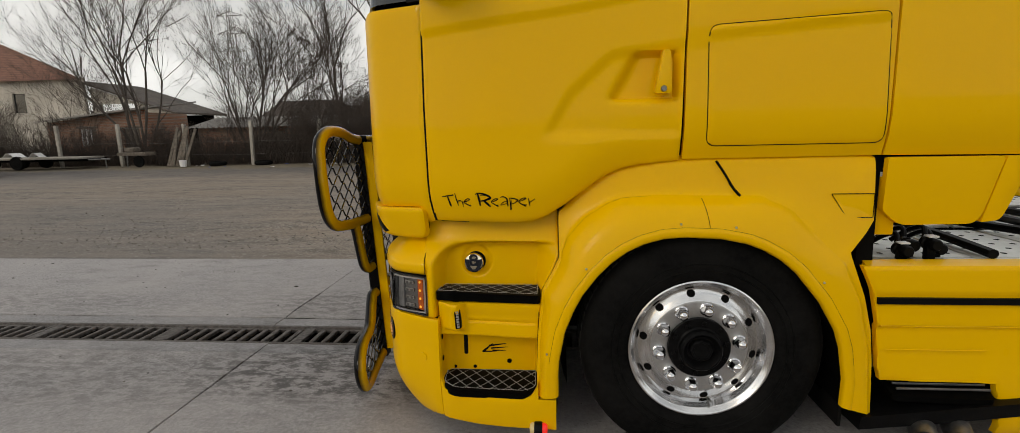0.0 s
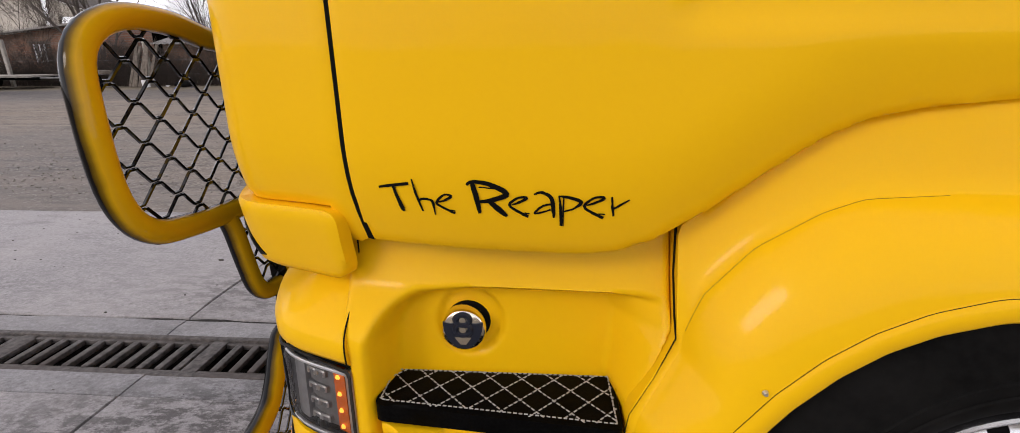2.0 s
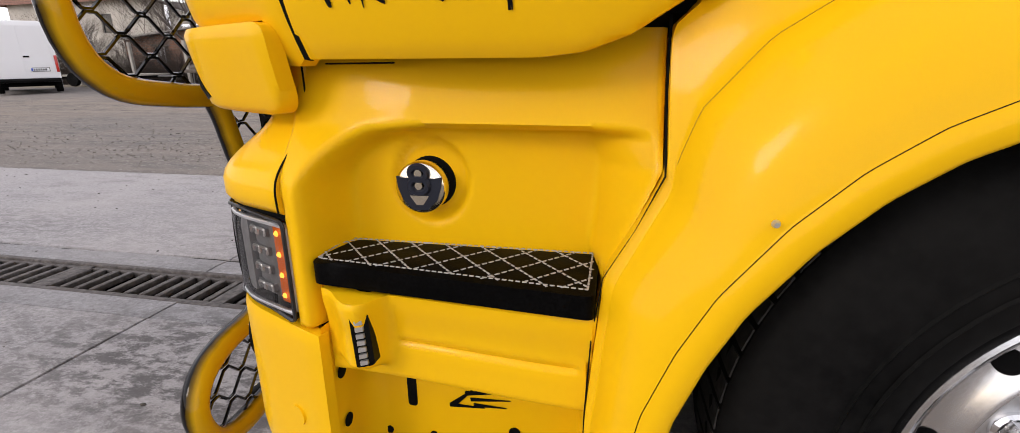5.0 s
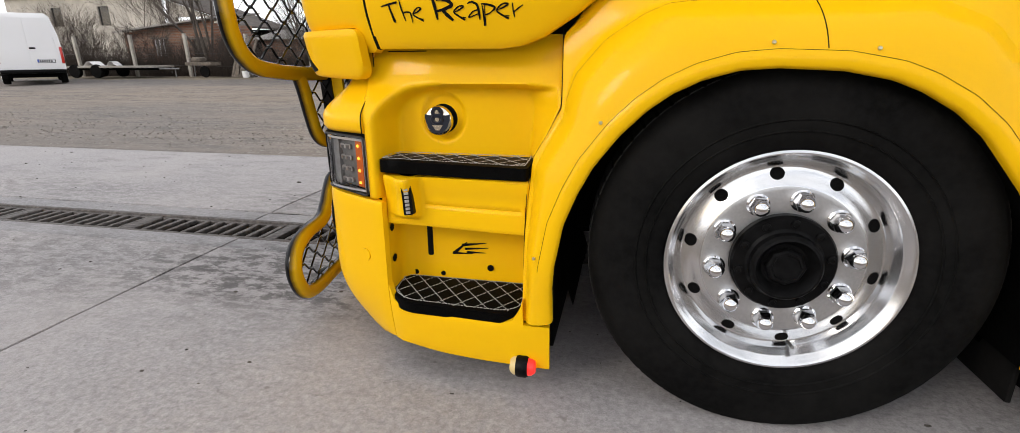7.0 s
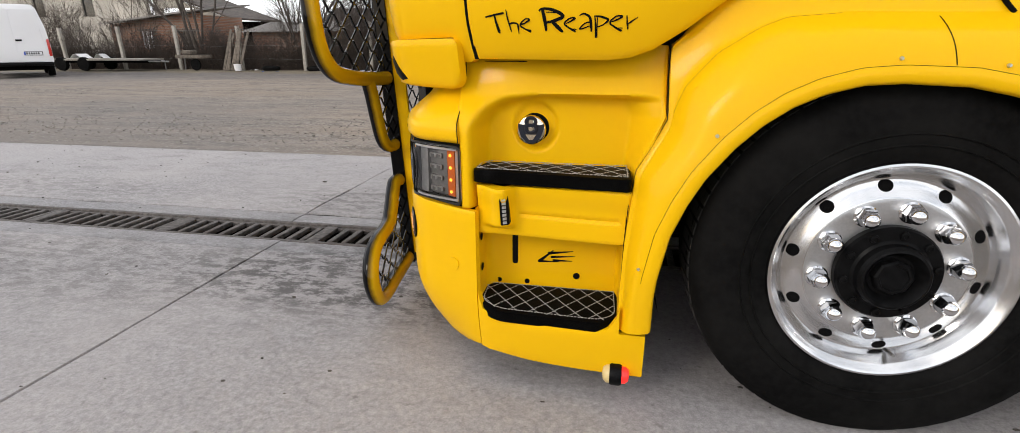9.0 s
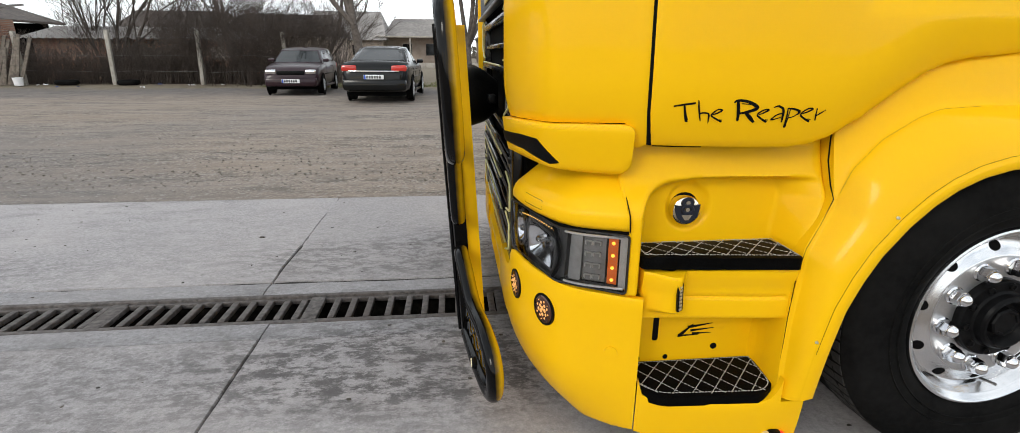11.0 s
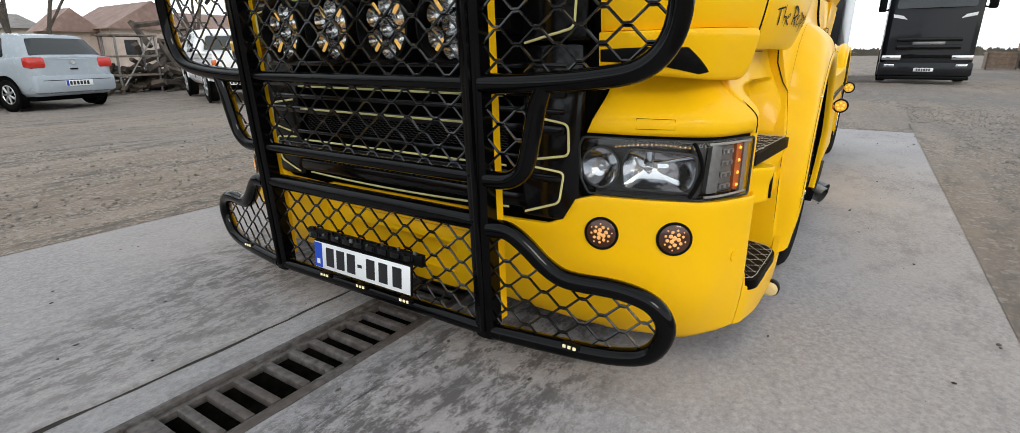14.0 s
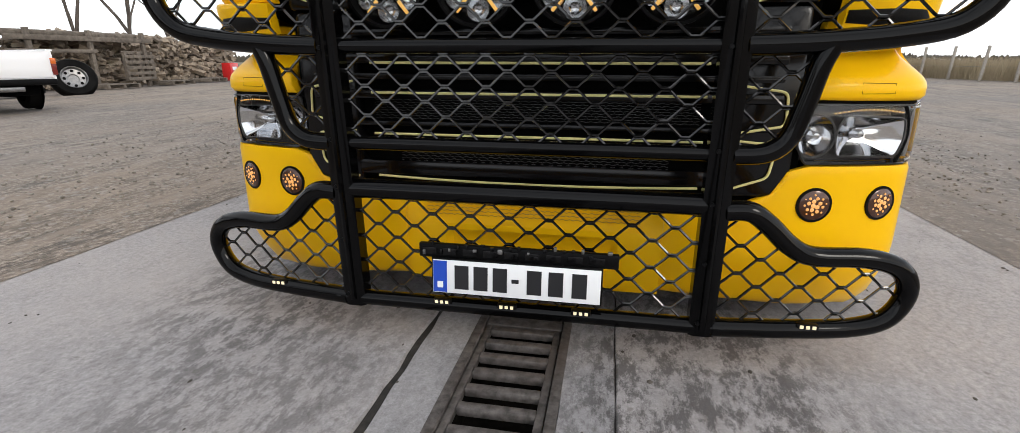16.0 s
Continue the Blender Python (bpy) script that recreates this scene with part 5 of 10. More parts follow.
    # rivets on the lip, seam, slot
    for a in (175.5, 139.7, 101.9, 82, 41):
        t = math.radians(a)
        bm = bmesh.new()
        p = line_at(I_, t, 0.055, 0.004)
        q = line_at(I_, t, 0.055, -0.002)
        add_cyl(bm, p, q, 0.0050, 0.0030, 10)
        tp("rivet", bm, SILVER, "small bright rivet", fender)
    bm = bmesh.new()
    add_tube(bm, [on_flare(math.radians(91.5 + 1.2 * f), f, 0.0003) for f in np.linspace(0.0, 0.93, 10)], 0.0012, seg=5)
    tp("seam", bm, GAP, "", fender)
    bm = bmesh.new()
    add_tube(bm, [on_flare(t, 1.0, 0.0002) for t in ths if math.radians(108) < t < math.radians(143)], 0.0005, seg=5)
    tp("upper_seam", bm, SEAM_SHADE, "", fender)
    bm = bmesh.new()
    add_tube(bm, smooth_line([my(p, right) for p in ((0.045, 0.000, 1.276), (0.080, -0.001, 1.225), (0.112, -0.004, 1.17), (0.142, -0.010, 1.134))]), [0.0046] * 10 + [0.0052] * 9, seg=6)
    tp("slot", bm, GAP, "black diagonal slot", fender)
    # dark shut line between cover and fender
    bm = bmesh.new()
    add_tube(bm, [my(p, right) for p in ((-0.592, 0.060, 1.078), (-0.591, 0.052, 0.98), (-0.589, 0.026, 0.91), (-0.589, 0.004, 0.877), (-0.623, -0.008, 0.806), (-0.663, -0.020, 0.738), (-0.676, -0.017, 0.65), (-0.683, -0.020, 0.52), (-0.685, -0.024, 0.38), (-0.685, -0.030, 0.252))], [0.0024, 0.0022, 0.0020, 0.0014, 0.0005, 0.0007, 0.0012, 0.0012, 0.0012, 0.0012], seg=6)
    tp("shut_line", bm, GAP, "", fender)
    # fender stay panel to the deflector
    out = [(p.x, p.y) for p in rounded([(0.490, 1.140), (0.652, 1.140), (0.650, 1.045), (0.550, 1.045)], [0.004, 0.004, 0.004, 0.03])]
    tp("access_flap", panel(out, M(lambda u, v, d: (u, -0.018 + 0.05 * max(0, v - 1.07) + d - 0.003, v)), step=0.05, depth=0.004, lip=0.004, drop=0.002), YELLOW, "", fender)
    bm = bmesh.new()
    add_tube(bm, [my((u, -0.022 + 0.05 * max(0, v - 1.07), v), right) for u, v in out], 0.0016, True, 5)
    tp("flap_outline", bm, GAP, "", fender)
    # marker lamp on a rubber stalk
    bm = bmesh.new()
    add_tube(bm, [my(p, right) for p in ((-0.665, 0.0, 0.145), (-0.670, -0.03, 0.120), (-0.675, -0.045, 0.108))], 0.016, seg=10)
    add_lathe(bm, [(0.0, -0.018), (0.031, -0.018), (0.034, -0.012), (0.034, 0.012), (0.031, 0.018), (0, 0.018)], my((-0.683, -0.047, 0.108), right), "x", 24)
    mk = tp("marker_lamp", bm, BLACK_PLASTIC, "black rubber stalk lamp, clear in front and red behind")
    tp("front_lens", add_lathe(bmesh.new(), [(0.029, 0.0), (0.028, 0.010), (0.019, 0.020), (0, 0.023)], my((-0.700, -0.047, 0.108), right), "x", 20, -1), MARKER_LENS, "lit warm clear lens", mk)
    tp("rear_lens", add_lathe(bmesh.new(), [(0.027, 0.0), (0.026, 0.012), (0.018, 0.022), (0, 0.024)], my((-0.666, -0.047, 0.108), right), "x", 20, 1), RED_LENS, "lit red lens", mk)

    # side skirt ------------------------------------------------------
    def skirt(x, z, d):
        y = -0.058 + 0.016 * (1 - smoothstep(0.60, 0.615, z)) + 0.05 * max(0, (0.22 - z) / 0.12) ** 2 - 0.008 * smoothstep(0.735, 0.745, z)
        y += 0.006 * (1 - smoothstep(0.496, 0.504, z)) * (1 - smoothstep(1.10, 1.14, x)) * smoothstep(0.715, 0.735, x)
        return (x, y + d, z)
    out = [(0.610, 0.855), (0.640, 0.79), (0.664, 0.73), (0.692, 0.60), (0.712, 0.42), (0.73, 0.365), (1.17, 0.36), (1.215, 0.125), (2.86, 0.115), (2.92, 0.40), (2.96, 0.62), (3.03, 0.80), (3.06, 0.875)]
    sk = tp("side_skirt", panel(out, M(skirt), step=0.014, depth=0.03), YELLOW, "long yellow side skirt between the axles")
    tp("stripe", box(my((0.672, -0.072, 0.704), right), my((2.90, -0.060, 0.730), right)) if not right else box((0.672, 2 * YC + 0.060, 0.704), (2.90, 2 * YC + 0.072, 0.730)), BLACK_PLASTIC, "black rubber stripe", sk)
    for za, xa, xb in ((0.607, 0.70, 2.94), (0.502, 0.735, 1.115)):
        bm = bmesh.new()
        add_tube(bm, [my((xa + (xb - xa) * k / 12, skirt(xa + (xb - xa) * k / 12, za, 0)[1] + 0.001, za), right) for k in range(13)], 0.0065 if za > 0.55 else 0.003, seg=8)
        tp("crease", bm, YELLOW, "raised swage line", sk)
    bm = panel([(0.625, -0.06), (3.06, -0.06), (3.06, 0.05), (0.66, 0.05)], lambda x, y, d: my((x, y, 0.862 + 0.006 * (x - 0.69) - d), right), step=0.1, depth=0.03)
    tp("top_flange", bm, YELLOW, "", sk)
    for k in range(7):
        xx = 1.30 + 0.235 * k
        tb = panel([(p.x, p.y) for p in rounded([(xx, 0.130), (xx + 0.075, 0.130), (xx + 0.07, 0.082), (xx + 0.008, 0.086)], 0.012)], M(lambda u, v, d: (u, -0.016 + d, v)), step=0.05, depth=0.006)
        tab = tp("fixing_tab", tb, YELLOW, "", sk)
        for du in (0.020, 0.054):
            bm = bmesh.new()
            add_cyl(bm, my((xx + du, -0.0195, 0.106), right), my((xx + du, -0.012, 0.106), right), 0.0085, 0.0085, 8)
            tp("bolt", bm, BLACK_PLASTIC, "", tab)
    for xx, zz in ((1.76, 0.635), (3.16, 0.690)):
        bm = bmesh.new()
        add_lathe(bm, [(0, 0.010), (0.043, 0.010), (0.046, 0.015), (0.051, 0.010), (0.052, -0.012), (0.034, -0.022), (0, -0.022)], my((xx, -0.110, zz), right), "x", 24, -1)
        add_tube(bm, [my((xx + 0.008, -0.075, zz), right), my((xx + 0.006, -0.056, zz), right)], 0.016, seg=10)
        sl = tp("side_lamp", bm, BLACK_PLASTIC, "round black side marker on a short stalk with lit amber lens")
        tp("lens_disc", add_lathe(bmesh.new(), [(0, 0.0135), (0.036, 0.0125), (0.0415, 0.009)], my((xx, -0.110, zz), right), "x", 24, -1), SIDE_LENS, "round amber lens", sl)
        for k in range(5):
            a = k * math.pi * 0.4 + 0.3
            bm = bmesh.new()
            add_cyl(bm, my((xx - 0.010, -0.110 + 0.021 * math.cos(a), zz + 0.021 * math.sin(a)), right), my((xx - 0.014, -0.110 + 0.021 * math.cos(a), zz + 0.021 * math.sin(a)), right), 0.0105, 0.009, 10)
            tp("lens", bm, SIDE_AMBER, "lit amber lens", sl)
        bm = box((xx - 0.16, -0.072, zz - 0.012), (xx - 0.12, -0.060, zz + 0.018), 0.003) if not right else box((xx - 0.16, 2 * YC + 0.06, zz - 0.012), (xx - 0.12, 2 * YC + 0.072, zz + 0.018), 0.003)
        tp("reflector", bm, AMBER, "", sl)
    # rear fender
    bm = bmesh.new()
    prof_r = [(2.98, 0.30), (3.00, 0.62), (3.07, 0.86), (3.20, 0.99), (3.36, 1.045), (3.60, 1.065), (3.84, 1.045), (3.98, 0.98), (4.09, 0.85), (4.14, 0.62)]
    pr = smooth_line([(a, b, 0) for a, b in prof_r], n=4)
    rows = []
    for p in pr:
        rows.append([my(q, right) for q in ((p.x, -0.055, p.y - 0.055), (p.x, -0.060, p.y - 0.02), (p.x, -0.05, p.y), (p.x, 0.1, p.y + 0.012), (p.x, 0.34, p.y + 0.012), (p.x, 0.58, p.y), (p.x, 0.60, p.y - 0.05))])
    add_loft(bm, rows)
    rf = tp("rear_fender", bm, YELLOW, "yellow rear mudguard")
    for k in range(6):
        bm = bmesh.new()
        rows = []
        for i, p in enumerate(pr[9:-8]):
            hh = 0.026 * min(1, i / 2, (len(pr) - 18 - i) / 2)
            rows.append([my((p.x, -0.035 + 0.098 * k + 0.078 * f, p.y + 0.004 + hh * math.sin(math.pi * f) ** 0.5), right) for f in (0, 0.08, 0.25, 0.5, 0.75, 0.92, 1)])
        add_loft(bm, rows)
        tp("rib", bm, YELLOW, "pressed rib along the mudguard", rf)
    for yy in (0.10, 0.42):
        bm = bmesh.new()
        add_box(bm, (3.045, min(my((0, yy, 0), right)[1], my((0, yy + 0.05, 0), right)[1]), 0.895), (3.10, max(my((0, yy, 0), right)[1], my((0, yy + 0.05, 0), right)[1]), 0.925), 0.006)
        add_tube(bm, [my((3.05, yy + 0.02, 0.91), right), my((3.075, yy + 0.02, 0.95), right), my((3.10, yy + 0.02, 0.985), right)], 0.011, seg=8)
        tp("latch", bm, BLACK_PLASTIC, "black rubber latch", rf)
    bm = box((4.10, -0.03, 0.22), (4.115, 0.58, 0.66), 0.004)
    if right:
        bmesh.ops.transform(bm, matrix=Matrix.Translation((0, 2 * YC, 0)) @ Matrix.Diagonal((1, -1, 1, 1)), verts=bm.verts)
    tp("mud_flap", bm, RUBBER, "black rubber mud flap", rf)

# wheels --------------------------------------------------------------
HUB_BLACK = speckled("black_hub_paint", (0.004, 0.004, 0.0043), (0.009, 0.009, 0.0095), 50, 0.33, bump_s=0.08, dist=0.0008)
HUB_BLACK.node_tree.nodes["Principled BSDF"].inputs["Specular IOR Level"].default_value = 0.07
DUSTY_RUBBER = speckled("dusty_tread_rubber", (0.012, 0.0115, 0.011), (0.040, 0.037, 0.034), 70, 0.85, bump_s=0.4, dist=0.003, scale2=7, c3=(0.022, 0.020, 0.018))
def build_wheel(cx, cy, flip, name, dish):
    """flip 1: outer face towards -y."""
    def lat(profile, seg=64):
        return add_lathe(bmesh.new(), [(r, h) for r, h in profile], (cx, cy, 0.492), "y", seg, flip)
    e = tp(name, lat([(0.295, 0.020), (0.310, 0.004), (0.335, -0.004), (0.400, -0.008), (0.455, 0.000), (0.484, 0.012), (0.499, 0.030), (0.504, 0.070), (0.505, 0.245), (0.497, 0.285), (0.445, 0.32), (0.31, 0.30), (0.295, 0.28)]), RUBBER,
           "road wheel with black tyre and polished alloy rim", angle=30)
    for r in (0.345, 0.372, 0.452):
        bm = bmesh.new()
        add_lathe(bm, [(r - 0.003, -0.0065 if r < 0.4 else 0.004), (r, -0.0100 if r < 0.4 else 0.0005), (r + 0.003, -0.0065 if r < 0.4 else 0.006)], (cx, cy, 0.492), "y", 64, flip)
        tp("sidewall_ring", bm, RUBBER, "", e)
    bm = bmesh.new()
    for k in range(72):                                   # shoulder blocks
        a = 2 * math.pi * k / 72
        m = Matrix.Translation((cx, cy, 0.492)) @ Matrix.Rotation(a, 4, "Y")
        q = [(-0.017, 0.034), (0.017, 0.034), (0.017, 0.150), (-0.017, 0.150)]
        top_ = [m @ Vector((u, v * flip, 0.5075 if v > 0.1 else 0.5015)) for u, v in q]
        bot_ = [m @ Vector((u * 1.1, v * flip, 0.488)) for u, v in q]
        tv, bv = [bm.verts.new(p) for p in top_], [bm.verts.new(p) for p in bot_]
        bm.faces.new(tv)
        for i in range(4):
            bm.faces.new((tv[i], bv[i], bv[(i + 1) % 4], tv[(i + 1) % 4]))
    tp("tread_block", bm, DUSTY_RUBBER, "worn tread shoulder", e)
    z = dish
    rim = tp("rim", lat([(0.300, 0.030), (0.302, 0.012), (0.298, 0.003), (0.292, 0.001), (0.286, 0.004), (0.281, 0.012), (0.275, 0.016), (0.270, 0.022), (0.264, 0.034), (0.258, 0.040 + z * 0.3), (0.253, 0.052 + z * 0.6), (0.250, 0.060 + z), (0.244, 0.061 + z),
                         (0.220, 0.048 + z), (0.206, 0.040 + z), (0.200, 0.0375 + z), (0.190, 0.037 + z), (0.150, 0.036 + z), (0.130, 0.037 + z), (0.126, 0.06 + z)], 96), [CHROME, SATIN], "polished aluminium rim with round hand holes", e)
    for p in rim.data.polygons:
        q = rim.data.vertices[p.vertices[0]].co
        q = max(math.hypot(rim.data.vertices[i].co.x - cx, rim.data.vertices[i].co.z - 0.492) for i in p.vertices)
        p.material_index = 1 if q < 0.2015 else 0
    for k in range(10):
        a = 2 * math.pi * (k + 0.74) / 10
        up3 = Vector((0.476 * math.cos(a), -0.88 * flip, 0.476 * math.sin(a)))
        c3 = Vector((cx + 0.2315 * math.cos(a), cy + flip * (0.0542 + z), 0.492 + 0.2315 * math.sin(a)))
        bm = bmesh.new()
        add_cyl(bm, c3 - up3 * 0.010, c3 + up3 * 0.0012, 0.0180, 0.0172, 20)
        tp("hand_hole", bm, GAP, "", e)
        a = 2 * math.pi * (k + 0.24) / 10
        c3 = Vector((cx + 0.1675 * math.cos(a), cy + flip * (0.037 + z), 0.492 + 0.1675 * math.sin(a)))
        bm = bmesh.new()
        add_lathe(bm, [(0.0290, 0.0), (0.0290, -0.006), (0.0240, -0.010)], c3, "y", 24, flip)
        add_lathe(bm, [(0.0255, -0.006), (0.0250, -0.034), (0.0215, -0.041)], c3, "y", 6, flip)
        add_lathe(bm, [(0.0215, -0.040), (0.0205, -0.045), (0.015, -0.053), (0.007, -0.058), (0, -0.059)], c3, "y", 16, flip)
        tp("wheel_nut", bm, NUT_CHROME, "chrome capped wheel nut", e, angle=25)
    hub = lat([(0.130, 0.05 + z), (0.129, 0.020 + z), (0.124, 0.012 + z), (0.096, 0.010 + z), (0.089, 0.004 + z), (0.087, -0.016 + z), (0.081, -0.024 + z), (0.075, -0.026 + z), (0.070, -0.020 + z), (0.062, 0.000 + z), (0.056, 0.006 + z), (0, 0.006 + z)], 64)
    tp("hub", hub, HUB_BLACK, "black hub cover with small bolts", e, angle=30)
    bm = bmesh.new()
    add_lathe(bm, [(0.050, 0.008 + z), (0.048, -0.012 + z), (0.043, -0.017 + z), (0.036, -0.017 + z), (0.034, -0.013 + z), (0, -0.013 + z)], (cx, cy, 0.492), "y", 8, flip)
    tp("hub_cap", bm, HUB_BLACK, "octagonal black cap", e, angle=25)
    for k in range(10):
        a = 2 * math.pi * (k + 0.3) / 10
        bm = bmesh.new()
        add_lathe(bm, [(0.0115, 0.012 + z), (0.0110, 0.004 + z), (0.0065, 0.003 + z), (0.0060, 0.006 + z), (0, 0.006 + z)], (cx + 0.110 * math.cos(a), cy, 0.492 + 0.110 * math.sin(a)), "y", 12, flip)
        tp("hub_bolt", bm, HUB_BLACK, "", e, angle=25)
    bm = bmesh.new()
    a = math.radians(-78)
    add_tube(bm, [(cx + 0.245 * math.cos(a), cy + flip * (0.05 + z), 0.492 + 0.245 * math.sin(a)), (cx + 0.235 * math.cos(a), cy + flip * 0.0, 0.492 + 0.235 * math.sin(a))], 0.005, seg=8)
    tp("valve", bm, STEEL, "", e)
    return e


build_wheel(0.0, -0.052, 1, "front_wheel", 0.0)
build_wheel(0.0, 2 * YC + 0.052, -1, "front_wheel", 0.0)
build_wheel(3.58, -0.045, 1, "rear_wheel", 0.09)
build_wheel(3.58, 2 * YC + 0.045, -1, "rear_wheel", 0.09)
bm = bmesh.new()
add_cyl(bm, (0, 0.15, 0.492), (0, 2 * YC - 0.15, 0.492), 0.06)
add_cyl(bm, (3.58, 0.15, 0.492), (3.58, 2 * YC - 0.15, 0.492), 0.09)
tp("axle", bm, BLACK_MATT, "dark axles")

# lettering on the doors: brush strokes, each a run of (across, up, breadth) in hundredths of the writing's length
BRUSH = {
    "T": ([(0.0, 14.6, .7), (5.0, 15.6, .9), (13.6, 16.9, 1.0)], [(6.6, 15.4, .9), (7.6, 11.0, 1.2), (9.2, 5.4, 1.6), (10.0, 5.2, .3)]),
    "h": ([(15.2, 19.0, .4), (16.2, 13.0, .9), (18.2, 5.0, .5)], [(17.0, 9.6, .5), (18.8, 10.6, .8), (22.4, 10.2, .8), (23.2, 8.0, .9), (23.3, 3.6, .3)]),
    "e": ([(25.2, 9.6, .5), (28.0, 10.4, .7), (31.0, 12.4, .9), (28.6, 13.0, .6), (25.6, 10.8, .8), (24.8, 8.8, .8), (27.6, 7.0, .8), (32.0, 4.8, .9)], [(30.0, 6.2, .5), (32.2, 6.0, .4)]),
    "R": ([(39.6, 18.8, .8), (41.2, 12.0, 1.3), (42.2, 5.4, 1.0)], [(40.6, 18.4, .6), (42.2, 12.0, .7), (42.6, 6.0, .5)], [(37.8, 17.4, .8), (40.0, 18.9, 1.0), (47.0, 18.0, 1.5), (53.4, 14.4, 1.7), (48.6, 11.8, 1.5), (42.0, 10.4, 1.0)], [(46.2, 11.2, 1.4), (50.0, 7.6, 1.9), (53.2, 4.6, 1.1)], [(42.6, 16.8, .4), (49.0, 16.4, .5)]),
    "e ": ([(55.2, 9.8, .5), (58.0, 10.8, .7), (61.2, 12.8, .9), (58.4, 13.0, .7), (55.2, 11.0, .8), (54.6, 9.2, .8), (57.6, 7.0, .9), (61.6, 4.8, 1.0)], [(60.2, 6.4, .5), (62.2, 6.2, .4)]),
    "a": ([(64.0, 14.4, .5), (67.0, 15.4, .9), (70.6, 13.2, 1.2), (71.4, 8.4, 1.2), (71.6, 4.6, .6)], [(70.6, 10.6, .6), (67.0, 9.4, .7), (64.2, 6.6, .7), (66.0, 6.6, .6), (70.4, 8.2, .6)]),
    "p": ([(73.6, 14.2, .5), (74.2, 9.0, .8), (74.4, 1.0, .8)], [(75.4, 13.4, .4), (75.2, 7.0, .5), (75.2, 1.0, .4)], [(73.4, 14.0, .5), (78.0, 13.4, 1.0), (82.0, 11.6, 1.1), (79.0, 8.8, .6), (75.0, 7.4, .6)]),
    "e  ": ([(84.0, 10.4, .5), (87.0, 11.4, .7), (90.6, 13.4, .9), (87.6, 13.8, .7), (84.2, 11.6, .8), (83.4, 9.4, .8), (86.4, 7.2, .9), (90.6, 5.0, 1.0)], [(88.6, 6.8, .5), (91.2, 6.6, .4)]),
    "r": ([(93.4, 14.0, .5), (93.8, 10.0, .7), (94.4, 5.8, .6)], [(94.2, 9.0, .5), (96.6, 10.6, .7), (100.0, 12.8, .5)]),
}


def brush_letters(bm_, place):
    """Flat ragged ribbons along each stroke."""
    for key, strokes in BRUSH.items():
        for run in strokes:
            line = smooth_line([(a, b, w) for a, b, w in run], n=6)
            edge_a, edge_b = [], []
            for i_, p in enumerate(line):
                q0, q1 = line[max(0, i_ - 1)], line[min(len(line) - 1, i_ + 1)]
                dx, dy = q1.x - q0.x, q1.y - q0.y
                k_ = math.hypot(dx, dy) or 1.0
                w1 = max(0.18, p.z) * 0.66 + 0.16 * noise.noise((p.x * 1.7, p.y * 1.7, 2.0))
                w2 = max(0.18, p.z) * 0.66 + 0.16 * noise.noise((p.x * 1.7, p.y * 1.7, 9.0))
                edge_a.append((p.x - dy / k_ * w1, p.y + dx / k_ * w1))
                edge_b.append((p.x + dy / k_ * w2, p.y - dx / k_ * w2))
            add_loft(bm_, [[place(u, v) for u, v in edge_a], [place(u, v) for u, v in edge_b]])
    return bm_


for right in (False, True):
    def on_door(u, v):
        uu = 0.00405 * (100 - u if right else u)
        return my(on_cab(0.0022 + 0.0003 * math.sin(u * 3 + v))(U(-1.0875) + uu, 1.0805 + 0.00402 * v, 0), right)
    tp("lettering", brush_letters(bmesh.new(), on_door), VINYL, "black hand-drawn lettering on the door", angle=80)


# ---------------------------------------------------------------- truck: front between the corners
def sym(bm):
    """Adds the mirror image across the centre line."""
    g = bmesh.ops.duplicate(bm, geom=list(bm.verts) + list(bm.edges) + list(bm.faces))["geom"]
    vs_ = [v for v in g if isinstance(v, bmesh.types.BMVert)]
    for v in vs_:
        v.co.y = 2 * YC - v.co.y
    bmesh.ops.reverse_faces(bm, faces=[f_ for f_ in g if isinstance(f_, bmesh.types.BMFace)])
    return bm


GX = -1.44
bm = bmesh.new()
add_box(bm, (GX + 0.02, 0.42, 0.47), (GX + 0.10, 2 * YC - 0.42, 1.62), 0.01)
add_box(bm, (-1.40, 0.40, 0.30), (-1.20, 2 * YC - 0.40, 0.55), 0.01)
tp("grille_back", bm, BLACK_MATT, "black grille backing")
# louvre bars with pale pinstripes
bars = [(0.552, 0.050, 0.020), (0.640, 0.026, 0.030), (0.700, 0.018, 0.022), (0.795, 0.030, 0.034), (0.850, 0.022, 0.026), (0.905, 0.030, 0.034), (0.985, 0.022, 0.024), (1.21, 0.030, 0.040), (1.30, 0.022, 0.026), (1.40, 0.030, 0.036)]
for z, h, d in bars:
    tp("grille_bar", box((GX - d, 0.50, z - h / 2), (GX + 0.03, 2 * YC - 0.50, z + h / 2), 0.008), BLACK_GLOSS, "glossy black grille bar")
for z, x in ((0.512, -1.462), (0.668, -1.476), (0.800, -1.480), (0.893, -1.478), (1.225, -1.484)):
    bm = bmesh.new()
    bow = 0.012 if z < 0.6 else 0.0
    add_tube(bm, [(x, YC + s * 0.52, z + bow * s * s) for s in np.linspace(-1, 1, 15)], 0.0042, seg=6)
    tp("pinstripe", bm, PINSTRIPE, "thin pale yellow trim line")
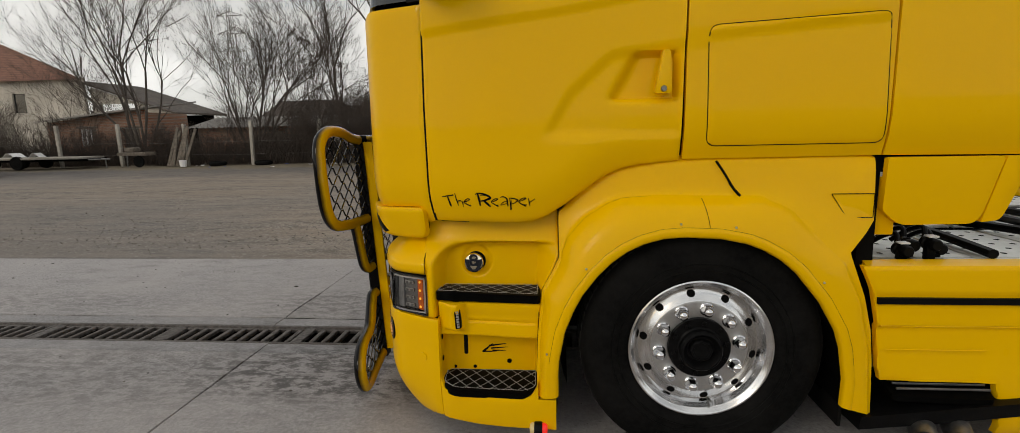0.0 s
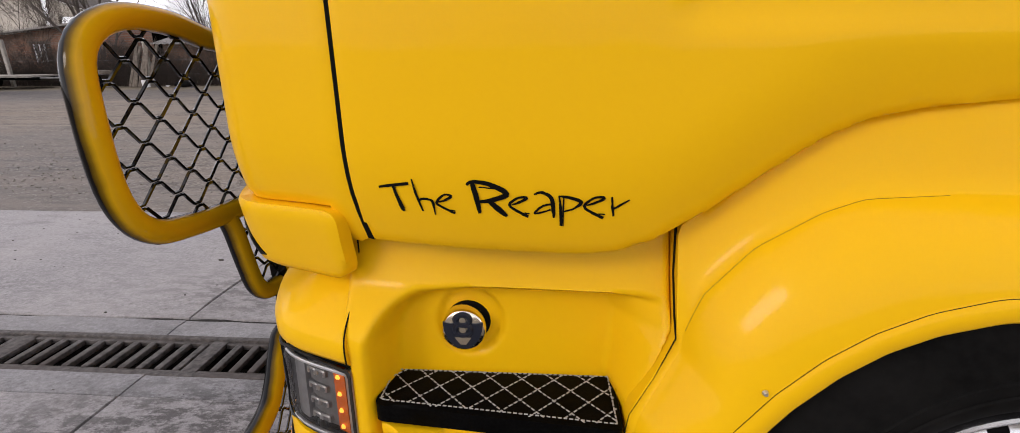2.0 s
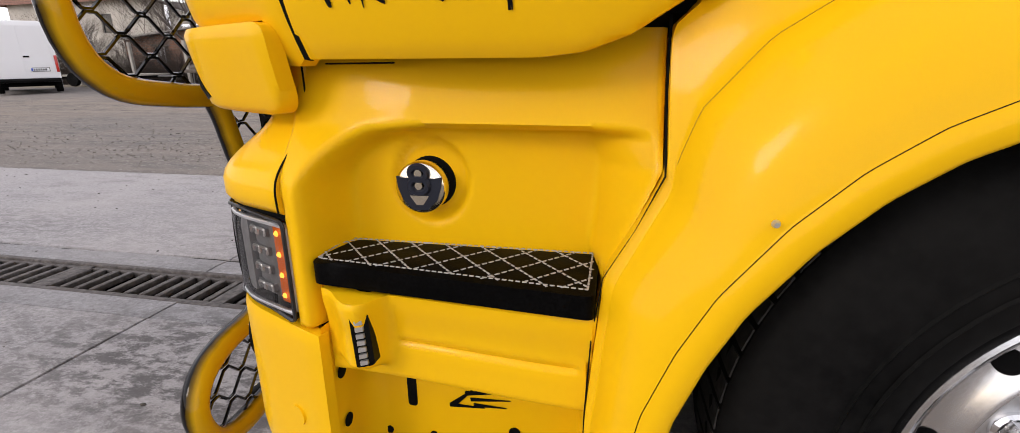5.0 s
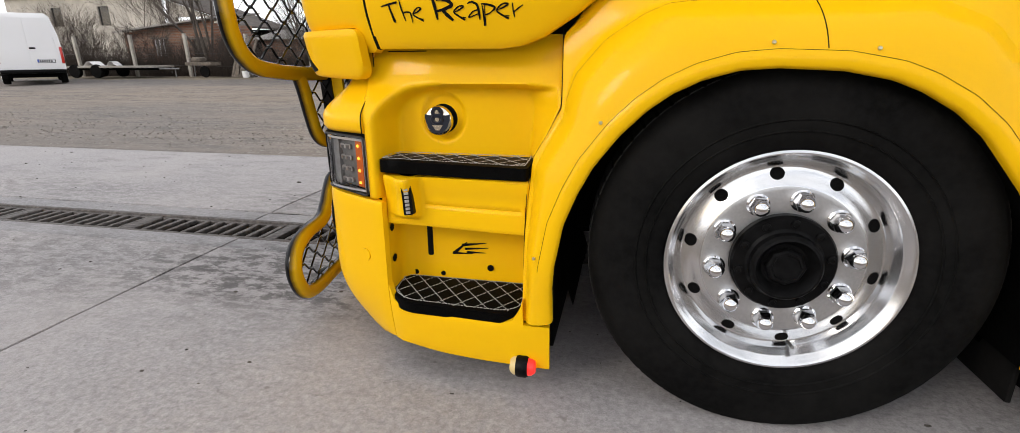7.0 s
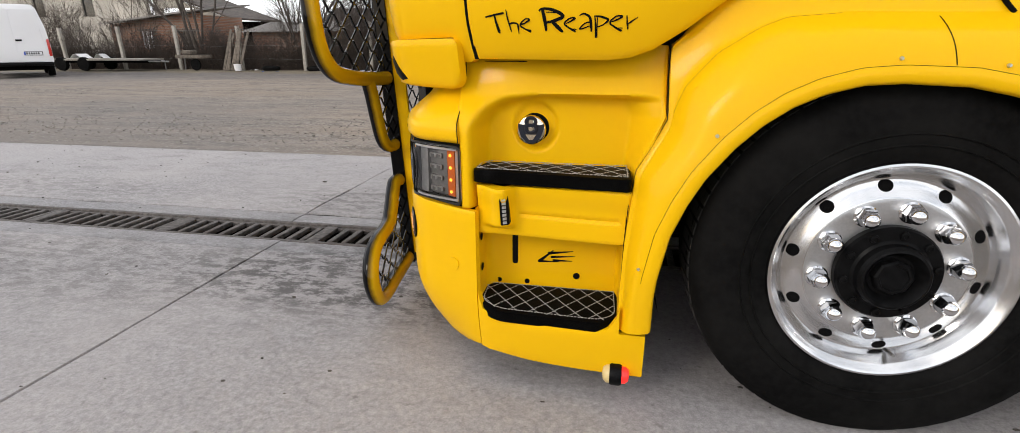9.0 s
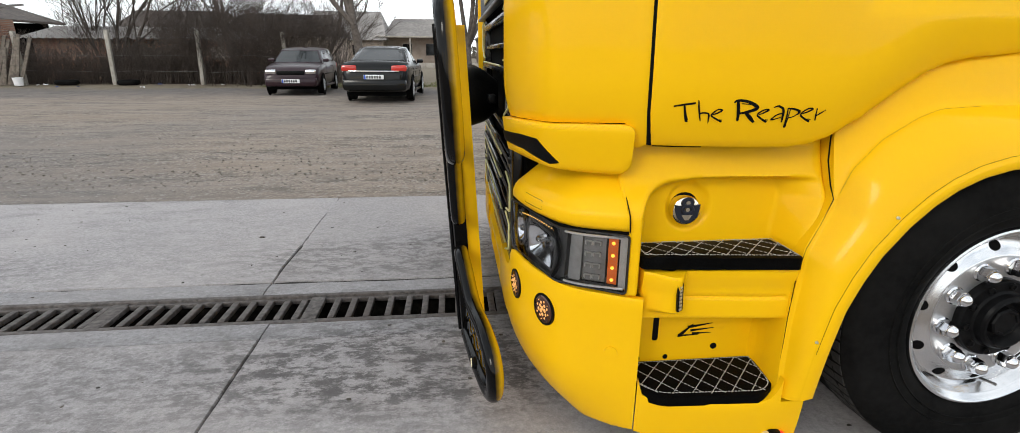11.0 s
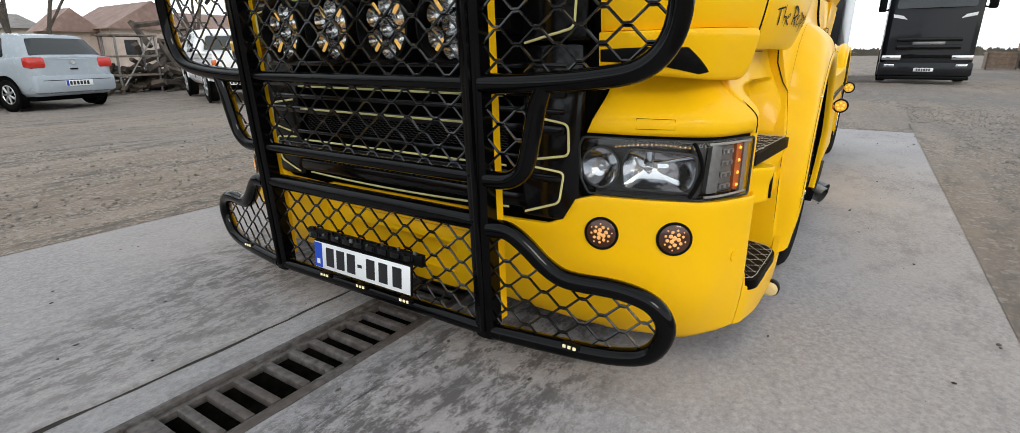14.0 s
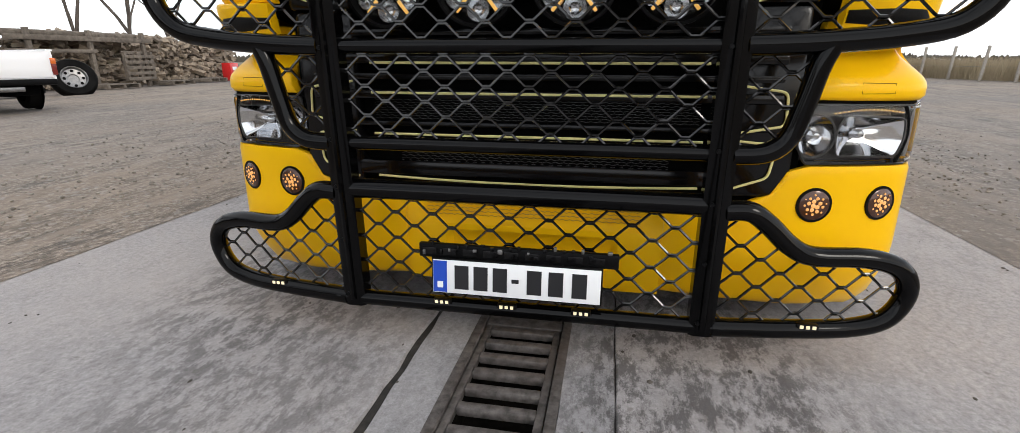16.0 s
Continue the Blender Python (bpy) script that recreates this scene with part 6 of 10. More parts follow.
# side boxes of the grille with outlined panels
for right in (False, True):
    bm = box((-1.462, 0.448, 0.50), (GX + 0.03, 0.66, 1.05), 0.02)
    bm2 = box((-1.470, 0.435, 1.05), (GX + 0.03, 0.66, 1.46), 0.02)
    for b_, nm in ((bm, "grille_cheek"), (bm2, "grille_cheek")):
        if right:
            bmesh.ops.transform(b_, matrix=Matrix.Translation((0, 2 * YC, 0)) @ Matrix.Diagonal((1, -1, 1, 1)), verts=b_.verts)
        tp(nm, b_, BLACK_GLOSS, "black outer panel of the grille")
    for pts in (((0.64, 0.835), (0.49, 0.815), (0.485, 0.72), (0.62, 0.695)), ((0.64, 0.675), (0.50, 0.665), (0.515, 0.565), (0.64, 0.520)),
                ((0.66, 1.215), (0.47, 1.185), (0.475, 1.09), (0.64, 1.05)), ((0.66, 1.42), (0.56, 1.44), (0.46, 1.42), (0.455, 1.30), (0.55, 1.255), (0.66, 1.245))):
        bm = bmesh.new()
        line = [my((-1.475 if p[1] > 1.03 else -1.467, p[0], p[1]), right) for p in pts]
        mid = rounded(line, [0] + [0.02] * (len(line) - 2) + [0])
        add_tube(bm, mid, 0.0040, seg=6)
        tp("pinstripe", bm, PINSTRIPE, "pale yellow outline")
# honeycomb backing behind the bars
DARK_MESH = speckled("dark_mesh_steel", (0.020, 0.020, 0.021), (0.05, 0.05, 0.052), 80, 0.4, 0.6, bump_s=0.05, dist=0.0005)
bm = bmesh.new()
for k in range(9):
    z = 0.715 + 0.0085 * k
    add_tube(bm, [(-1.446, y, z + 0.003 * ((i + k) % 2)) for i, y in enumerate(np.arange(0.72, 1.76, 0.014))], 0.0015, seg=4)
for k in range(5):
    z = 0.565 + 0.009 * k
    add_tube(bm, [(-1.452, y, z + 0.004 * ((i + k) % 2)) for i, y in enumerate(np.arange(0.80, 1.68, 0.014))], 0.0016, seg=4)
tagged(tp("grille_mesh", bm, DARK_MESH, "fine black honeycomb mesh"), kind="stuff")
# upper grille with lettering that cannot be read, hood panel and windscreen
tp("upper_grille", panel([(0.50, 1.455), (2 * YC - 0.50, 1.455), (2 * YC - 0.46, 1.62), (0.46, 1.62)], lambda y, z, d: (-1.492 + d, y, z), step=0.1, depth=0.04), BLACK_PLASTIC, "black upper grille panel")
for k in range(5):
    y = YC - 0.20 + 0.10 * k
    tp("letter_bar", box((-1.498, y - 0.036, 1.495), (-1.490, y + 0.036, 1.555), 0.004), GOLD, "gold block of lettering")
tp("chrome_strip", box((-1.500, 0.47, 1.445), (-1.47, 2 * YC - 0.47, 1.462), 0.005), STEEL, "bright strip under the upper grille")
tp("hood_panel", panel([(0.40, 1.63), (2 * YC - 0.40, 1.63), (2 * YC - 0.40, 1.93), (0.40, 1.93)], lambda y, z, d: (-1.522 + 0.03 * abs(y - YC) ** 2 + d, y, z), step=0.08, depth=0.04), YELLOW, "yellow front panel under the windscreen")
ws = lambda u, z, d: CAB.laid(lambda x, zz: -0.02 - 0.10 * (zz - 1.94))(u, z, d)
for right in (False, True):
    tp("windscreen_half", panel([(CAB.ux(-1.22), 1.955), (CAB.uy(YC), 1.955), (CAB.uy(YC), 2.78), (CAB.ux(-1.28), 2.78)], mirror(ws, right), step=0.08, depth=0.02, lip=0.0, drop=0.0), DARK_GLASS, "dark windscreen glass")
    tp("pillar", panel([(CAB.ux(-1.155), 1.945), (CAB.ux(-1.215), 1.945), (CAB.ux(-1.275), 2.80), (CAB.ux(-1.12), 2.80)], mirror(cab, right), step=0.08, depth=0.02), BLACK_PLASTIC, "black windscreen pillar")
bm = bmesh.new()
rows = []
for z, ins in ((2.80, 0.055), (3.05, 0.09), (3.28, 0.17), (3.40, 0.34), (3.44, 0.60)):
    ring = []
    for u in list(np.linspace(0.66, CAB.ux(-0.6), 6)) + list(np.linspace(CAB.ux(-0.7), CAB.uy(YC), 14)):
        x, y, nx, ny = CAB.at(u)
        ring.append((x - nx * ins * (1.6 if nx < -0.5 else 1), y - ny * ins, z))
    rows.append(ring + [(p[0], 2 * YC - p[1], p[2]) for p in ring[-2::-1]])
vs = add_loft(bm, rows)
bm.faces.new(vs[-1])
tp("roof", bm, YELLOW, "rounded yellow cab roof")
# mirror arm just above the door line
bm = bmesh.new()
add_tube(bm, [(-1.13, 0.02, 1.985), (-1.12, -0.14, 1.97), (-1.05, -0.20, 1.975)], 0.022, seg=10)
add_box(bm, (-1.16, -0.30, 2.0), (-1.02, -0.10, 2.45), 0.03)
tp("mirror", sym(bm), BLACK_PLASTIC, "black mirror arm and housing")

# bumper middle
def mid_bump(y, z, d):
    s = abs(y - YC) / 0.44
    x = -1.462 + 0.03 * smoothstep(0.36, 0.40, z) * (1 - smoothstep(0.85, 1.0, s)) + 0.022 * max(0, (0.28 - z) / 0.13) ** 2
    x += 0.028 * (1 - smoothstep(0.0, 0.02, abs(z - 0.285) - 0.035)) * (1 - smoothstep(0.60, 0.66, s))
    return (x + d, y, z)


mid = tp("bumper_middle", panel([(0.80, 0.150), (2 * YC - 0.80, 0.150), (2 * YC - 0.80, 0.483), (0.80, 0.483)], mid_bump, step=0.02, depth=0.04, lip=0.004, drop=0.003), YELLOW, "yellow middle bumper with mesh intake")
bm = bmesh.new()
for k in range(7):
    z = 0.392 + 0.0125 * k
    add_tube(bm, [(-1.443, y, z + 0.0035 * ((i + k) % 2)) for i, y in enumerate(np.arange(YC - 0.36, YC + 0.361, 0.012))], 0.0016, seg=4)
tagged(tp("intake_mesh", bm, node_mat("dark_yellow_mesh", (0.42, 0.24, 0.004), 0.5)[0], "yellow perforated intake mesh", mid), kind="stuff")
bm = bmesh.new()
add_box(bm, (-1.30, 0.5, 0.14), (-1.1, 2 * YC - 0.5, 0.30), 0.02)
for y in (0.80, 1.66):
    add_box(bm, (-1.35, y - 0.05, 0.28), (4.3, y + 0.05, 0.55), 0.01)
add_box(bm, (-0.7, 0.55, 0.35), (0.6, 2 * YC - 0.55, 0.95), 0.05)
tp("chassis", bm, BLACK_MATT, "dark chassis rails and engine underside")

# ---------------------------------------------------------------- truck: bull bar
def bx(z):
    return -1.625 - 0.068 * (z - 0.13) / 1.23


def bar_pt(y, z, back=0.0):
    """A place on the bull bar's face; the lower wings bend back towards the corners."""
    w = max(0.0, abs(y - YC) - 0.62) * (0.17 if z < 0.6 else 0.03)
    return Vector((bx(z) + w + back, y, z))


bull = tp("bull_bar", add_tube(bmesh.new(), [bar_pt(y, 0.128) for y in np.linspace(0.62, 2 * YC - 0.62, 9)], 0.026, seg=12), TUBE, "tubular bull bar, black in front and yellow behind, with steel mesh")
PY = 0.682
for y in (PY, 2 * YC - PY):
    s = 1 if y < YC else -1
    bm = bmesh.new()
    rows = []
    for z in np.linspace(0.105, 1.385, 14):
        x = bx(z)
        rows.append([(x - 0.018, y - 0.036, z), (x - 0.026, y - 0.020, z), (x - 0.026, y + 0.020, z), (x - 0.018, y + 0.036, z), (x + 0.030, y + 0.036, z), (x + 0.030, y - 0.036, z)])
    v = add_loft(bm, rows, True)
    bm.faces.new(v[0][::-1])
    bm.faces.new(v[-1])
    bmesh.ops.bevel(bm, geom=[e for e in bm.edges if e.is_boundary], offset=0.004, segments=1, affect="EDGES")
    tp("post", bm, BLACK_TUBE, "upright post of the bull bar", bull)
    bm = bmesh.new()
    add_box(bm, (0, 0, 0), (1, 1, 1))
    for q in bm.verts:
        z = 0.15 + q.co.z * 1.20
        q.co = Vector((bx(z) + (0.028 if q.co.x < 0.5 else 0.078), y - 0.020 * s - 0.007 + q.co.y * 0.014, z))
    tp("post_plate", bm, YELLOW, "yellow mounting plate behind the post", bull)
    bm = bmesh.new()
    add_tube(bm, [bar_pt(y, 1.355, -0.028), bar_pt(y, 0.90, -0.030), bar_pt(y, 0.13, -0.028)], 0.010, seg=8)
    tp("post_rib", bm, BLACK_TUBE, "", bull)
    for z in (0.15, 0.34, 0.515, 0.66, 0.92, 1.34):
        bm = bmesh.new()
        add_cyl(bm, (bx(z) - 0.024, y + 0.014, z), (bx(z) - 0.034, y + 0.014, z), 0.007, 0.006, 8)
        tp("bolt", bm, BLACK_PLASTIC, "", bull)
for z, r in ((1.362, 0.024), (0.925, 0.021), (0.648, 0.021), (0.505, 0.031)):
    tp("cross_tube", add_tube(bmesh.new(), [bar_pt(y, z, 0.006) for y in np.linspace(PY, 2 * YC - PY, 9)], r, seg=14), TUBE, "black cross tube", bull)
ear = [(0.655, 1.362), (0.55, 1.372), (0.40, 1.405), (0.24, 1.405), (0.14, 1.345), (0.118, 1.22), (0.125, 1.06), (0.19, 0.975), (0.32, 0.945), (0.50, 0.930), (0.655, 0.925)]
cheek = [(0.455, 0.935), (0.478, 0.88), (0.500, 0.78), (0.525, 0.695), (0.575, 0.655), (0.655, 0.648)]
wing = [(0.655, 0.492), (0.590, 0.492), (0.535, 0.455), (0.47, 0.395), (0.40, 0.362), (0.25, 0.356), (0.155, 0.325), (0.118, 0.255), (0.155, 0.170), (0.25, 0.135), (0.42, 0.128), (0.655, 0.128)]
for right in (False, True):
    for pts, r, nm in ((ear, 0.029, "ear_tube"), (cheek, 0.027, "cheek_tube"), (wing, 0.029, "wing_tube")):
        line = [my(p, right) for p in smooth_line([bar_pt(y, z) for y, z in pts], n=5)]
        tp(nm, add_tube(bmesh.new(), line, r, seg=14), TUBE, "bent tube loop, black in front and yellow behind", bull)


def in_poly(poly, x, y):
    c = False
    for i in range(len(poly)):
        (xa, ya), (xb, yb) = poly[i - 1], poly[i]
        if (ya > y) != (yb > y) and x < (xb - xa) * (y - ya) / (yb - ya) + xa:
            c = not c
    return c


MESH_PAINT = paint("black_mesh_paint", (0.003, 0.003, 0.003), (0.01, 0.009, 0.008), 0.12, 0.50, 0.40)


def wire_mesh(poly, name, z_first, right=False, phase=0.0, P=0.120, H=0.0425):
    bm_ = bmesh.new()
    zs, ys_ = [p[1] for p in poly], [p[0] for p in poly]
    k = -1
    while z_first + (k - 1) * H < max(zs):
        zc = z_first + k * H
        run = []
        y = min(ys_) - P
        pts = []
        i = 0
        y0_ = math.floor((min(ys_) - P) / P) * P + phase
        while y0_ + i * P / 2 < max(ys_) + P:
            yc_ = y0_ + i * P / 2
            sgn = 1 if (i + k) % 2 else -1
            zz = zc + sgn * (H / 2 - 0.0034)
            pts += [(yc_ - 0.011, zz, sgn), (yc_ + 0.011, zz, sgn)]
            i += 1
        fine = []
        for (ya, za, sa), (yb, zb, sb) in zip(pts, pts[1:]):
            for j in range(3):
                f = j / 3
                f = f + 0.35 * f * (1 - f) * (2 * f - 1) if sa != sb else f
                fine.append((ya + (yb - ya) * f, za + (zb - za) * f, sa + (sb - sa) * f))
        for y, z, sg in fine + [(1e3, 1e3, 0)]:
            if in_poly(poly, y, z):
                run.append(my(bar_pt(y, z, 0.004 + 0.0025 * sg), right))
            else:
                if len(run) > 1:
                    add_tube(bm_, run, 0.0040, seg=5)
                run = []
        k += 1
    return tp(name, bm_, MESH_PAINT, "black expanded steel mesh", bull, angle=60)


wire_mesh([(PY, 0.13), (2 * YC - PY, 0.13), (2 * YC - PY, 0.49), (PY, 0.49)], "mesh_panel", 0.1565)
wire_mesh([(PY, 0.65), (2 * YC - PY, 0.65), (2 * YC - PY, 1.355), (PY, 1.355)], "mesh_panel", 0.6665)
ear_poly = [(p.x, p.y) for p in smooth_line([(a, b, 0) for a, b in ear], n=4)]
wing_poly = [(p.x, p.y) for p in smooth_line([(a, b, 0) for a, b in wing], n=4)]
cheek_poly = [(p.x, p.y) for p in smooth_line([(a, b, 0) for a, b in cheek], n=4)] + [(0.655, 0.93)]
for right in (False, True):
    wire_mesh(ear_poly, "mesh_panel", 0.9215, right)
    wire_mesh(cheek_poly, "mesh_panel", 0.6665, right)
    wire_mesh(wing_poly, "mesh_panel", 0.1565, right)
bull.location = (0, 0.005, 0.015)
# small lit lamps along the lower tube
for y in (1.475, 1.265, 1.035, 0.385, 2 * YC - 0.385):
    p = bar_pt(y, 0.128)
    bm = box((p.x - 0.030, y - 0.030, 0.139), (p.x - 0.008, y + 0.030, 0.156), 0.004)
    tp("strip_lamp", bm, BLACK_PLASTIC, "small lit lamp on the lower tube", bull)
    for k in (-1, 0, 1):
        tp("led", box((p.x - 0.033, y + k * 0.017 - 0.005, 0.143), (p.x - 0.029, y + k * 0.017 + 0.005, 0.153), 0.001), WARM_DIM, "lit diode", bull)
# small pressed bits and bolts of the plate holder
rh = random.Random(6)
for k in range(22):
    y, z = YC - 0.28 + 0.027 * k, 0.310 + rh.uniform(0, 0.045)
    tp("clip", box((-1.668, y, z), (-1.658, y + rh.uniform(0.006, 0.016), z + rh.uniform(0.006, 0.016)), 0.002), STEEL if k % 3 == 0 else BLACK_GLOSS, "", bull)
# number plate on its holder
plate_m = Matrix.Translation((-1.668, 1.236, 0.245)) @ Euler((0, radians(4), 0)).to_matrix().to_4x4()


def plate_piece(name, lo, hi, mat, label, bev=0.0, up=None):
    b_ = box(lo, hi, bev, plate_m)
    return tp(name, b_, mat, label, up or bull)


plate = plate_piece("number_plate", (-0.004, -0.262, -0.058), (0.006, 0.262, 0.058), BLACK_PLASTIC, "white number plate with a blue band and dark character bars", 0.003)
plate_piece("plate_face", (-0.0065, -0.257, -0.053), (-0.0038, 0.257, 0.053), WHITE_PLATE, "reflective white plate face", 0.001, bull)
plate_piece("plate_band", (-0.0080, 0.212, -0.050), (-0.0062, 0.255, 0.050), BLUE_BAND, "blue country band", 0.0, bull)
plate_piece("band_mark", (-0.0092, 0.224, -0.036), (-0.0078, 0.242, -0.016), WHITE_PLATE, "", 0.0, bull)
for k, (a, w, h) in enumerate(((0.165, 0.044, 0.076), (0.105, 0.044, 0.076), (0.045, 0.044, 0.076), (-0.002, 0.022, 0.012), (-0.060, 0.044, 0.076), (-0.125, 0.044, 0.076), (-0.195, 0.044, 0.076))):
    plate_piece("character_bar", (-0.0080, a - w / 2, -h / 2), (-0.0062, a + w / 2, h / 2), INK, "", 0.0, bull)
tp("plate_holder", box((-1.660, YC - 0.30, 0.300), (-1.640, YC + 0.31, 0.345), 0.004), BLACK_PLASTIC, "black plate holder rail", bull)
for k in range(9):
    y = YC - 0.26 + 0.064 * k
    tp("holder_bar", box((-1.664, y, 0.312), (-1.659, y + 0.045, 0.334), 0.001), BLACK_GLOSS, "", bull)
DIM_AMBER = glow("faint_amber_led", (0.62, 0.33, 0.08), 0.55, (1.0, 0.55, 0.12))
# four round driving lamps behind the mesh
for yy in (-0.40, -0.135, 0.135, 0.40):
    c = (-1.585, YC + yy, 1.105)
    bm = add_lathe(bmesh.new(), [(0, 0.10), (0.06, 0.10), (0.10, 0.05), (0.116, 0.0), (0.116, -0.034), (0.108, -0.036), (0.106, 0.0)], c, "x", 40)
    dl = tp("driving_lamp", bm, BLACK_PLASTIC, "round black driving lamp with seven reflectors and lit amber markers")
    for k in range(7):
        a = k * math.pi / 3 + 0.5
        rr = 0.0 if k == 6 else 0.068
        cc = (c[0] - 0.002, c[1] + rr * math.cos(a), c[2] + rr * math.sin(a))
        bm = add_lathe(bmesh.new(), [(0.032, -0.004), (0.029, 0.0), (0.022, 0.014), (0.010, 0.020), (0, 0.021)], cc, "x", 20)
        tp("reflector", bm, SMOKED_REFLECTOR, "small round reflector", dl)
    for a in (0.9, 2.25, 4.05, 5.4):
        m = Matrix.Translation((c[0] - 0.004, c[1] + 0.074 * math.cos(a), c[2] + 0.074 * math.sin(a))) @ Matrix.Rotation(a, 4, "X")
        tp("marker_led", box((-0.004, -0.022, -0.0048), (0.004, 0.022, 0.0048), 0.002, m), DIM_AMBER, "lit amber marker", dl)
    bm = add_lathe(bmesh.new(), [(0.106, 0.0), (0.07, -0.010), (0, -0.014)], (c[0] - 0.006, c[1], c[2]), "x", 32)
    tp("lens", bm, CLEAR, "clear lens", dl).visible_shadow = False
tp("lamp_rail", box((-1.53, YC - 0.56, 1.09), (-1.50, YC + 0.56, 1.12), 0.005), BLACK_PLASTIC, "black lamp rail")

# ---------------------------------------------------------------- truck: behind the cab
bm = bmesh.new()
add_box(bm, (0.72, 0.14, 0.800), (3.05, 2 * YC - 0.14, 0.815))
tp("deck_base", bm, BLACK_MATT, "dark deck base")
k = 0
for x0 in (0.78, 1.20, 1.62, 2.04, 2.46):
    for y0 in (0.18, 0.93, 1.68):
        bmp = box((x0, y0, 0.818), (x0 + 0.40, y0 + 0.60, 0.838), 0.004)
        pl = tp("deck_plate", bmp, ALU_PLATE, "bright aluminium tread plate with holes")
        hb = bmesh.new()
        for i in range(4):
            for j in range(6):
                add_lathe(hb, [(0, 0.0395), (0.011, 0.0395), (0.013, 0.0385)], (x0 + 0.06 + 0.093 * i, y0 + 0.06 + 0.095 * j, 0.80), "z", 10)
        tagged(tp("plate_hole", hb, GAP, "", pl), kind="stuff")
# a cluster of black couplings with short looped hoses and white tags beside the cab
rr = random.Random(11)
for k in range(4):
    x, y, z = 0.86 + 0.055 * k, 0.12 + 0.05 * (k % 2), 0.880 + 0.014 * (k % 3)
    bm = bmesh.new()
    add_lathe(bm, [(0, -0.045), (0.020, -0.045), (0.026, -0.036), (0.026, -0.012), (0.020, -0.008), (0.020, 0.012), (0.028, 0.016), (0.028, 0.034), (0.014, 0.046), (0, 0.046)], (x, y, z), "y", 16)
    add_box(bm, (x - 0.018, y - 0.01, 0.838), (x + 0.018, y + 0.02, z), 0.004)
    cp = tp("coupling", bm, BLACK_PLASTIC, "black air coupling")
    bm = bmesh.new()
    add_tube(bm, smooth_line([(x, y + 0.04, z), (x + 0.03, y + 0.10, z + 0.05), (x + 0.01, y + 0.16, z + 0.03), (x - 0.03, y + 0.22, z - 0.03)]), 0.011, seg=8)
    tp("hose", bm, BLACK_PLASTIC, "", cp)
    if k % 2 == 0:
        bm = box((x - 0.020, y - 0.020, z + 0.028), (x + 0.020, y + 0.020, z + 0.036), 0.003, None)
        tp("tag", bm, WHITE_PLATE, "white tag", cp)
for x0, x1, zz in ((1.22, 1.30, 0.862), (1.66, 1.60, 0.866), (1.78, 1.90, 0.872), (2.22, 2.18, 0.866)):
    bm = bmesh.new()
    add_tube(bm, smooth_line([(x0, 0.12, zz), (x0 + 0.03, 0.5, zz + 0.01), (x1, 1.0, zz - 0.005), (x1 - 0.03, 1.6, zz)]), 0.022, seg=8)
    tp("air_hose", bm, BLACK_PLASTIC, "black hose lying across the deck")
bm = box((1.03, -0.035, 0.812), (2.95, 0.14, 0.842), 0.003)
hp_ = tp("holed_plate", bm, ALU_PLATE, "bright edge plate with a row of holes")
bm = bmesh.new()
for k in range(34):
    add_lathe(bm, [(0, -0.0375), (0.008, -0.0375), (0.010, -0.034)], (1.06 + 0.055 * k, 0.0, 0.828), "y", 10)
tagged(tp("plate_hole", bm, GAP, "", hp_), kind="stuff")
for k in range(2):
    bm = box((2.30, 0.30 + 0.5 * k, 0.86), (2.42, 0.46 + 0.5 * k, 0.98), 0.012)
    tp("deck_box", bm, STEEL, "")
bm = bmesh.new()
add_box(bm, (2.6, 0.85, 0.86), (4.2, 1.61, 0.98), 0.03)
tp("fifth_wheel", bm, STEEL, "greasy fifth-wheel plate")
# exhaust and rear step below the skirt
bm = panel([(p.x, p.y) for p in rounded([(0.77, -0.060), (1.15, -0.075), (1.19, 0.08), (0.77, 0.12)], 0.02)], lambda x, y, d: (x, y, 0.345 - 0.25 * max(0, 0.05 - y) - d), step=0.1, depth=0.025)
tp("rear_step", bm, LEATHER, "black ribbed step behind the front wheel")
bm = bmesh.new()
for k in range(5):
    add_box(bm, (0.79, -0.045 + 0.030 * k, 0.330 + 0.0075 * k), (1.15, -0.037 + 0.030 * k, 0.340 + 0.0075 * k), 0.002)
tp("step_ribs", bm, STEEL, "worn steel ribs of the step")
bm = bmesh.new()
add_loft(bm, [[(0.64, y, z) for y, z in ((-0.075, 0.165), (-0.085, 0.225), (0.30, 0.235), (0.30, 0.150))], [(0.92, y, z) for y, z in ((-0.080, 0.200), (-0.090, 0.265), (0.30, 0.275), (0.30, 0.190))],
              [(1.27, y, z) for y, z in ((-0.075, 0.245), (-0.085, 0.305), (0.30, 0.310), (0.30, 0.235))]], True)
bmesh.ops.contextual_create(bm, geom=[e for e in bm.edges if e.is_boundary and e.verts[0].co.x < 0.65 and e.verts[1].co.x < 0.65])
bmesh.ops.contextual_create(bm, geom=[e for e in bm.edges if e.is_boundary and e.verts[0].co.x > 1.26 and e.verts[1].co.x > 1.26])
tp("step_bracket", bm, BLACK_PLASTIC, "black sloping bracket over the tailpipes", angle=20)
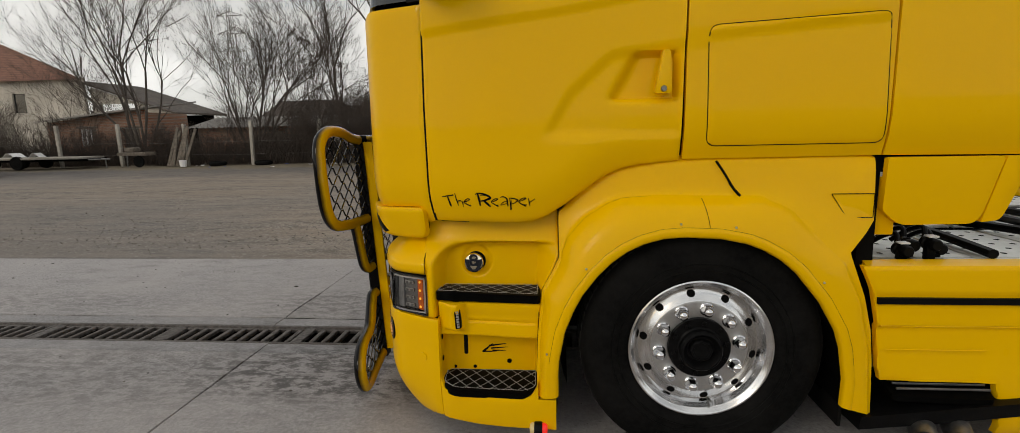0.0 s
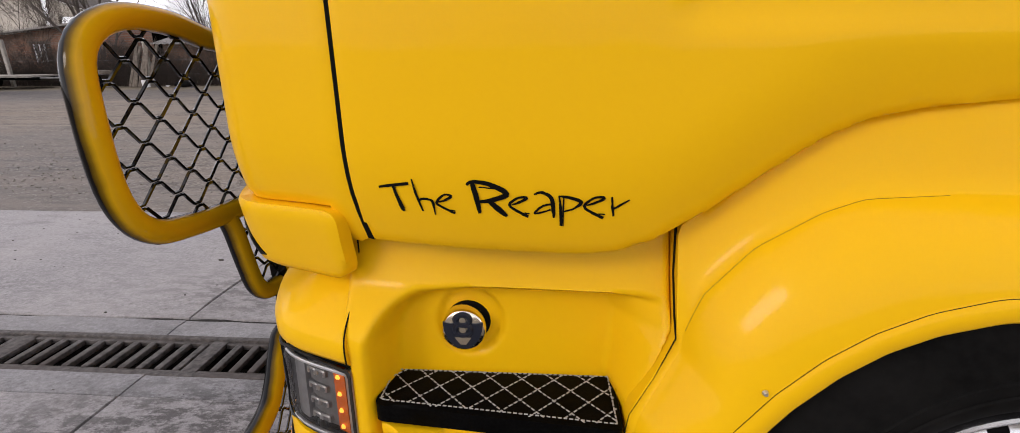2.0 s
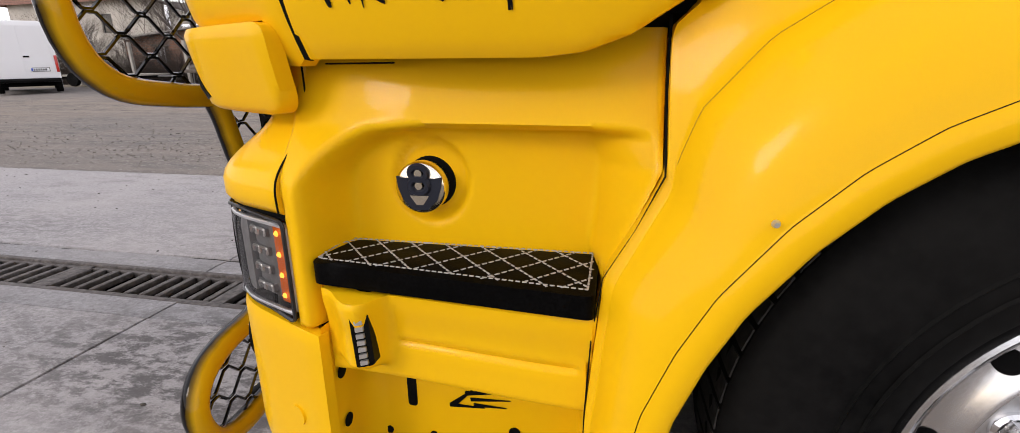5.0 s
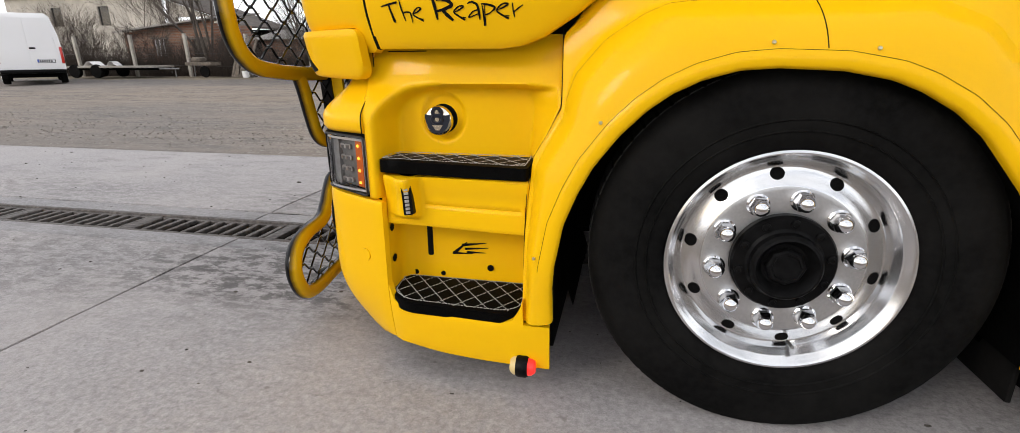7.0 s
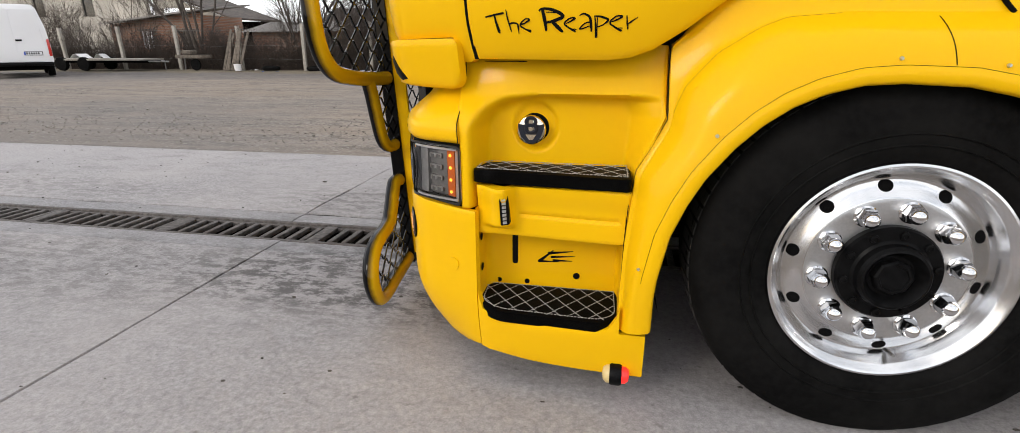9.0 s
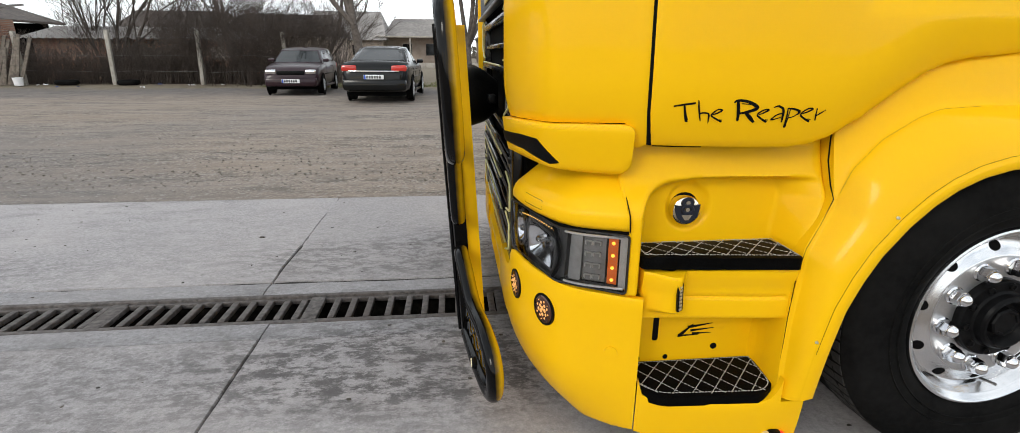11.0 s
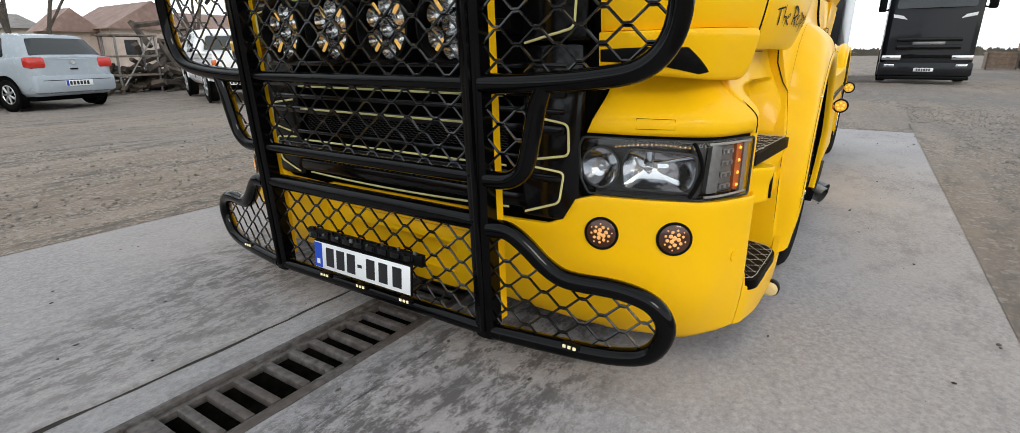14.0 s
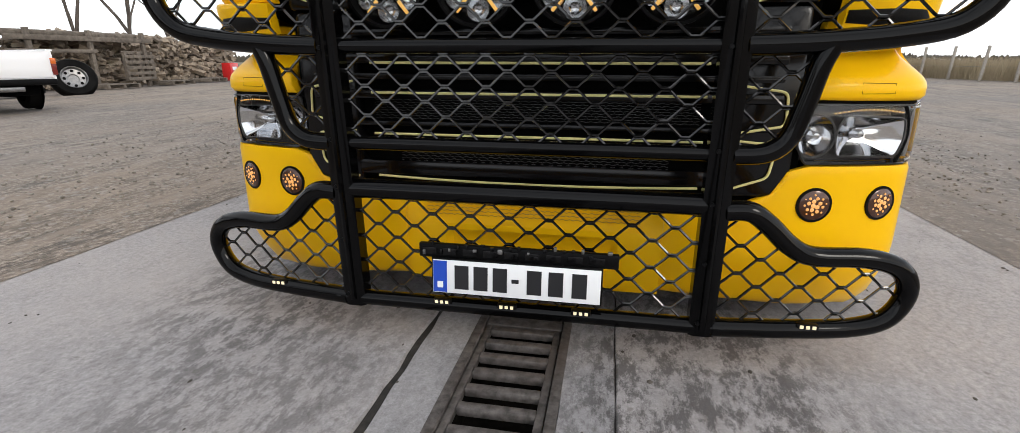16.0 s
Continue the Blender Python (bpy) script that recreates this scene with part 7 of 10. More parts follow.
for k in range(2):
    bm = bmesh.new()
    xo = 0.88 + 0.135 * k
    line = smooth_line([(xo + 0.10, 0.35, 0.215), (xo + 0.06, 0.10, 0.20), (xo + 0.01, -0.06, 0.175), (xo - 0.015, -0.125, 0.155)])
    add_tube(bm, line, 0.050, seg=20, caps=False)
    add_tube(bm, line[::-1], 0.044, seg=20, caps=False)
    pipe = tp("exhaust_pipe", bm, STEEL, "round twin tailpipe")
    bm = bmesh.new()
    add_cyl(bm, (xo + 0.02, -0.03, 0.18), (xo + 0.019, -0.028, 0.18), 0.044, 0.044, 20)
    tp("pipe_bore", bm, GAP, "", pipe)


# ---------------------------------------------------------------- yard: shared materials
BARK = speckled("grey_brown_bark", (0.080, 0.066, 0.056), (0.155, 0.128, 0.108), 14, 0.9, bump_s=0.6, dist=0.02)
TWIG = speckled("dry_twig", (0.060, 0.046, 0.038), (0.125, 0.097, 0.080), 6, 0.9, bump_s=0)
OLD_WOOD = speckled("weathered_timber", (0.10, 0.082, 0.066), (0.22, 0.185, 0.15), 9, 0.85, bump_s=0.4, dist=0.01)
PALE_CONCRETE = speckled("pale_concrete", (0.34, 0.31, 0.27), (0.47, 0.44, 0.39), 12, 0.9)
PLASTER = speckled("stained_plaster", (0.50, 0.46, 0.40), (0.62, 0.58, 0.52), 3, 0.9, scale2=0.5, c3=(0.34, 0.31, 0.27))
DARK_ROOF = speckled("old_brown_roof", (0.055, 0.044, 0.038), (0.12, 0.095, 0.08), 3, 0.85)
ROOF_GREY = speckled("grey_sheet_roof", (0.27, 0.25, 0.235), (0.40, 0.375, 0.355), 3, 0.8)
WHITE_PAINT = paint("white_vehicle_paint", (0.86, 0.86, 0.87), (0.45, 0.42, 0.38))
SILVER_PAINT = paint("silver_blue_paint", (0.34, 0.385, 0.43), (0.36, 0.34, 0.32), 0.22, 0.35)
TRAILER_WHITE = paint("bright_white_panel", (0.92, 0.92, 0.92), (0.70, 0.68, 0.64), 0.35, 0.15)
BLACK_CAR = paint("black_car_paint", (0.004, 0.005, 0.0055), (0.02, 0.019, 0.017), 0.16, 0.14, 0.25)
MAROON = paint("dark_maroon_paint", (0.026, 0.012, 0.017), (0.06, 0.05, 0.05))
TRUCK_BLACK = paint("satin_black_paint", (0.010, 0.011, 0.014), (0.04, 0.038, 0.035))
BLUE_TARP = speckled("blue_plastic_sheet", (0.02, 0.06, 0.28), (0.04, 0.10, 0.36), 8, 0.5)
TAIL_RED = node_mat("red_tail_lens", (0.50, 0.03, 0.02), 0.2, 0.0, 0.4)[0]
ALLOY = node_mat("silver_alloy", (0.55, 0.56, 0.57), 0.3, 0.9)[0]


def brick_mat():
    m, n, l, b = node_mat("old_red_brick", (0.3, 0.13, 0.08), 0.9)
    geo = n.new("ShaderNodeNewGeometry")
    mp = n.new("ShaderNodeMapping")
    mp.inputs["Rotation"].default_value = (radians(90), 0, 0)
    l.new(geo.outputs["Position"], mp.inputs["Vector"])
    br = n.new("ShaderNodeTexBrick")
    br.inputs["Color1"].default_value = (0.27, 0.105, 0.060, 1)
    br.inputs["Color2"].default_value = (0.36, 0.17, 0.10, 1)
    br.inputs["Mortar"].default_value = (0.30, 0.27, 0.23, 1)
    br.inputs["Scale"].default_value = 1.0
    br.inputs["Brick Width"].default_value, br.inputs["Row Height"].default_value, br.inputs["Mortar Size"].default_value = 0.27, 0.085, 0.012
    l.new(mp.outputs["Vector"], br.inputs["Vector"])
    st = noise_tex(n, l, 1.3, 5.0, 0.7)
    l.new(mix(n, l, ramp(n, l, st, [(0.45, (0, 0, 0)), (0.7, (0.75, 0.75, 0.75))]), br.outputs["Color"], (0.21, 0.18, 0.15)), b.inputs["Base Color"])
    return m


def tile_mat():
    m, n, l, b = node_mat("red_roof_tiles", (0.3, 0.12, 0.07), 0.85)
    fine = noise_tex(n, l, 5.0, 5.0)
    col = ramp(n, l, fine, [(0.3, (0.135, 0.062, 0.042)), (0.7, (0.27, 0.125, 0.082))])
    rows = n.new("ShaderNodeTexWave")
    rows.bands_direction = "Z"
    rows.inputs["Scale"].default_value = 1.7
    rows.inputs["Distortion"].default_value = 0.6
    l.new(n.new("ShaderNodeNewGeometry").outputs["Position"], rows.inputs["Vector"])
    col = mix(n, l, ramp(n, l, rows.outputs["Fac"], [(0.0, (0.55, 0.55, 0.55)), (0.35, (0, 0, 0))]), col, (0.06, 0.035, 0.028))
    l.new(col, b.inputs["Base Color"])
    return m


BRICK, TILES = brick_mat(), tile_mat()


# ---------------------------------------------------------------- trees
def mesh_from(name, verts, faces, mat, parent=None, smooth=True):
    me_ = bpy.data.meshes.new(name)
    me_.from_pydata(verts, [], faces)
    me_.materials.append(mat)
    if smooth:
        me_.polygons.foreach_set("use_smooth", [True] * len(me_.polygons))
    o = new(name, me_)
    if parent:
        o.parent = parent
    return o


def limb_segment(V, F, a, b, ra, rb, n):
    d = (b - a)
    if d.length < 1e-6:
        return
    d.normalize()
    u = d.orthogonal().normalized()
    w = d.cross(u)
    base = len(V)
    for p, r in ((a, ra), (b, rb)):
        for i in range(n):
            t = 2 * math.pi * i / n
            V.append(tuple(p + r * (math.cos(t) * u + math.sin(t) * w)))
    for i in range(n):
        F.append((base + i, base + (i + 1) % n, base + n + (i + 1) % n, base + n + i))


def bare_tree(place, height, seed, label, name="tree", stems=1, spread=0.5, lean=(0, 0), trunk_r=0.14, levels=5, fork=0.25, density=1.0, category="tree", group="", split=0.0):
    r = random.Random(seed)
    wood_v, wood_f, twig_v, twig_f = [], [], [], []

    def grow(p, d, length, rad, level):
        n = 4 if level < 2 else 3
        q, dd = p, d.copy()
        for i in range(n):
            bend = 0.10 if level < 2 else 0.20
            dd = (dd + Vector((r.gauss(0, bend), r.gauss(0, bend), r.gauss(0.04, bend * 0.6)))).normalized()
            e = q + dd * length / n
            ra, rb = rad * (1 - 0.35 * i / n), rad * (1 - 0.35 * (i + 1) / n)
            if rad > 0.016:
                limb_segment(wood_v, wood_f, q, e, ra, rb, 7 if rad > 0.05 else 5)
            else:
                limb_segment(twig_v, twig_f, q, e, ra, rb, 3)
            if level < levels and (level > 0 or i >= n * fork):
                k = 1 if r.random() < 0.75 * density else 0
                k += 1 if r.random() < 0.45 * density else 0
                for _ in range(k):
                    side = Vector((r.gauss(0, 1), r.gauss(0, 1), r.gauss(0.15, 0.6))).normalized()
                    nd = (dd * (1 - spread * 0.6) + side * spread).normalized()
                    grow(e, nd, length * r.uniform(0.50, 0.75), max(0.0042, rb * r.uniform(0.42, 0.62)), level + 1)
            q = e
        if level < levels:
            for _ in range(2):
                side = Vector((r.gauss(0, 1), r.gauss(0, 1), r.gauss(0.3, 0.5))).normalized()
                grow(q, (dd * 0.75 + side * spread * 0.7).normalized(), length * 0.62, max(0.0042, rad * 0.46), level + 1)
    x, y = place[0], place[1]
    e0 = thing(name, label, category, pose(x, y, 0), group)
    foot = Vector((0, 0, -0.1))
    if split:                                # one bole that parts into several limbs
        for i in range(5):
            e = foot + Vector((lean[0] * 0.4 + r.gauss(0, 0.06), r.gauss(0, 0.06), 1)) * (split + 0.1) / 5
            limb_segment(wood_v, wood_f, foot, e, trunk_r * (1.25 - 0.1 * i), trunk_r * (1.15 - 0.1 * i), 9)
            foot = e
    for s in range(stems):
        off = foot.copy() if split else Vector((r.gauss(0, 0.22), r.gauss(0, 0.22), -0.1)) if stems > 1 else Vector((0, 0, -0.1))
        d0 = Vector((lean[0] + (r.gauss(0, 0.28) if stems > 1 else 0), lean[1] + (r.gauss(0, 0.28) if stems > 1 else 0), 1)).normalized()
        grow(off, d0, height * (0.42 if stems == 1 else 0.45) * r.uniform(0.85, 1.1), trunk_r * (1 if stems == 1 else r.uniform(0.42, 0.72) if split else r.uniform(0.5, 1.0)), 0)
    if wood_v:
        mesh_from("trunk", wood_v, wood_f, BARK, e0)
    if twig_v:
        tagged(mesh_from("crown", twig_v, twig_f, TWIG, e0), "bare fine twigs", kind="stuff")
    return e0


# behind the fence
for k, (x, y, h, st, sp, tr) in enumerate(((-22.6, 24.6, 10.5, 6, 0.44, 0.10), (-16.6, 25.2, 9.5, 5, 0.40, 0.09), (-14.6, 26.0, 7.5, 5, 0.38, 0.06), (-11.4, 25.0, 11.0, 2, 0.42, 0.13),
                                           (-27.8, 26.5, 6.0, 4, 0.5, 0.06), (-19.8, 29.5, 8.0, 3, 0.42, 0.07), (-8.2, 27.0, 9.0, 2, 0.42, 0.10))):
    bare_tree((x, y), h, 100 + k, "leafless multi-stemmed tree behind the fence", stems=st, spread=sp, trunk_r=tr, levels=4, density=0.80, group="bare trees")
for k, (x, y, h) in enumerate(((-29.5, 23.2, 3.8), (-26.3, 23.4, 3.2), (-24.0, 23.0, 2.2), (-20.6, 23.2, 2.4), (-16.0, 23.2, 3.4), (-13.6, 23.6, 3.6), (-12.2, 23.2, 3.2), (-10.3, 23.0, 3.8), (-8.4, 23.4, 3.4), (-33.5, 24.0, 4.2),
                               (-11.2, 21.6, 3.8), (-9.9, 22.4, 4.2), (-8.8, 21.4, 3.6), (-7.6, 21.6, 4.0), (-6.4, 21.8, 3.4), (-10.6, 23.8, 4.6), (-7.0, 24.0, 4.4), (-12.0, 22.0, 2.6), (-9.6, 20.9, 2.8), (-8.6, 22.6, 3.2), (-7.4, 22.4, 3.0), (-37.5, 24.0, 4.0))):
    bare_tree((x, y), h, 300 + k, "leafless brown shrub along the fence", "shrub", stems=6, spread=0.5, trunk_r=0.0158, levels=3, density=0.85, category="shrub", group="bare shrubs")
# thicket of dry stems that fills the ground along the fence
rt = random.Random(77)
V_, F_ = [], []
for k in range(6500):
    x = rt.uniform(-40, -6.5)
    y = 22.35 + abs(rt.gauss(0, 1.3))
    h = rt.uniform(0.5, 1.9) * (0.7 + 0.6 * abs(noise.noise((x * 0.35, y * 0.2, 3.0)) * 2))
    p = Vector((x, y, -0.05))
    d = Vector((rt.gauss(0, 0.22), rt.gauss(0, 0.22), 1)).normalized()
    ra = rt.uniform(0.006, 0.016)
    for i in range(3):
        e = p + d * h / 3
        limb_segment(V_, F_, p, e, ra * (1 - i * 0.28), ra * (0.72 - i * 0.28), 3)
        for _ in range(2):
            s_ = (d + Vector((rt.gauss(0, 0.7), rt.gauss(0, 0.7), rt.gauss(0, 0.3)))).normalized()
            limb_segment(V_, F_, e, e + s_ * rt.uniform(0.15, 0.45), ra * 0.45, ra * 0.2, 3)
        p = e
        d = (d + Vector((rt.gauss(0, 0.18), rt.gauss(0, 0.18), 0))).normalized()
tagged(mesh_from("thicket", V_, F_, TWIG), "dense dry brown brushwood along the fence", "brushwood", kind="stuff")
# along the grass verge
bare_tree((-1.15, 19.3), 6.6, 22, "bare forked tree at the edge of the yard", stems=4, spread=0.42, trunk_r=0.135, levels=4, fork=0.1, density=0.85, split=1.5)
bare_tree((-4.75, 19.2), 7.5, 33, "leaning bare tree beside the parked cars", spread=0.5, lean=(-0.32, 0.0), trunk_r=0.17, levels=3, fork=0.6, density=0.6, stems=4, split=2.2)
for k, (x, y, h) in enumerate(((2.1, 27.0, 8.5), (4.7, 27.6, 9.0), (5.6, 27.2, 9.5), (9.6, 23.5, 8.0), (17.2, 24.0, 8.5), (19.8, 24.0, 8.5), (14.4, 25.5, 7.5), (24.5, 26.0, 7.5))):
    bare_tree((x, y), h, 60 + k, "bare roadside tree on dry grass", spread=0.42, trunk_r=0.115, levels=4, fork=0.1, density=0.8, stems=3 + k % 2, split=1.3 + 0.35 * (k % 3), lean=(0.25 * (k % 3 - 1), 0), group="roadside trees")

# ---------------------------------------------------------------- fence of concrete posts, sheds, house
post_bm = bmesh.new()
add_box(post_bm, (-0.07, -0.07, -0.2), (0.07, 0.07, 2.05), 0.012)
first = link_mesh("fence_post", post_bm, PALE_CONCRETE)
tagged(first, "square pale concrete fence post", "fence post", "fence posts")
px = [-35.1, -31.75, -28.4, -25.05, -21.75, -18.4, -15.05, -11.75, -8.4]
rr = random.Random(3)
first.matrix_world = pose(px[0], 22, 0)
for x in px[1:]:
    copy_thing(first, pose(x, 22 + rr.uniform(-0.05, 0.05), rr.uniform(-0.08, 0.02), rr.uniform(-1.5, 1.5), rr.uniform(-2.5, 2.5), rr.uniform(-6, 6)))
for z in (0.5, 1.1, 1.8):
    bm = bmesh.new()
    add_tube(bm, [(x, 22.0, z + (0.04 * math.sin(i * 2.1) if i % 2 else 0)) for i, x in enumerate(np.linspace(-36, -8.4, 40))], 0.004, seg=4)
    tagged(link_mesh("fence_wire", bm, STEEL), "slack rusty fence wire between concrete posts", "wire", "fence wires")


def plain_box(name, lo, hi, mat, parent, bevel=0.01, label=""):
    return part(name, box(lo, hi, bevel), mat, parent, label)


def wall_with_holes(x0, x1, y, z_top, holes, mat, parent, name="wall", thick=0.3):
    """A wall along x with rectangular openings (x0, x1, z0, z1)."""
    g = bmesh.new()
    xs_ = sorted({x0, x1, *[h[0] for h in holes], *[h[1] for h in holes]})
    for a, b in zip(xs_, xs_[1:]):
        cuts = [(h[2], h[3]) for h in holes if h[0] <= a and h[1] >= b]
        z = -0.2
        za, zb = z_top(a), z_top(b)
        for lo_, hi_ in sorted(cuts):
            add_box(g, (a, y, z), (b, y + thick, lo_))
            z = hi_
        v = add_loft(g, [[(a, y, z), (b, y, z), (b, y + thick, z), (a, y + thick, z)], [(a, y, za), (b, y, zb), (b, y + thick, zb), (a, y + thick, za)]], True)
        g.faces.new(v[1])
    bmesh.ops.remove_doubles(g, verts=g.verts[:], dist=0.002)
    return part(name, g, mat, parent)


# brick shed with a sloping roof
shed = thing("brick_shed", "low red-brick shed with boarded openings and a sloping roof", "shed", pose(0, 0, 0))
top = lambda x: 2.30 + (x + 29.6) * 0.10
wall_with_holes(-29.6, -23.6, 26.0, top, [(-27.7, -26.6, 0.95, 1.92), (-25.0, -24.0, 0.10, 1.88)], BRICK, shed)
plain_box("side_wall", (-23.9, 26.3, -0.2), (-23.6, 29.5, 2.75), BRICK, shed)
plain_box("side_wall", (-29.6, 26.3, -0.2), (-29.3, 29.5, 2.2), BRICK, shed)
for k in range(5):
    plain_box("window_slat", (-27.66 + 0.14 * k, 26.10, 0.97), (-27.58 + 0.14 * k, 26.14, 1.90), WHITE_PAINT if k % 2 == 0 else ROOF_GREY, shed)
plain_box("lintel", (-27.8, 25.96, 1.92), (-26.5, 26.1, 2.02), OLD_WOOD, shed)
plain_box("door_board", (-25.0, 26.12, 0.0), (-24.0, 26.18, 1.88), OLD_WOOD, shed, 0.01, "brown boarded door")
plain_box("lintel", (-25.2, 25.95, 1.88), (-23.8, 26.1, 1.99), OLD_WOOD, shed)
bm = bmesh.new()
v = add_loft(bm, [[(-29.9, 25.5, top(-29.9) + 0.0), (-23.2, 25.5, top(-23.2)), (-23.2, 25.5, top(-23.2) + 0.09), (-29.9, 25.5, top(-29.9) + 0.09)],
                  [(-29.9, 29.9, top(-29.9) + 0.5), (-23.2, 29.9, top(-23.2) + 0.5), (-23.2, 29.9, top(-23.2) + 0.59), (-29.9, 29.9, top(-29.9) + 0.59)]], True)
bm.faces.new(v[0][::-1])
bm.faces.new(v[1])
part("roof", bm, ROOF_GREY, shed, "grey sheet roof")
shed2 = thing("plank_shed", "dilapidated brick and plank shed with corrugated roof", "shed", pose(0, 0, 0))
wall_with_holes(-20.8, -11.0, 26.4, lambda x: 1.85, [(-13.2, -12.4, 0.9, 1.5)], BRICK, shed2)
rb = random.Random(8)
for k in range(26):
    x = -17.6 + 0.15 * k
    plain_box("plank", (x, 26.33, 0.0), (x + 0.13, 26.37, 1.55 + rb.uniform(-0.2, 0.25)), OLD_WOOD, shed2, 0.004)
bm = bmesh.new()
rows = []
for yy, zz in ((25.9, 1.82), (28.8, 2.45)):
    rows.append([(-21.2 + 0.08 * i, yy, zz + 0.025 * math.sin(i * 1.57)) for i in range(132)])
add_loft(bm, rows)
part("roof", bm, ROOF_GREY, shed2, "rusty corrugated sheet roof")

house = thing("house", "plastered house with a red tiled hip roof", "house", pose(0, 0, 0))
wall_with_holes(-57, -40.2, 40.0, lambda x: 6.4, [(-46.8, -45.6, 3.6, 5.2), (-52, -50.8, 3.6, 5.2)], PLASTER, house)
plain_box("side_wall", (-57.0, 40.3, -0.2), (-56.7, 48, 6.4), PLASTER, house)
for x in (-46.8, -52):
    plain_box("window", (x, 40.15, 3.6), (x + 1.2, 40.2, 5.2), DARK_GLASS, house, 0.0, "dark window")
bm = bmesh.new()
v = [bm.verts.new(p) for p in ((-58, 39.4, 6.2), (-39.6, 39.4, 6.2), (-51.0, 50.6, 6.2), (-62, 50.6, 6.2), (-59.0, 45, 10.2), (-52.5, 45, 10.2))]
for f in ((0, 1, 5, 4), (1, 2, 5), (2, 3, 4, 5), (3, 0, 4)):
    bm.faces.new([v[i] for i in f])
part("roof", bm, TILES, house, "red clay tile roof")
leanto = thing("barn", "open lean-to barn with a brown sloping roof", "barn", pose(0, 0, 0))
wall_with_holes(-40.1, -33.0, 40.6, lambda x: 5.6 - (x + 40.1) * 0.33, [(-39.4, -36.2, 3.2, 4.2)], PLASTER, leanto)
plain_box("loft_beam", (-39.5, 40.5, 3.05), (-33.0, 40.62, 3.2), OLD_WOOD, leanto)
plain_box("back_wall", (-40.0, 46.0, -0.2), (-33.0, 46.2, 3.3), BLACK_MATT, leanto)
bm = bmesh.new()
v = add_loft(bm, [[(-40.6, 39.9, 6.0), (-32.2, 39.9, 3.2), (-32.2, 39.9, 3.35), (-40.6, 39.9, 6.15)], [(-40.6, 47, 6.0), (-32.2, 47, 3.2), (-32.2, 47, 3.35), (-40.6, 47, 6.15)]], True)
bm.faces.new(v[0][::-1])
bm.faces.new(v[1])
part("roof", bm, DARK_ROOF, leanto, "brown weathered roof")

# lattice power pylon far off
pyl = bmesh.new()
c = Vector((-76, 120, 0))
for s in ((1, 1), (1, -1), (-1, -1), (-1, 1)):
    limb = [c + Vector((s[0] * 2.2, s[1] * 2.2, 0)), c + Vector((s[0] * 0.8, s[1] * 0.8, 18)), c + Vector((s[0] * 0.35, s[1] * 0.35, 31))]
    add_tube(pyl, limb, 0.08, seg=4)
for k in range(12):
    z0, z1 = k * 2.4, (k + 1) * 2.4
    w0, w1 = float(np.interp(z0, [0, 18, 31], [2.2, 0.8, 0.35])), float(np.interp(z1, [0, 18, 31], [2.2, 0.8, 0.35]))
    add_tube(pyl, [c + Vector((-w0, -w0, z0)), c + Vector((w1, -w1, z1))], 0.045, seg=4)
    add_tube(pyl, [c + Vector((w0, -w0, z0)), c + Vector((-w1, -w1, z1))], 0.045, seg=4)
for z in (20.5, 24.5, 28.5):
    add_tube(pyl, [c + Vector((-3.2, 0, z)), c + Vector((0, 0, z + 1.0)), c + Vector((3.2, 0, z))], 0.12, seg=4)
    add_tube(pyl, [c + Vector((-3.2, 0, z)), c + Vector((3.2, 0, z))], 0.10, seg=4)
tagged(link_mesh("power_pylon", pyl, STEEL), "grey lattice steel power pylon far behind trees", "pylon")

# ---------------------------------------------------------------- clutter by the fence
flat = thing("flatbed_trailer", "low flatbed trailer with pale boards and hull-like white parts on it", "trailer", pose(-25.0, 20.9, 0, 0, 0, 3))
plain_box("deck", (-2.5, -0.8, 0.46), (2.5, 0.8, 0.54), PALE_CONCRETE, flat, 0.01, "pale boarded deck")
plain_box("frame", (-2.5, -0.7, 0.36), (2.7, 0.7, 0.46), BLACK_MATT, flat)
for x in (-1.6, -0.4):
    for y in (-0.72, 0.72):
        bm = add_lathe(bmesh.new(), [(0, -0.08), (0.16, -0.08), (0.30, -0.09), (0.32, 0), (0.30, 0.09), (0, 0.09)], (x, y, 0.31), "y", 24)
        part("wheel", bm, RUBBER, flat)
part("drawbar", add_tube(bmesh.new(), [(2.5, -0.5, 0.42), (3.4, 0, 0.40), (2.5, 0.5, 0.42)], 0.04, seg=6), STEEL, flat)
part("prop", add_tube(bmesh.new(), [(3.2, 0, 0.42), (3.2, 0, 0.0)], 0.03, seg=6), STEEL, flat)
for k, (x, w) in enumerate(((-1.3, 0.7), (-0.1, 0.45))):
    hull = thing("white_fender_part", "white curved plastic panel lying on the trailer", "panel", pose(-25 + x, 20.9, 0.54, 0, 0, 20 * k))
    bm = bmesh.new()
    add_loft(bm, [[(w * (i / 8 - 0.5), -0.3, 0.02 + 0.28 * math.sin(i / 8 * math.pi) ** 1.5 * (1 - i / 14)), (w * (i / 8 - 0.5), 0.3, 0.02 + 0.28 * math.sin(i / 8 * math.pi) ** 1.5 * (1 - i / 14))] for i in range(9)])
    part("shell", bm, WHITE_PAINT, hull)
rb = random.Random(17)
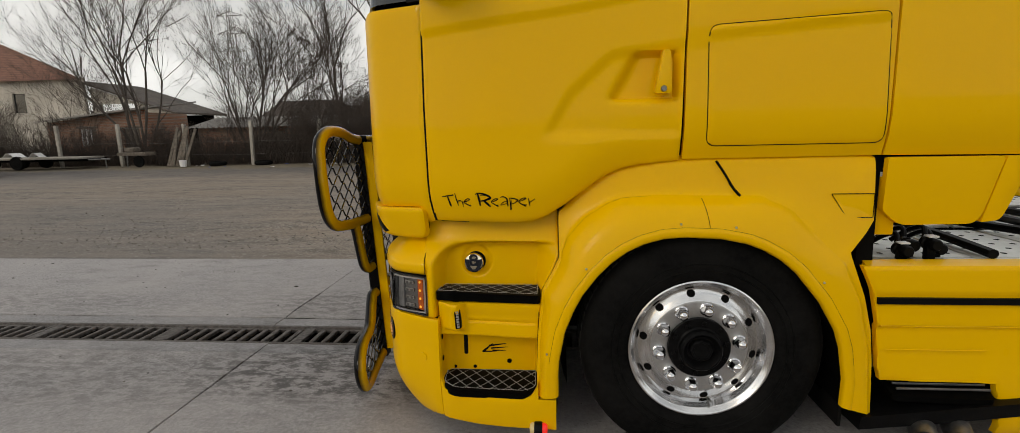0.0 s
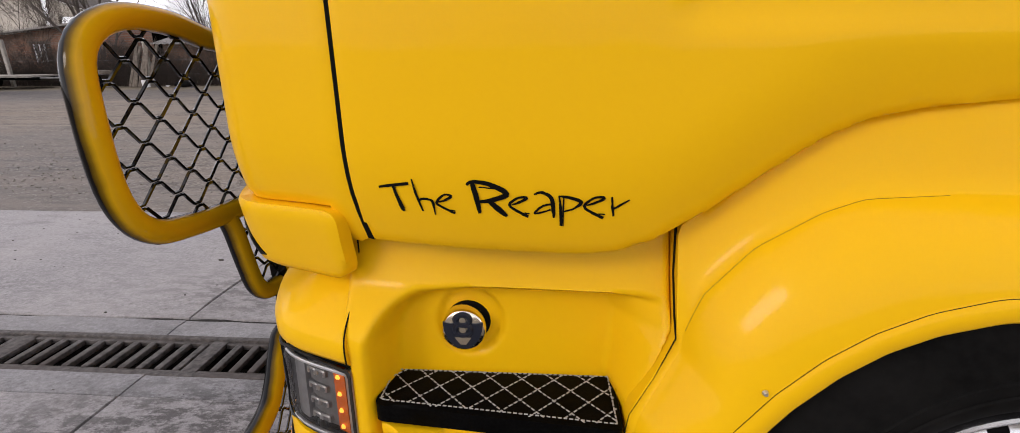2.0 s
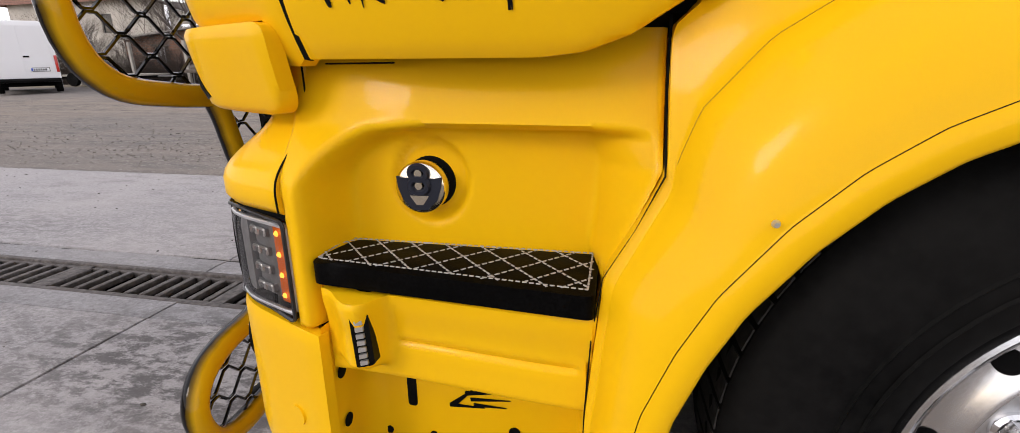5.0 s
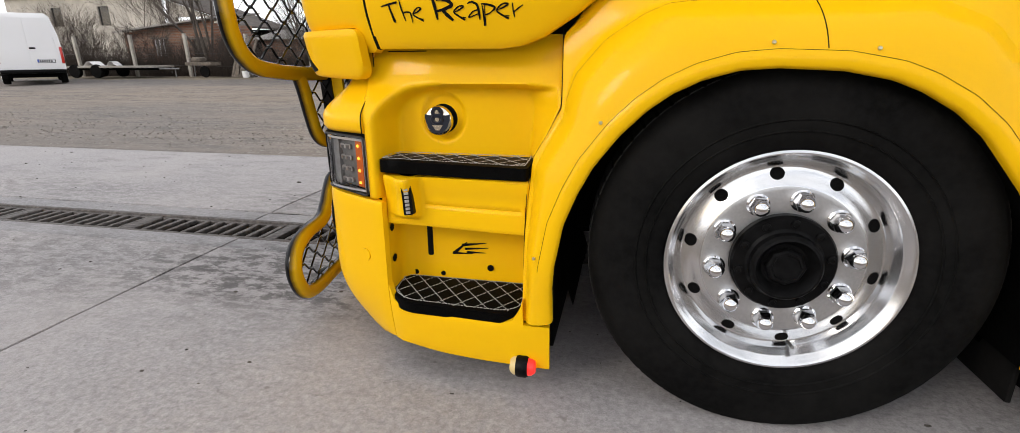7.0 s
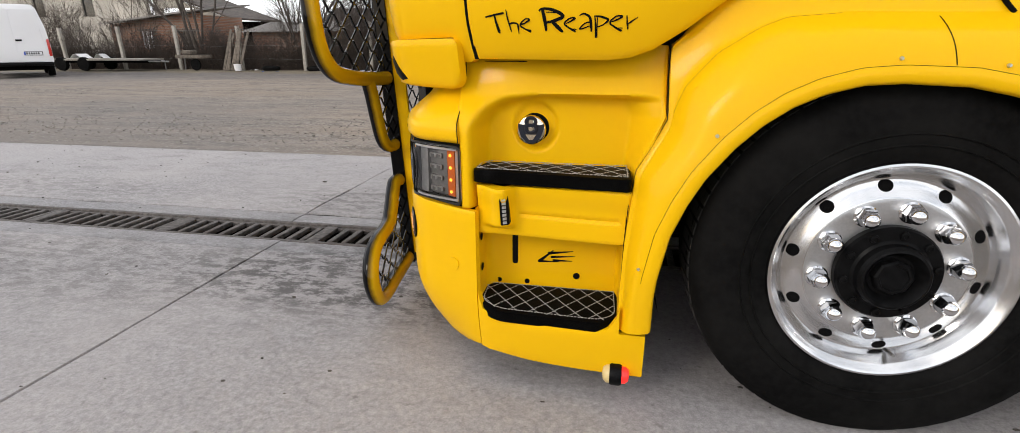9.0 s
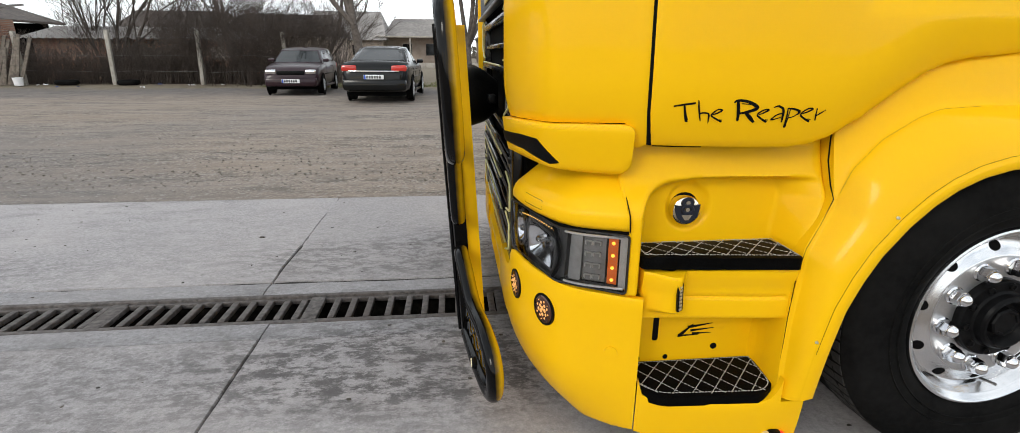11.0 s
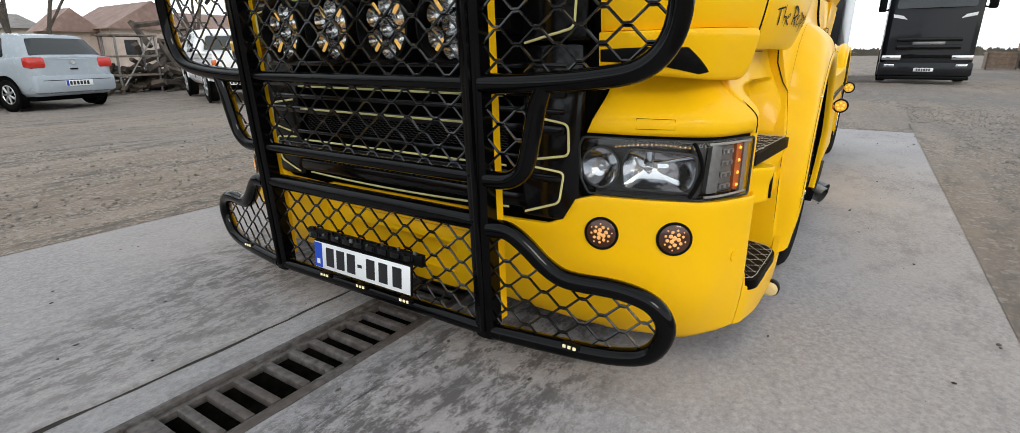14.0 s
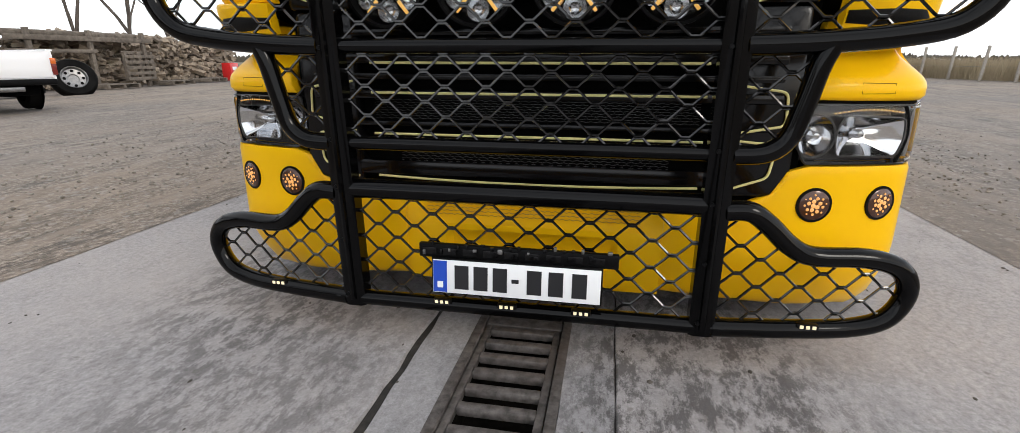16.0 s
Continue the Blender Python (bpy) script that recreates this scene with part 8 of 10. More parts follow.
for k in range(7):
    x = -19.0 + 0.14 * k
    m = Matrix.Translation((x, 21.45, 0)) @ Euler((radians(rb.uniform(-14, -8)), radians(rb.uniform(4, 16)), 0)).to_matrix().to_4x4()
    o = link_mesh("leaning_plank", box((-0.06, -0.02, 0), (0.06, 0.02, rb.uniform(1.4, 1.9)), 0.004), OLD_WOOD)
    o.matrix_world = m
    tagged(o, "grey weathered plank leaning on a fence post", "plank", "leaning planks")
bucket = tagged(link_mesh("bucket", add_lathe(bmesh.new(), [(0, 0.0), (0.13, 0.0), (0.16, 0.30), (0.17, 0.30), (0.165, 0.28), (0.14, 0.02), (0, 0.02)], (-17.9, 21.0, 0.0), "z", 24), WHITE_PAINT), "white plastic bucket on the ground by the fence", "bucket")
for k, (x, y) in enumerate(((-16.6, 21.6), (-14.4, 21.7))):
    bm = bmesh.new()
    ring = [(x + 0.30 * math.cos(a), y + 0.30 * math.sin(a), 0.09) for a in np.linspace(0, 2 * math.pi, 25)[:-1]]
    add_tube(bm, ring, 0.10, True, 8)
    tagged(link_mesh("old_tyre", bm, RUBBER), "worn black tyre lying by the fence", "tyre", "old tyres")
barrow = thing("cart", "small rusty cart with junk beside the fence", "cart", pose(-20.3, 21.2, 0))
plain_box("tray", (-0.7, -0.35, 0.55), (0.7, 0.35, 0.70), OLD_WOOD, barrow)
part("wheel", add_lathe(bmesh.new(), [(0, -0.03), (0.25, -0.04), (0.27, 0), (0.25, 0.04), (0, 0.03)], (0.3, -0.3, 0.27), "y", 20), RUBBER, barrow)
part("leg", add_tube(bmesh.new(), [(-0.5, 0, 0.56), (-0.55, 0, 0)], 0.03, seg=6), STEEL, barrow)
plain_box("sack", (-0.4, -0.3, 0.70), (0.1, 0.2, 0.92), OLD_WOOD, barrow, 0.08)


# ---------------------------------------------------------------- vehicles
def road_wheel(parent, x, y, r, w, outward, rim=ALLOY):
    g = add_lathe(bmesh.new(), [(r * 0.62, 0.0), (r * 0.72, -0.012), (r * 0.92, -0.006), (r * 0.985, 0.02), (r, 0.05), (r, w - 0.05), (r * 0.97, w - 0.01), (r * 0.6, w)], (x, y, r), "y", 32, -outward)
    t = part("wheel", g, RUBBER, parent)
    g = add_lathe(bmesh.new(), [(r * 0.64, 0.004), (r * 0.60, 0.0), (r * 0.57, 0.015), (r * 0.54, 0.05), (0, 0.06)], (x, y, r), "y", 28, -outward)
    part("rim_barrel", g, BLACK_MATT, t)
    for k in range(7):
        a = 2 * math.pi * k / 7
        d = Vector((math.cos(a), 0, math.sin(a)))
        g = add_tube(bmesh.new(), [Vector((x, y, r)) + d * r * 0.10, Vector((x, y, r)) + d * r * 0.58], r * 0.075, seg=5)
        part("spoke", g, rim, t)
    g = add_lathe(bmesh.new(), [(r * 0.64, 0.0), (r * 0.60, -0.008), (r * 0.56, 0.004)], (x, y, r), "y", 28, -outward)
    part("rim_lip", g, rim, t)
    g = add_lathe(bmesh.new(), [(r * 0.18, 0.0), (r * 0.15, -0.015), (0, -0.02)], (x, y, r), "y", 16, -outward)
    part("hub", g, rim, t)


def body_loft(stations, w, belt):
    """stations: (x, z bottom, z top, width factor). Returns a closed body mesh; windows are laid on it later."""
    g = bmesh.new()
    rows = []
    for x, zb, zt, wf in stations:
        hw = w * wf
        bl = min(belt, zt - 0.02)
        up = max(0.0, zt - bl)
        wt = hw - 0.30 * up
        half = [(0, zb), (hw * 0.86, zb), (hw * 0.97, zb + 0.10), (hw, zb + 0.28), (hw, bl - 0.18), (hw * 0.975, bl), (wt + 0.04, zt - min(0.10, up * 0.4)), (wt - 0.06, zt - min(0.03, up * 0.2)), (wt * 0.55, zt), (0, zt + 0.01)]
        rows.append([(x, y, z) for y, z in half] + [(x, -y, z) for y, z in half[-2:0:-1]])
    v = add_loft(g, rows, True)
    g.faces.new(v[0][::-1])
    g.faces.new(v[-1])
    return g


def side_y(w, belt, z, zt):
    up = max(0.01, zt - belt)
    top_y, top_z = w - 0.30 * up + 0.04, zt - min(0.10, up * 0.4)
    return w * 0.975 + (top_y - w * 0.975) * max(0, z - belt) / (top_z - belt) + 0.007


def plate_on(parent, m, blue=True, w=0.52):
    pl = part("number_plate", box((-0.006, -w / 2, -0.055), (0.006, w / 2, 0.055), 0.002, m), WHITE_PLATE, parent, "white number plate with dark bars")
    if blue:
        part("plate_band", box((-0.009, w / 2 - 0.05, -0.052), (-0.005, w / 2 - 0.005, 0.052), 0, m), BLUE_BAND, pl)
    for k in range(6):
        y = w / 2 - 0.09 - k * 0.066
        part("character_bar", box((-0.009, y - 0.022, -0.035), (-0.005, y + 0.022, 0.035), 0, m), INK, pl)


def lower_body(stations, w):
    """stations: (x, z bottom, z shoulder, width factor); a closed hull up to the belt line."""
    g = bmesh.new()
    rows = []
    for x, zb, zs, wf in stations:
        hw = w * wf
        half = [(0, zb), (hw * 0.86, zb), (hw * 0.965, zb + 0.08), (hw, zb + 0.24 * min(1, zs)), (hw, zs - 0.20 * min(1, zs)), (hw * 0.985, zs - 0.08), (hw * 0.945, zs - 0.02), (hw * 0.60, zs + 0.012), (0, zs + 0.024)]
        rows.append([(x, y, z) for y, z in half] + [(x, -y, z) for y, z in half[-2:0:-1]])
    v = add_loft(g, rows, True)
    g.faces.new(v[0][::-1])
    g.faces.new(v[-1])
    return g


def cabin_surface(keys):
    """Half a cabin as matching belt and roof points from the rear centre to the front centre."""
    N = 8
    belt, roof = (smooth_line([k[i] for k in keys], n=N) for i in (0, 1))
    last = len(keys) - 1

    def at(u, v):
        q = min(abs(u), last - 1e-4) * N
        i, f = int(q), q - int(q)
        a, b = belt[i].lerp(belt[i + 1], f), roof[i].lerp(roof[i + 1], f)
        p = a.lerp(b, v)
        out = 0.022 * 4 * v * (1 - v) if 0 <= v <= 1 else 0
        p.y += out * p.y / 0.75
        if u < 0:
            p.y = -p.y
        return p

    def laid(u, v, d):
        e = 0.01
        n3 = (at(u + e, v) - at(u - e, v)).cross(at(u, v + e) - at(u, v - e)).normalized()
        p = at(u, v)
        if n3.dot(p - Vector((0.6, 0, p.z))) < 0:
            n3 = -n3
        return p + n3 * (0.005 - d)
    return at, laid, last


CARS = {
    # x is forward, 0 at the rear axle
    "hatch": dict(
        st=[(-0.70, 0.40, 0.62, 0.80), (-0.68, 0.30, 0.97, 0.90), (-0.60, 0.25, 1.01, 0.96), (-0.3, 0.24, 1.0, 0.99), (0.3, 0.22, 0.975, 1.0), (0.9, 0.22, 0.96, 1.0), (1.5, 0.22, 0.95, 1.0), (1.9, 0.22, 0.955, 1.0), (2.2, 0.22, 0.945, 1.0), (2.6, 0.23, 0.88, 0.985), (2.92, 0.25, 0.77, 0.94), (3.06, 0.30, 0.62, 0.86)],
        w=0.82, wb=2.40, R=0.29,
        keys=[((-0.66, 0, 0.99), (-0.38, 0, 1.385)), ((-0.64, 0.48, 0.99), (-0.36, 0.40, 1.38)), ((-0.54, 0.70, 0.975), (-0.27, 0.555, 1.36)), ((0.05, 0.775, 0.945), (0.12, 0.60, 1.385)), ((0.78, 0.795, 0.93), (0.74, 0.615, 1.395)), ((1.72, 0.76, 0.92), (1.26, 0.575, 1.35)), ((1.98, 0.60, 0.935), (1.42, 0.47, 1.34)), ((2.12, 0, 0.95), (1.50, 0, 1.35))],
        lamp=((-0.71, 0.50, 0.775), (-0.50, 0.80, 0.985)), plate=0.55, cuts=((0.30, 0.36), (0.765, 0.755), (1.66, 1.74)), bump=0.66),
    "sedan": dict(
        st=[(-1.04, 0.40, 0.66, 0.78), (-1.00, 0.30, 0.95, 0.88), (-0.90, 0.26, 1.03, 0.95), (-0.5, 0.24, 1.05, 1.0), (0.0, 0.22, 1.03, 1.0), (0.8, 0.22, 1.01, 1.0), (1.6, 0.22, 1.0, 1.0), (2.2, 0.22, 1.0, 1.0), (2.5, 0.22, 0.975, 1.0), (2.9, 0.23, 0.91, 0.98), (3.2, 0.25, 0.82, 0.94), (3.42, 0.30, 0.66, 0.87)],
        w=0.88, wb=2.70, R=0.32,
        keys=[((-0.48, 0, 1.045), (0.22, 0, 1.395)), ((-0.46, 0.50, 1.045), (0.24, 0.42, 1.39)), ((-0.32, 0.75, 1.02), (0.36, 0.57, 1.37)), ((0.06, 0.80, 0.99), (0.50, 0.61, 1.39)), ((0.85, 0.83, 0.98), (0.95, 0.64, 1.41)), ((2.10, 0.79, 0.97), (1.55, 0.585, 1.36)), ((2.32, 0.62, 0.985), (1.70, 0.48, 1.35)), ((2.45, 0, 1.0), (1.78, 0, 1.36))],
        lamp=((-1.035, 0.44, 0.80), (-0.82, 0.845, 0.955)), plate=0.66, cuts=((0.30, 0.40), (0.88, 0.86), (1.98, 2.06)), bump=0.60),
    "older": dict(
        st=[(-0.72, 0.36, 0.66, 0.86), (-0.70, 0.28, 0.95, 0.93), (-0.60, 0.24, 0.98, 0.97), (0.0, 0.22, 0.97, 1.0), (1.0, 0.22, 0.95, 1.0), (1.9, 0.22, 0.95, 1.0), (2.2, 0.22, 0.93, 1.0), (2.8, 0.24, 0.85, 0.98), (3.1, 0.27, 0.74, 0.94), (3.2, 0.34, 0.54, 0.88)],
        w=0.83, wb=2.47, R=0.29,
        keys=[((-0.66, 0, 0.96), (-0.48, 0, 1.365)), ((-0.65, 0.50, 0.96), (-0.46, 0.44, 1.36)), ((-0.58, 0.72, 0.95), (-0.38, 0.58, 1.35)), ((-0.20, 0.78, 0.94), (-0.12, 0.62, 1.375)), ((0.62, 0.80, 0.93), (0.60, 0.64, 1.39)), ((1.88, 0.76, 0.92), (1.42, 0.585, 1.35)), ((2.08, 0.60, 0.935), (1.56, 0.48, 1.34)), ((2.18, 0, 0.945), (1.62, 0, 1.35))],
        lamp=((-0.74, 0.52, 0.72), (-0.64, 0.80, 0.92)), plate=0.50, cuts=((0.30, 0.36), (0.62, 0.61), (1.70, 1.78)), bump=0.58),
}


def car(name, label, at, paint_, kind):
    e = thing(name, label, "car", at)
    c = CARS[kind]
    st, w, wb, R = c["st"], c["w"], c["wb"], c["R"]
    xr, xf = st[0][0], st[-1][0]
    part("body", lower_body(st, w), paint_, e, angle=50)
    spot, laid, last = cabin_surface(c["keys"])
    # cabin shell and roof
    us = np.linspace(-last, last, 2 * last * 6, endpoint=False)
    rows = [[spot(u, v) for u in us] for v in (-0.12, 0.0, 0.25, 0.5, 0.75, 0.93, 1.0)]
    mid = Vector(((c["keys"][0][1][0] + c["keys"][-1][1][0]) / 2, 0, 0))
    for f, up in ((0.95, 0.014), (0.80, 0.030), (0.45, 0.044), (0.10, 0.048)):
        rows.append([Vector((mid.x + (p.x - mid.x) * f, p.y * f, p.z + up)) for p in rows[6]])
    g = bmesh.new()
    v_ = add_loft(g, rows, True)
    g.faces.new(v_[-1])
    cabin = part("cabin", g, paint_, e, "painted roof and pillars", 40)

    def pane(nm, poly, place):
        glass_ = part(nm, panel([(p.x, p.y) for p in rounded(poly, 0.10, 4)], place, step=0.16, depth=0.012, lip=0.02, drop=0.002), DARK_GLASS, e, "dark window glass")
        edge_ = [place(p.x, p.y, 0.003) for p in rounded(poly, 0.10, 4)]
        part("rubber_seal", add_tube(bmesh.new(), edge_, 0.007, True, 5), BLACK_PLASTIC, glass_)
    pane("rear_window", [(-1.80, 0.10), (1.80, 0.10), (1.68, 0.88), (-1.68, 0.88)], laid)
    pane("windscreen", [(-1.45, 0.06), (1.45, 0.06), (1.30, 0.93), (-1.30, 0.93)], lambda u, v, d: laid(math.copysign(last - abs(u), -u), v, d))
    for s_ in (1, -1):
        pane("side_window", [(2.90, 0.12), (3.92, 0.06), (3.92, 0.92), (3.02, 0.90)], lambda u, v, d, s_=s_: laid(s_ * u, v, d))
        pane("side_window", [(4.07, 0.06), (4.96, 0.05), (4.93, 0.91), (4.07, 0.92)], lambda u, v, d, s_=s_: laid(s_ * u, v, d))
        for x in (0, wb):
            g = add_lathe(bmesh.new(), [(0, 0), (R + 0.055, 0), (R + 0.06, 0.01)], (x, s_ * (w + 0.003), R + 0.01), "y", 28, s_)
            part("wheel_arch", g, BLACK_MATT, e)
            road_wheel(e, x, s_ * (w + 0.012), R, 0.19, s_)
        lo, hi = c["lamp"]
        part("tail_lamp", box((lo[0], min(s_ * lo[1], s_ * hi[1]), lo[2]), (hi[0], max(s_ * lo[1], s_ * hi[1]), hi[2]), 0.045), TAIL_RED, e, "red tail lamp")
        part("headlamp", box((xf - 0.22, min(s_ * 0.42, s_ * 0.74), 0.62), (xf - 0.02, max(s_ * 0.42, s_ * 0.74), 0.76), 0.04), REFLECTOR, e, "clear headlamp")
        xm = c["keys"][5][0][0] - 0.10
        part("mirror", box((xm, min(s_ * (w - 0.08), s_ * (w + 0.12)), 0.97), (xm + 0.10, max(s_ * (w - 0.08), s_ * (w + 0.12)), 1.08), 0.035), paint_, e)
        part("side_strip", box((0.36, min(s_ * (w - 0.01), s_ * (w + 0.012)), 0.585), (wb - 0.36, max(s_ * (w - 0.01), s_ * (w + 0.012)), 0.625), 0.005), BLACK_PLASTIC if kind == "older" else paint_, e)
        flank = lambda z: s_ * (float(np.interp(z, [0.28, 0.46, 0.76, 0.87, 0.92], [0.965 * w, w, w, 0.985 * w, 0.955 * w])) + 0.0005)
        for xa, xb in c["cuts"]:
            line = [(xa + (xb - xa) * smoothstep(0.75, 0.5, z), flank(z), z) for z in np.linspace(0.30, 0.92, 12)]
            part("door_gap", add_tube(bmesh.new(), line, 0.0045, seg=5), GAP, e)
        for xa, xb in c["cuts"][:2]:
            part("door_handle", box((xa + 0.08, min(s_ * (w - 0.01), s_ * (w + 0.02)), 0.815), (xa + 0.25, max(s_ * (w - 0.01), s_ * (w + 0.02)), 0.845), 0.01), paint_, e)
        part("sill", box((0.36, min(s_ * (w - 0.03), s_ * (w + 0.006)), 0.19), (wb - 0.36, max(s_ * (w - 0.03), s_ * (w + 0.006)), 0.27), 0.012), paint_, e, "painted sill")
    if kind == "sedan":
        part("trim_strip", box((xr - 0.020, -w * 0.74, 0.785), (xr + 0.05, w * 0.74, 0.820), 0.008), NUT_CHROME, e, "chrome strip on the boot lid")
    else:
        part("emblem", add_lathe(bmesh.new(), [(0, 0), (0.042, 0.0), (0.045, 0.006)], (xr - 0.0, 0, 0.89), "x", 20, -1), SILVER, e, "small round emblem")
        part("tailgate_handle", box((xr - 0.015, -0.07, 0.745), (xr + 0.03, 0.07, 0.775), 0.006), BLACK_PLASTIC, e)
    bumper_ = part("rear_bumper", box((xr - 0.06, -w * 0.95, 0.30), (xr + 0.30, w * 0.95, c["bump"]), 0.085), paint_, e, "rear bumper")
    part("bumper_groove", box((xr - 0.064, -w * 0.80, c["bump"] - 0.115), (xr - 0.05, w * 0.80, c["bump"] - 0.105)), GAP, bumper_)
    part("front_bumper", box((xf - 0.22, -w * 0.92, 0.26), (xf + 0.05, w * 0.92, 0.52), 0.07), paint_, e, "front bumper")
    part("grille", box((xf - 0.06, -0.40, 0.60), (xf - 0.01, 0.40, 0.72), 0.01), BLACK_PLASTIC, e)
    plate_on(e, Matrix.Translation((xr - 0.068, 0, c["plate"] if kind == "sedan" else c["plate"] - 0.06)))
    plate_on(e, Matrix.Translation((xf + 0.055, 0, 0.42)) @ Matrix.Rotation(math.pi, 4, "Z"))
    part("underside", box((xr + 0.2, -w * 0.85, 0.16), (xf - 0.2, w * 0.85, 0.30), 0.02), BLACK_MATT, e)
    return e


def heading(dx, dy):
    return math.degrees(math.atan2(dy, dx))


car("silver_hatchback", "silver-blue five-door hatchback parked on the gravel", pose(1.38, 13.8, 0, 0, 0, heading(-0.28, 0.96)), SILVER_PAINT, "hatch")
car("black_sedan", "black saloon car with red tail lamps parked at the grass", pose(-3.67, 14.35, 0, 0, 0, heading(0.04, 1)), BLACK_CAR, "sedan")
car("maroon_hatchback", "dark maroon older hatchback parked facing the yard", pose(-6.75, 19.2, 0, 0, 0, heading(0.05, -1)), MAROON, "older")

DULL_RED = node_mat("dull_red_lens", (0.17, 0.018, 0.014), 0.25, 0.0, 0.3)[0]
# white pickup, x forward, 0 at the rear axle
pk = thing("pickup", "white single-cab pickup truck with open bed", "pickup truck", pose(4.40, 11.85, 0, 0, 0, heading(0.317, 0.948)))
st = [(1.15, 0.42, 1.00, 0.97), (1.17, 0.36, 1.50, 0.98), (1.30, 0.34, 1.60, 1.0), (1.9, 0.34, 1.62, 1.0), (2.15, 0.34, 1.56, 1.0), (2.55, 0.34, 1.10, 1.0), (2.9, 0.34, 1.02, 1.0), (3.5, 0.36, 0.96, 0.98), (3.62, 0.42, 0.80, 0.94)]
part("cab", body_loft(st, 0.82, 1.03), WHITE_PAINT, pk, "white cab", 50)
bm = bmesh.new()
add_box(bm, (-1.05, -0.82, 0.46), (1.13, 0.82, 0.62), 0.02)
add_box(bm, (-1.05, -0.82, 0.60), (1.13, -0.74, 1.02), 0.02)
add_box(bm, (-1.05, 0.74, 0.60), (1.13, 0.82, 1.02), 0.02)
add_box(bm, (1.06, -0.80, 0.60), (1.13, 0.80, 1.02), 0.02)
part("bed", bm, WHITE_PAINT, pk, "white load bed")
part("tailgate", panel([(-0.78, 0.58), (0.78, 0.58), (0.78, 1.01), (-0.78, 1.01)], lambda y, z, d: (-1.075 - 0.012 * (1 if abs(z - 0.80) < 0.14 and abs(y) < 0.68 else 0) + d, y, z), step=0.06, depth=0.05), WHITE_PAINT, pk, "white tailgate with a pressed panel")
part("gate_handle", box((-1.10, -0.09, 0.925), (-1.07, 0.09, 0.955), 0.006), BLACK_PLASTIC, pk)
part("rear_bumper", box((-1.16, -0.78, 0.46), (-1.03, 0.78, 0.56), 0.02), BLACK_PLASTIC, pk, "black rear bumper")
part("tow_bar", box((-1.18, -0.30, 0.36), (-1.05, 0.30, 0.44), 0.02), STEEL, pk)
for s in (1, -1):
    part("tail_lamp", box((-1.10, min(s * 0.76, s * 0.835), 0.62), (-0.98, max(s * 0.76, s * 0.835), 0.90), 0.015), DULL_RED, pk, "dull red tail lamp")
    part("rear_pillar_lamp", box((-1.102, min(s * 0.76, s * 0.837), 0.80), (-0.985, max(s * 0.76, s * 0.837), 0.905), 0.015), AMBER, pk, "amber turn signal")
    part("side_window", panel([(p.x, p.y) for p in rounded([(1.36, 1.08), (2.42, 1.07), (2.05, 1.50), (1.38, 1.52)], 0.04, 3)], lambda x, z, d, s=s: (x, s * (side_y(0.82, 1.03, z, 1.60) - d), z), step=0.3, depth=0.012, lip=0.012, drop=0.004), DARK_GLASS, pk, "dark side window")
    for x in (0, 2.62):
        part("wheel_arch", add_lathe(bmesh.new(), [(0, -0.004), (0.385, -0.004), (0.395, 0.0), (0.395, 0.012)], (x, s * 0.825, 0.36), "y", 28, -s), BLACK_MATT, pk)
        road_wheel(pk, x, s * 0.845, 0.335, 0.22, s)
        lip = [(x + 0.39 * math.cos(t_), s * 0.832, 0.38 + 0.39 * math.sin(t_)) for t_ in np.linspace(math.radians(12), math.radians(168), 18)]
        part("arch_lip", add_tube(bmesh.new(), lip, 0.020, seg=6), WHITE_PAINT, pk, "flared wheel-arch lip")
    part("belt_trim", box((-1.02, min(s * 0.81, s * 0.832), 0.93), (3.45, max(s * 0.81, s * 0.832), 0.955), 0.006), SILVER, pk, "thin bright side trim")
    for x in (1.33, 2.40):
        part("door_gap", box((x, min(s * 0.80, s * 0.8215), 0.48), (x + 0.010, max(s * 0.80, s * 0.8215), 1.02)), GAP, pk)
    part("bed_rail", box((-1.05, min(s * 0.73, s * 0.84), 1.015), (1.12, max(s * 0.73, s * 0.84), 1.045), 0.012), WHITE_PAINT, pk, "rolled top of the bed side")
    part("mirror", box((2.28, min(s * 0.86, s * 1.02), 1.06), (2.38, max(s * 0.86, s * 1.02), 1.22), 0.02), BLACK_PLASTIC, pk)
a, b, c_, d_ = Vector((1.145, 0.60, 1.11)), Vector((1.145, -0.60, 1.11)), Vector((1.16, -0.50, 1.45)), Vector((1.16, 0.50, 1.45))
part("rear_window", panel([(0, 0), (1, 0), (1, 1), (0, 1)], lambda u, v, d: a.lerp(b, u).lerp(d_.lerp(c_, u), v) + Vector((-0.012 + d, 0, 0)), step=0.5, depth=0.02, lip=0.03, drop=0.004), DARK_GLASS, pk, "dark rear window")
part("window_frame", add_tube(bmesh.new(), [p + Vector((-0.016, 0, 0)) for p in rounded([a, b, c_, d_], 0.05, 4)], 0.013, True, 6), SILVER, pk, "bright rear window frame")
plate_on(pk, Matrix.Translation((-1.175, 0.50, 0.46)), True, 0.40)
part("underside", box((-0.9, -0.6, 0.28), (3.3, 0.6, 0.46), 0.03), BLACK_MATT, pk)

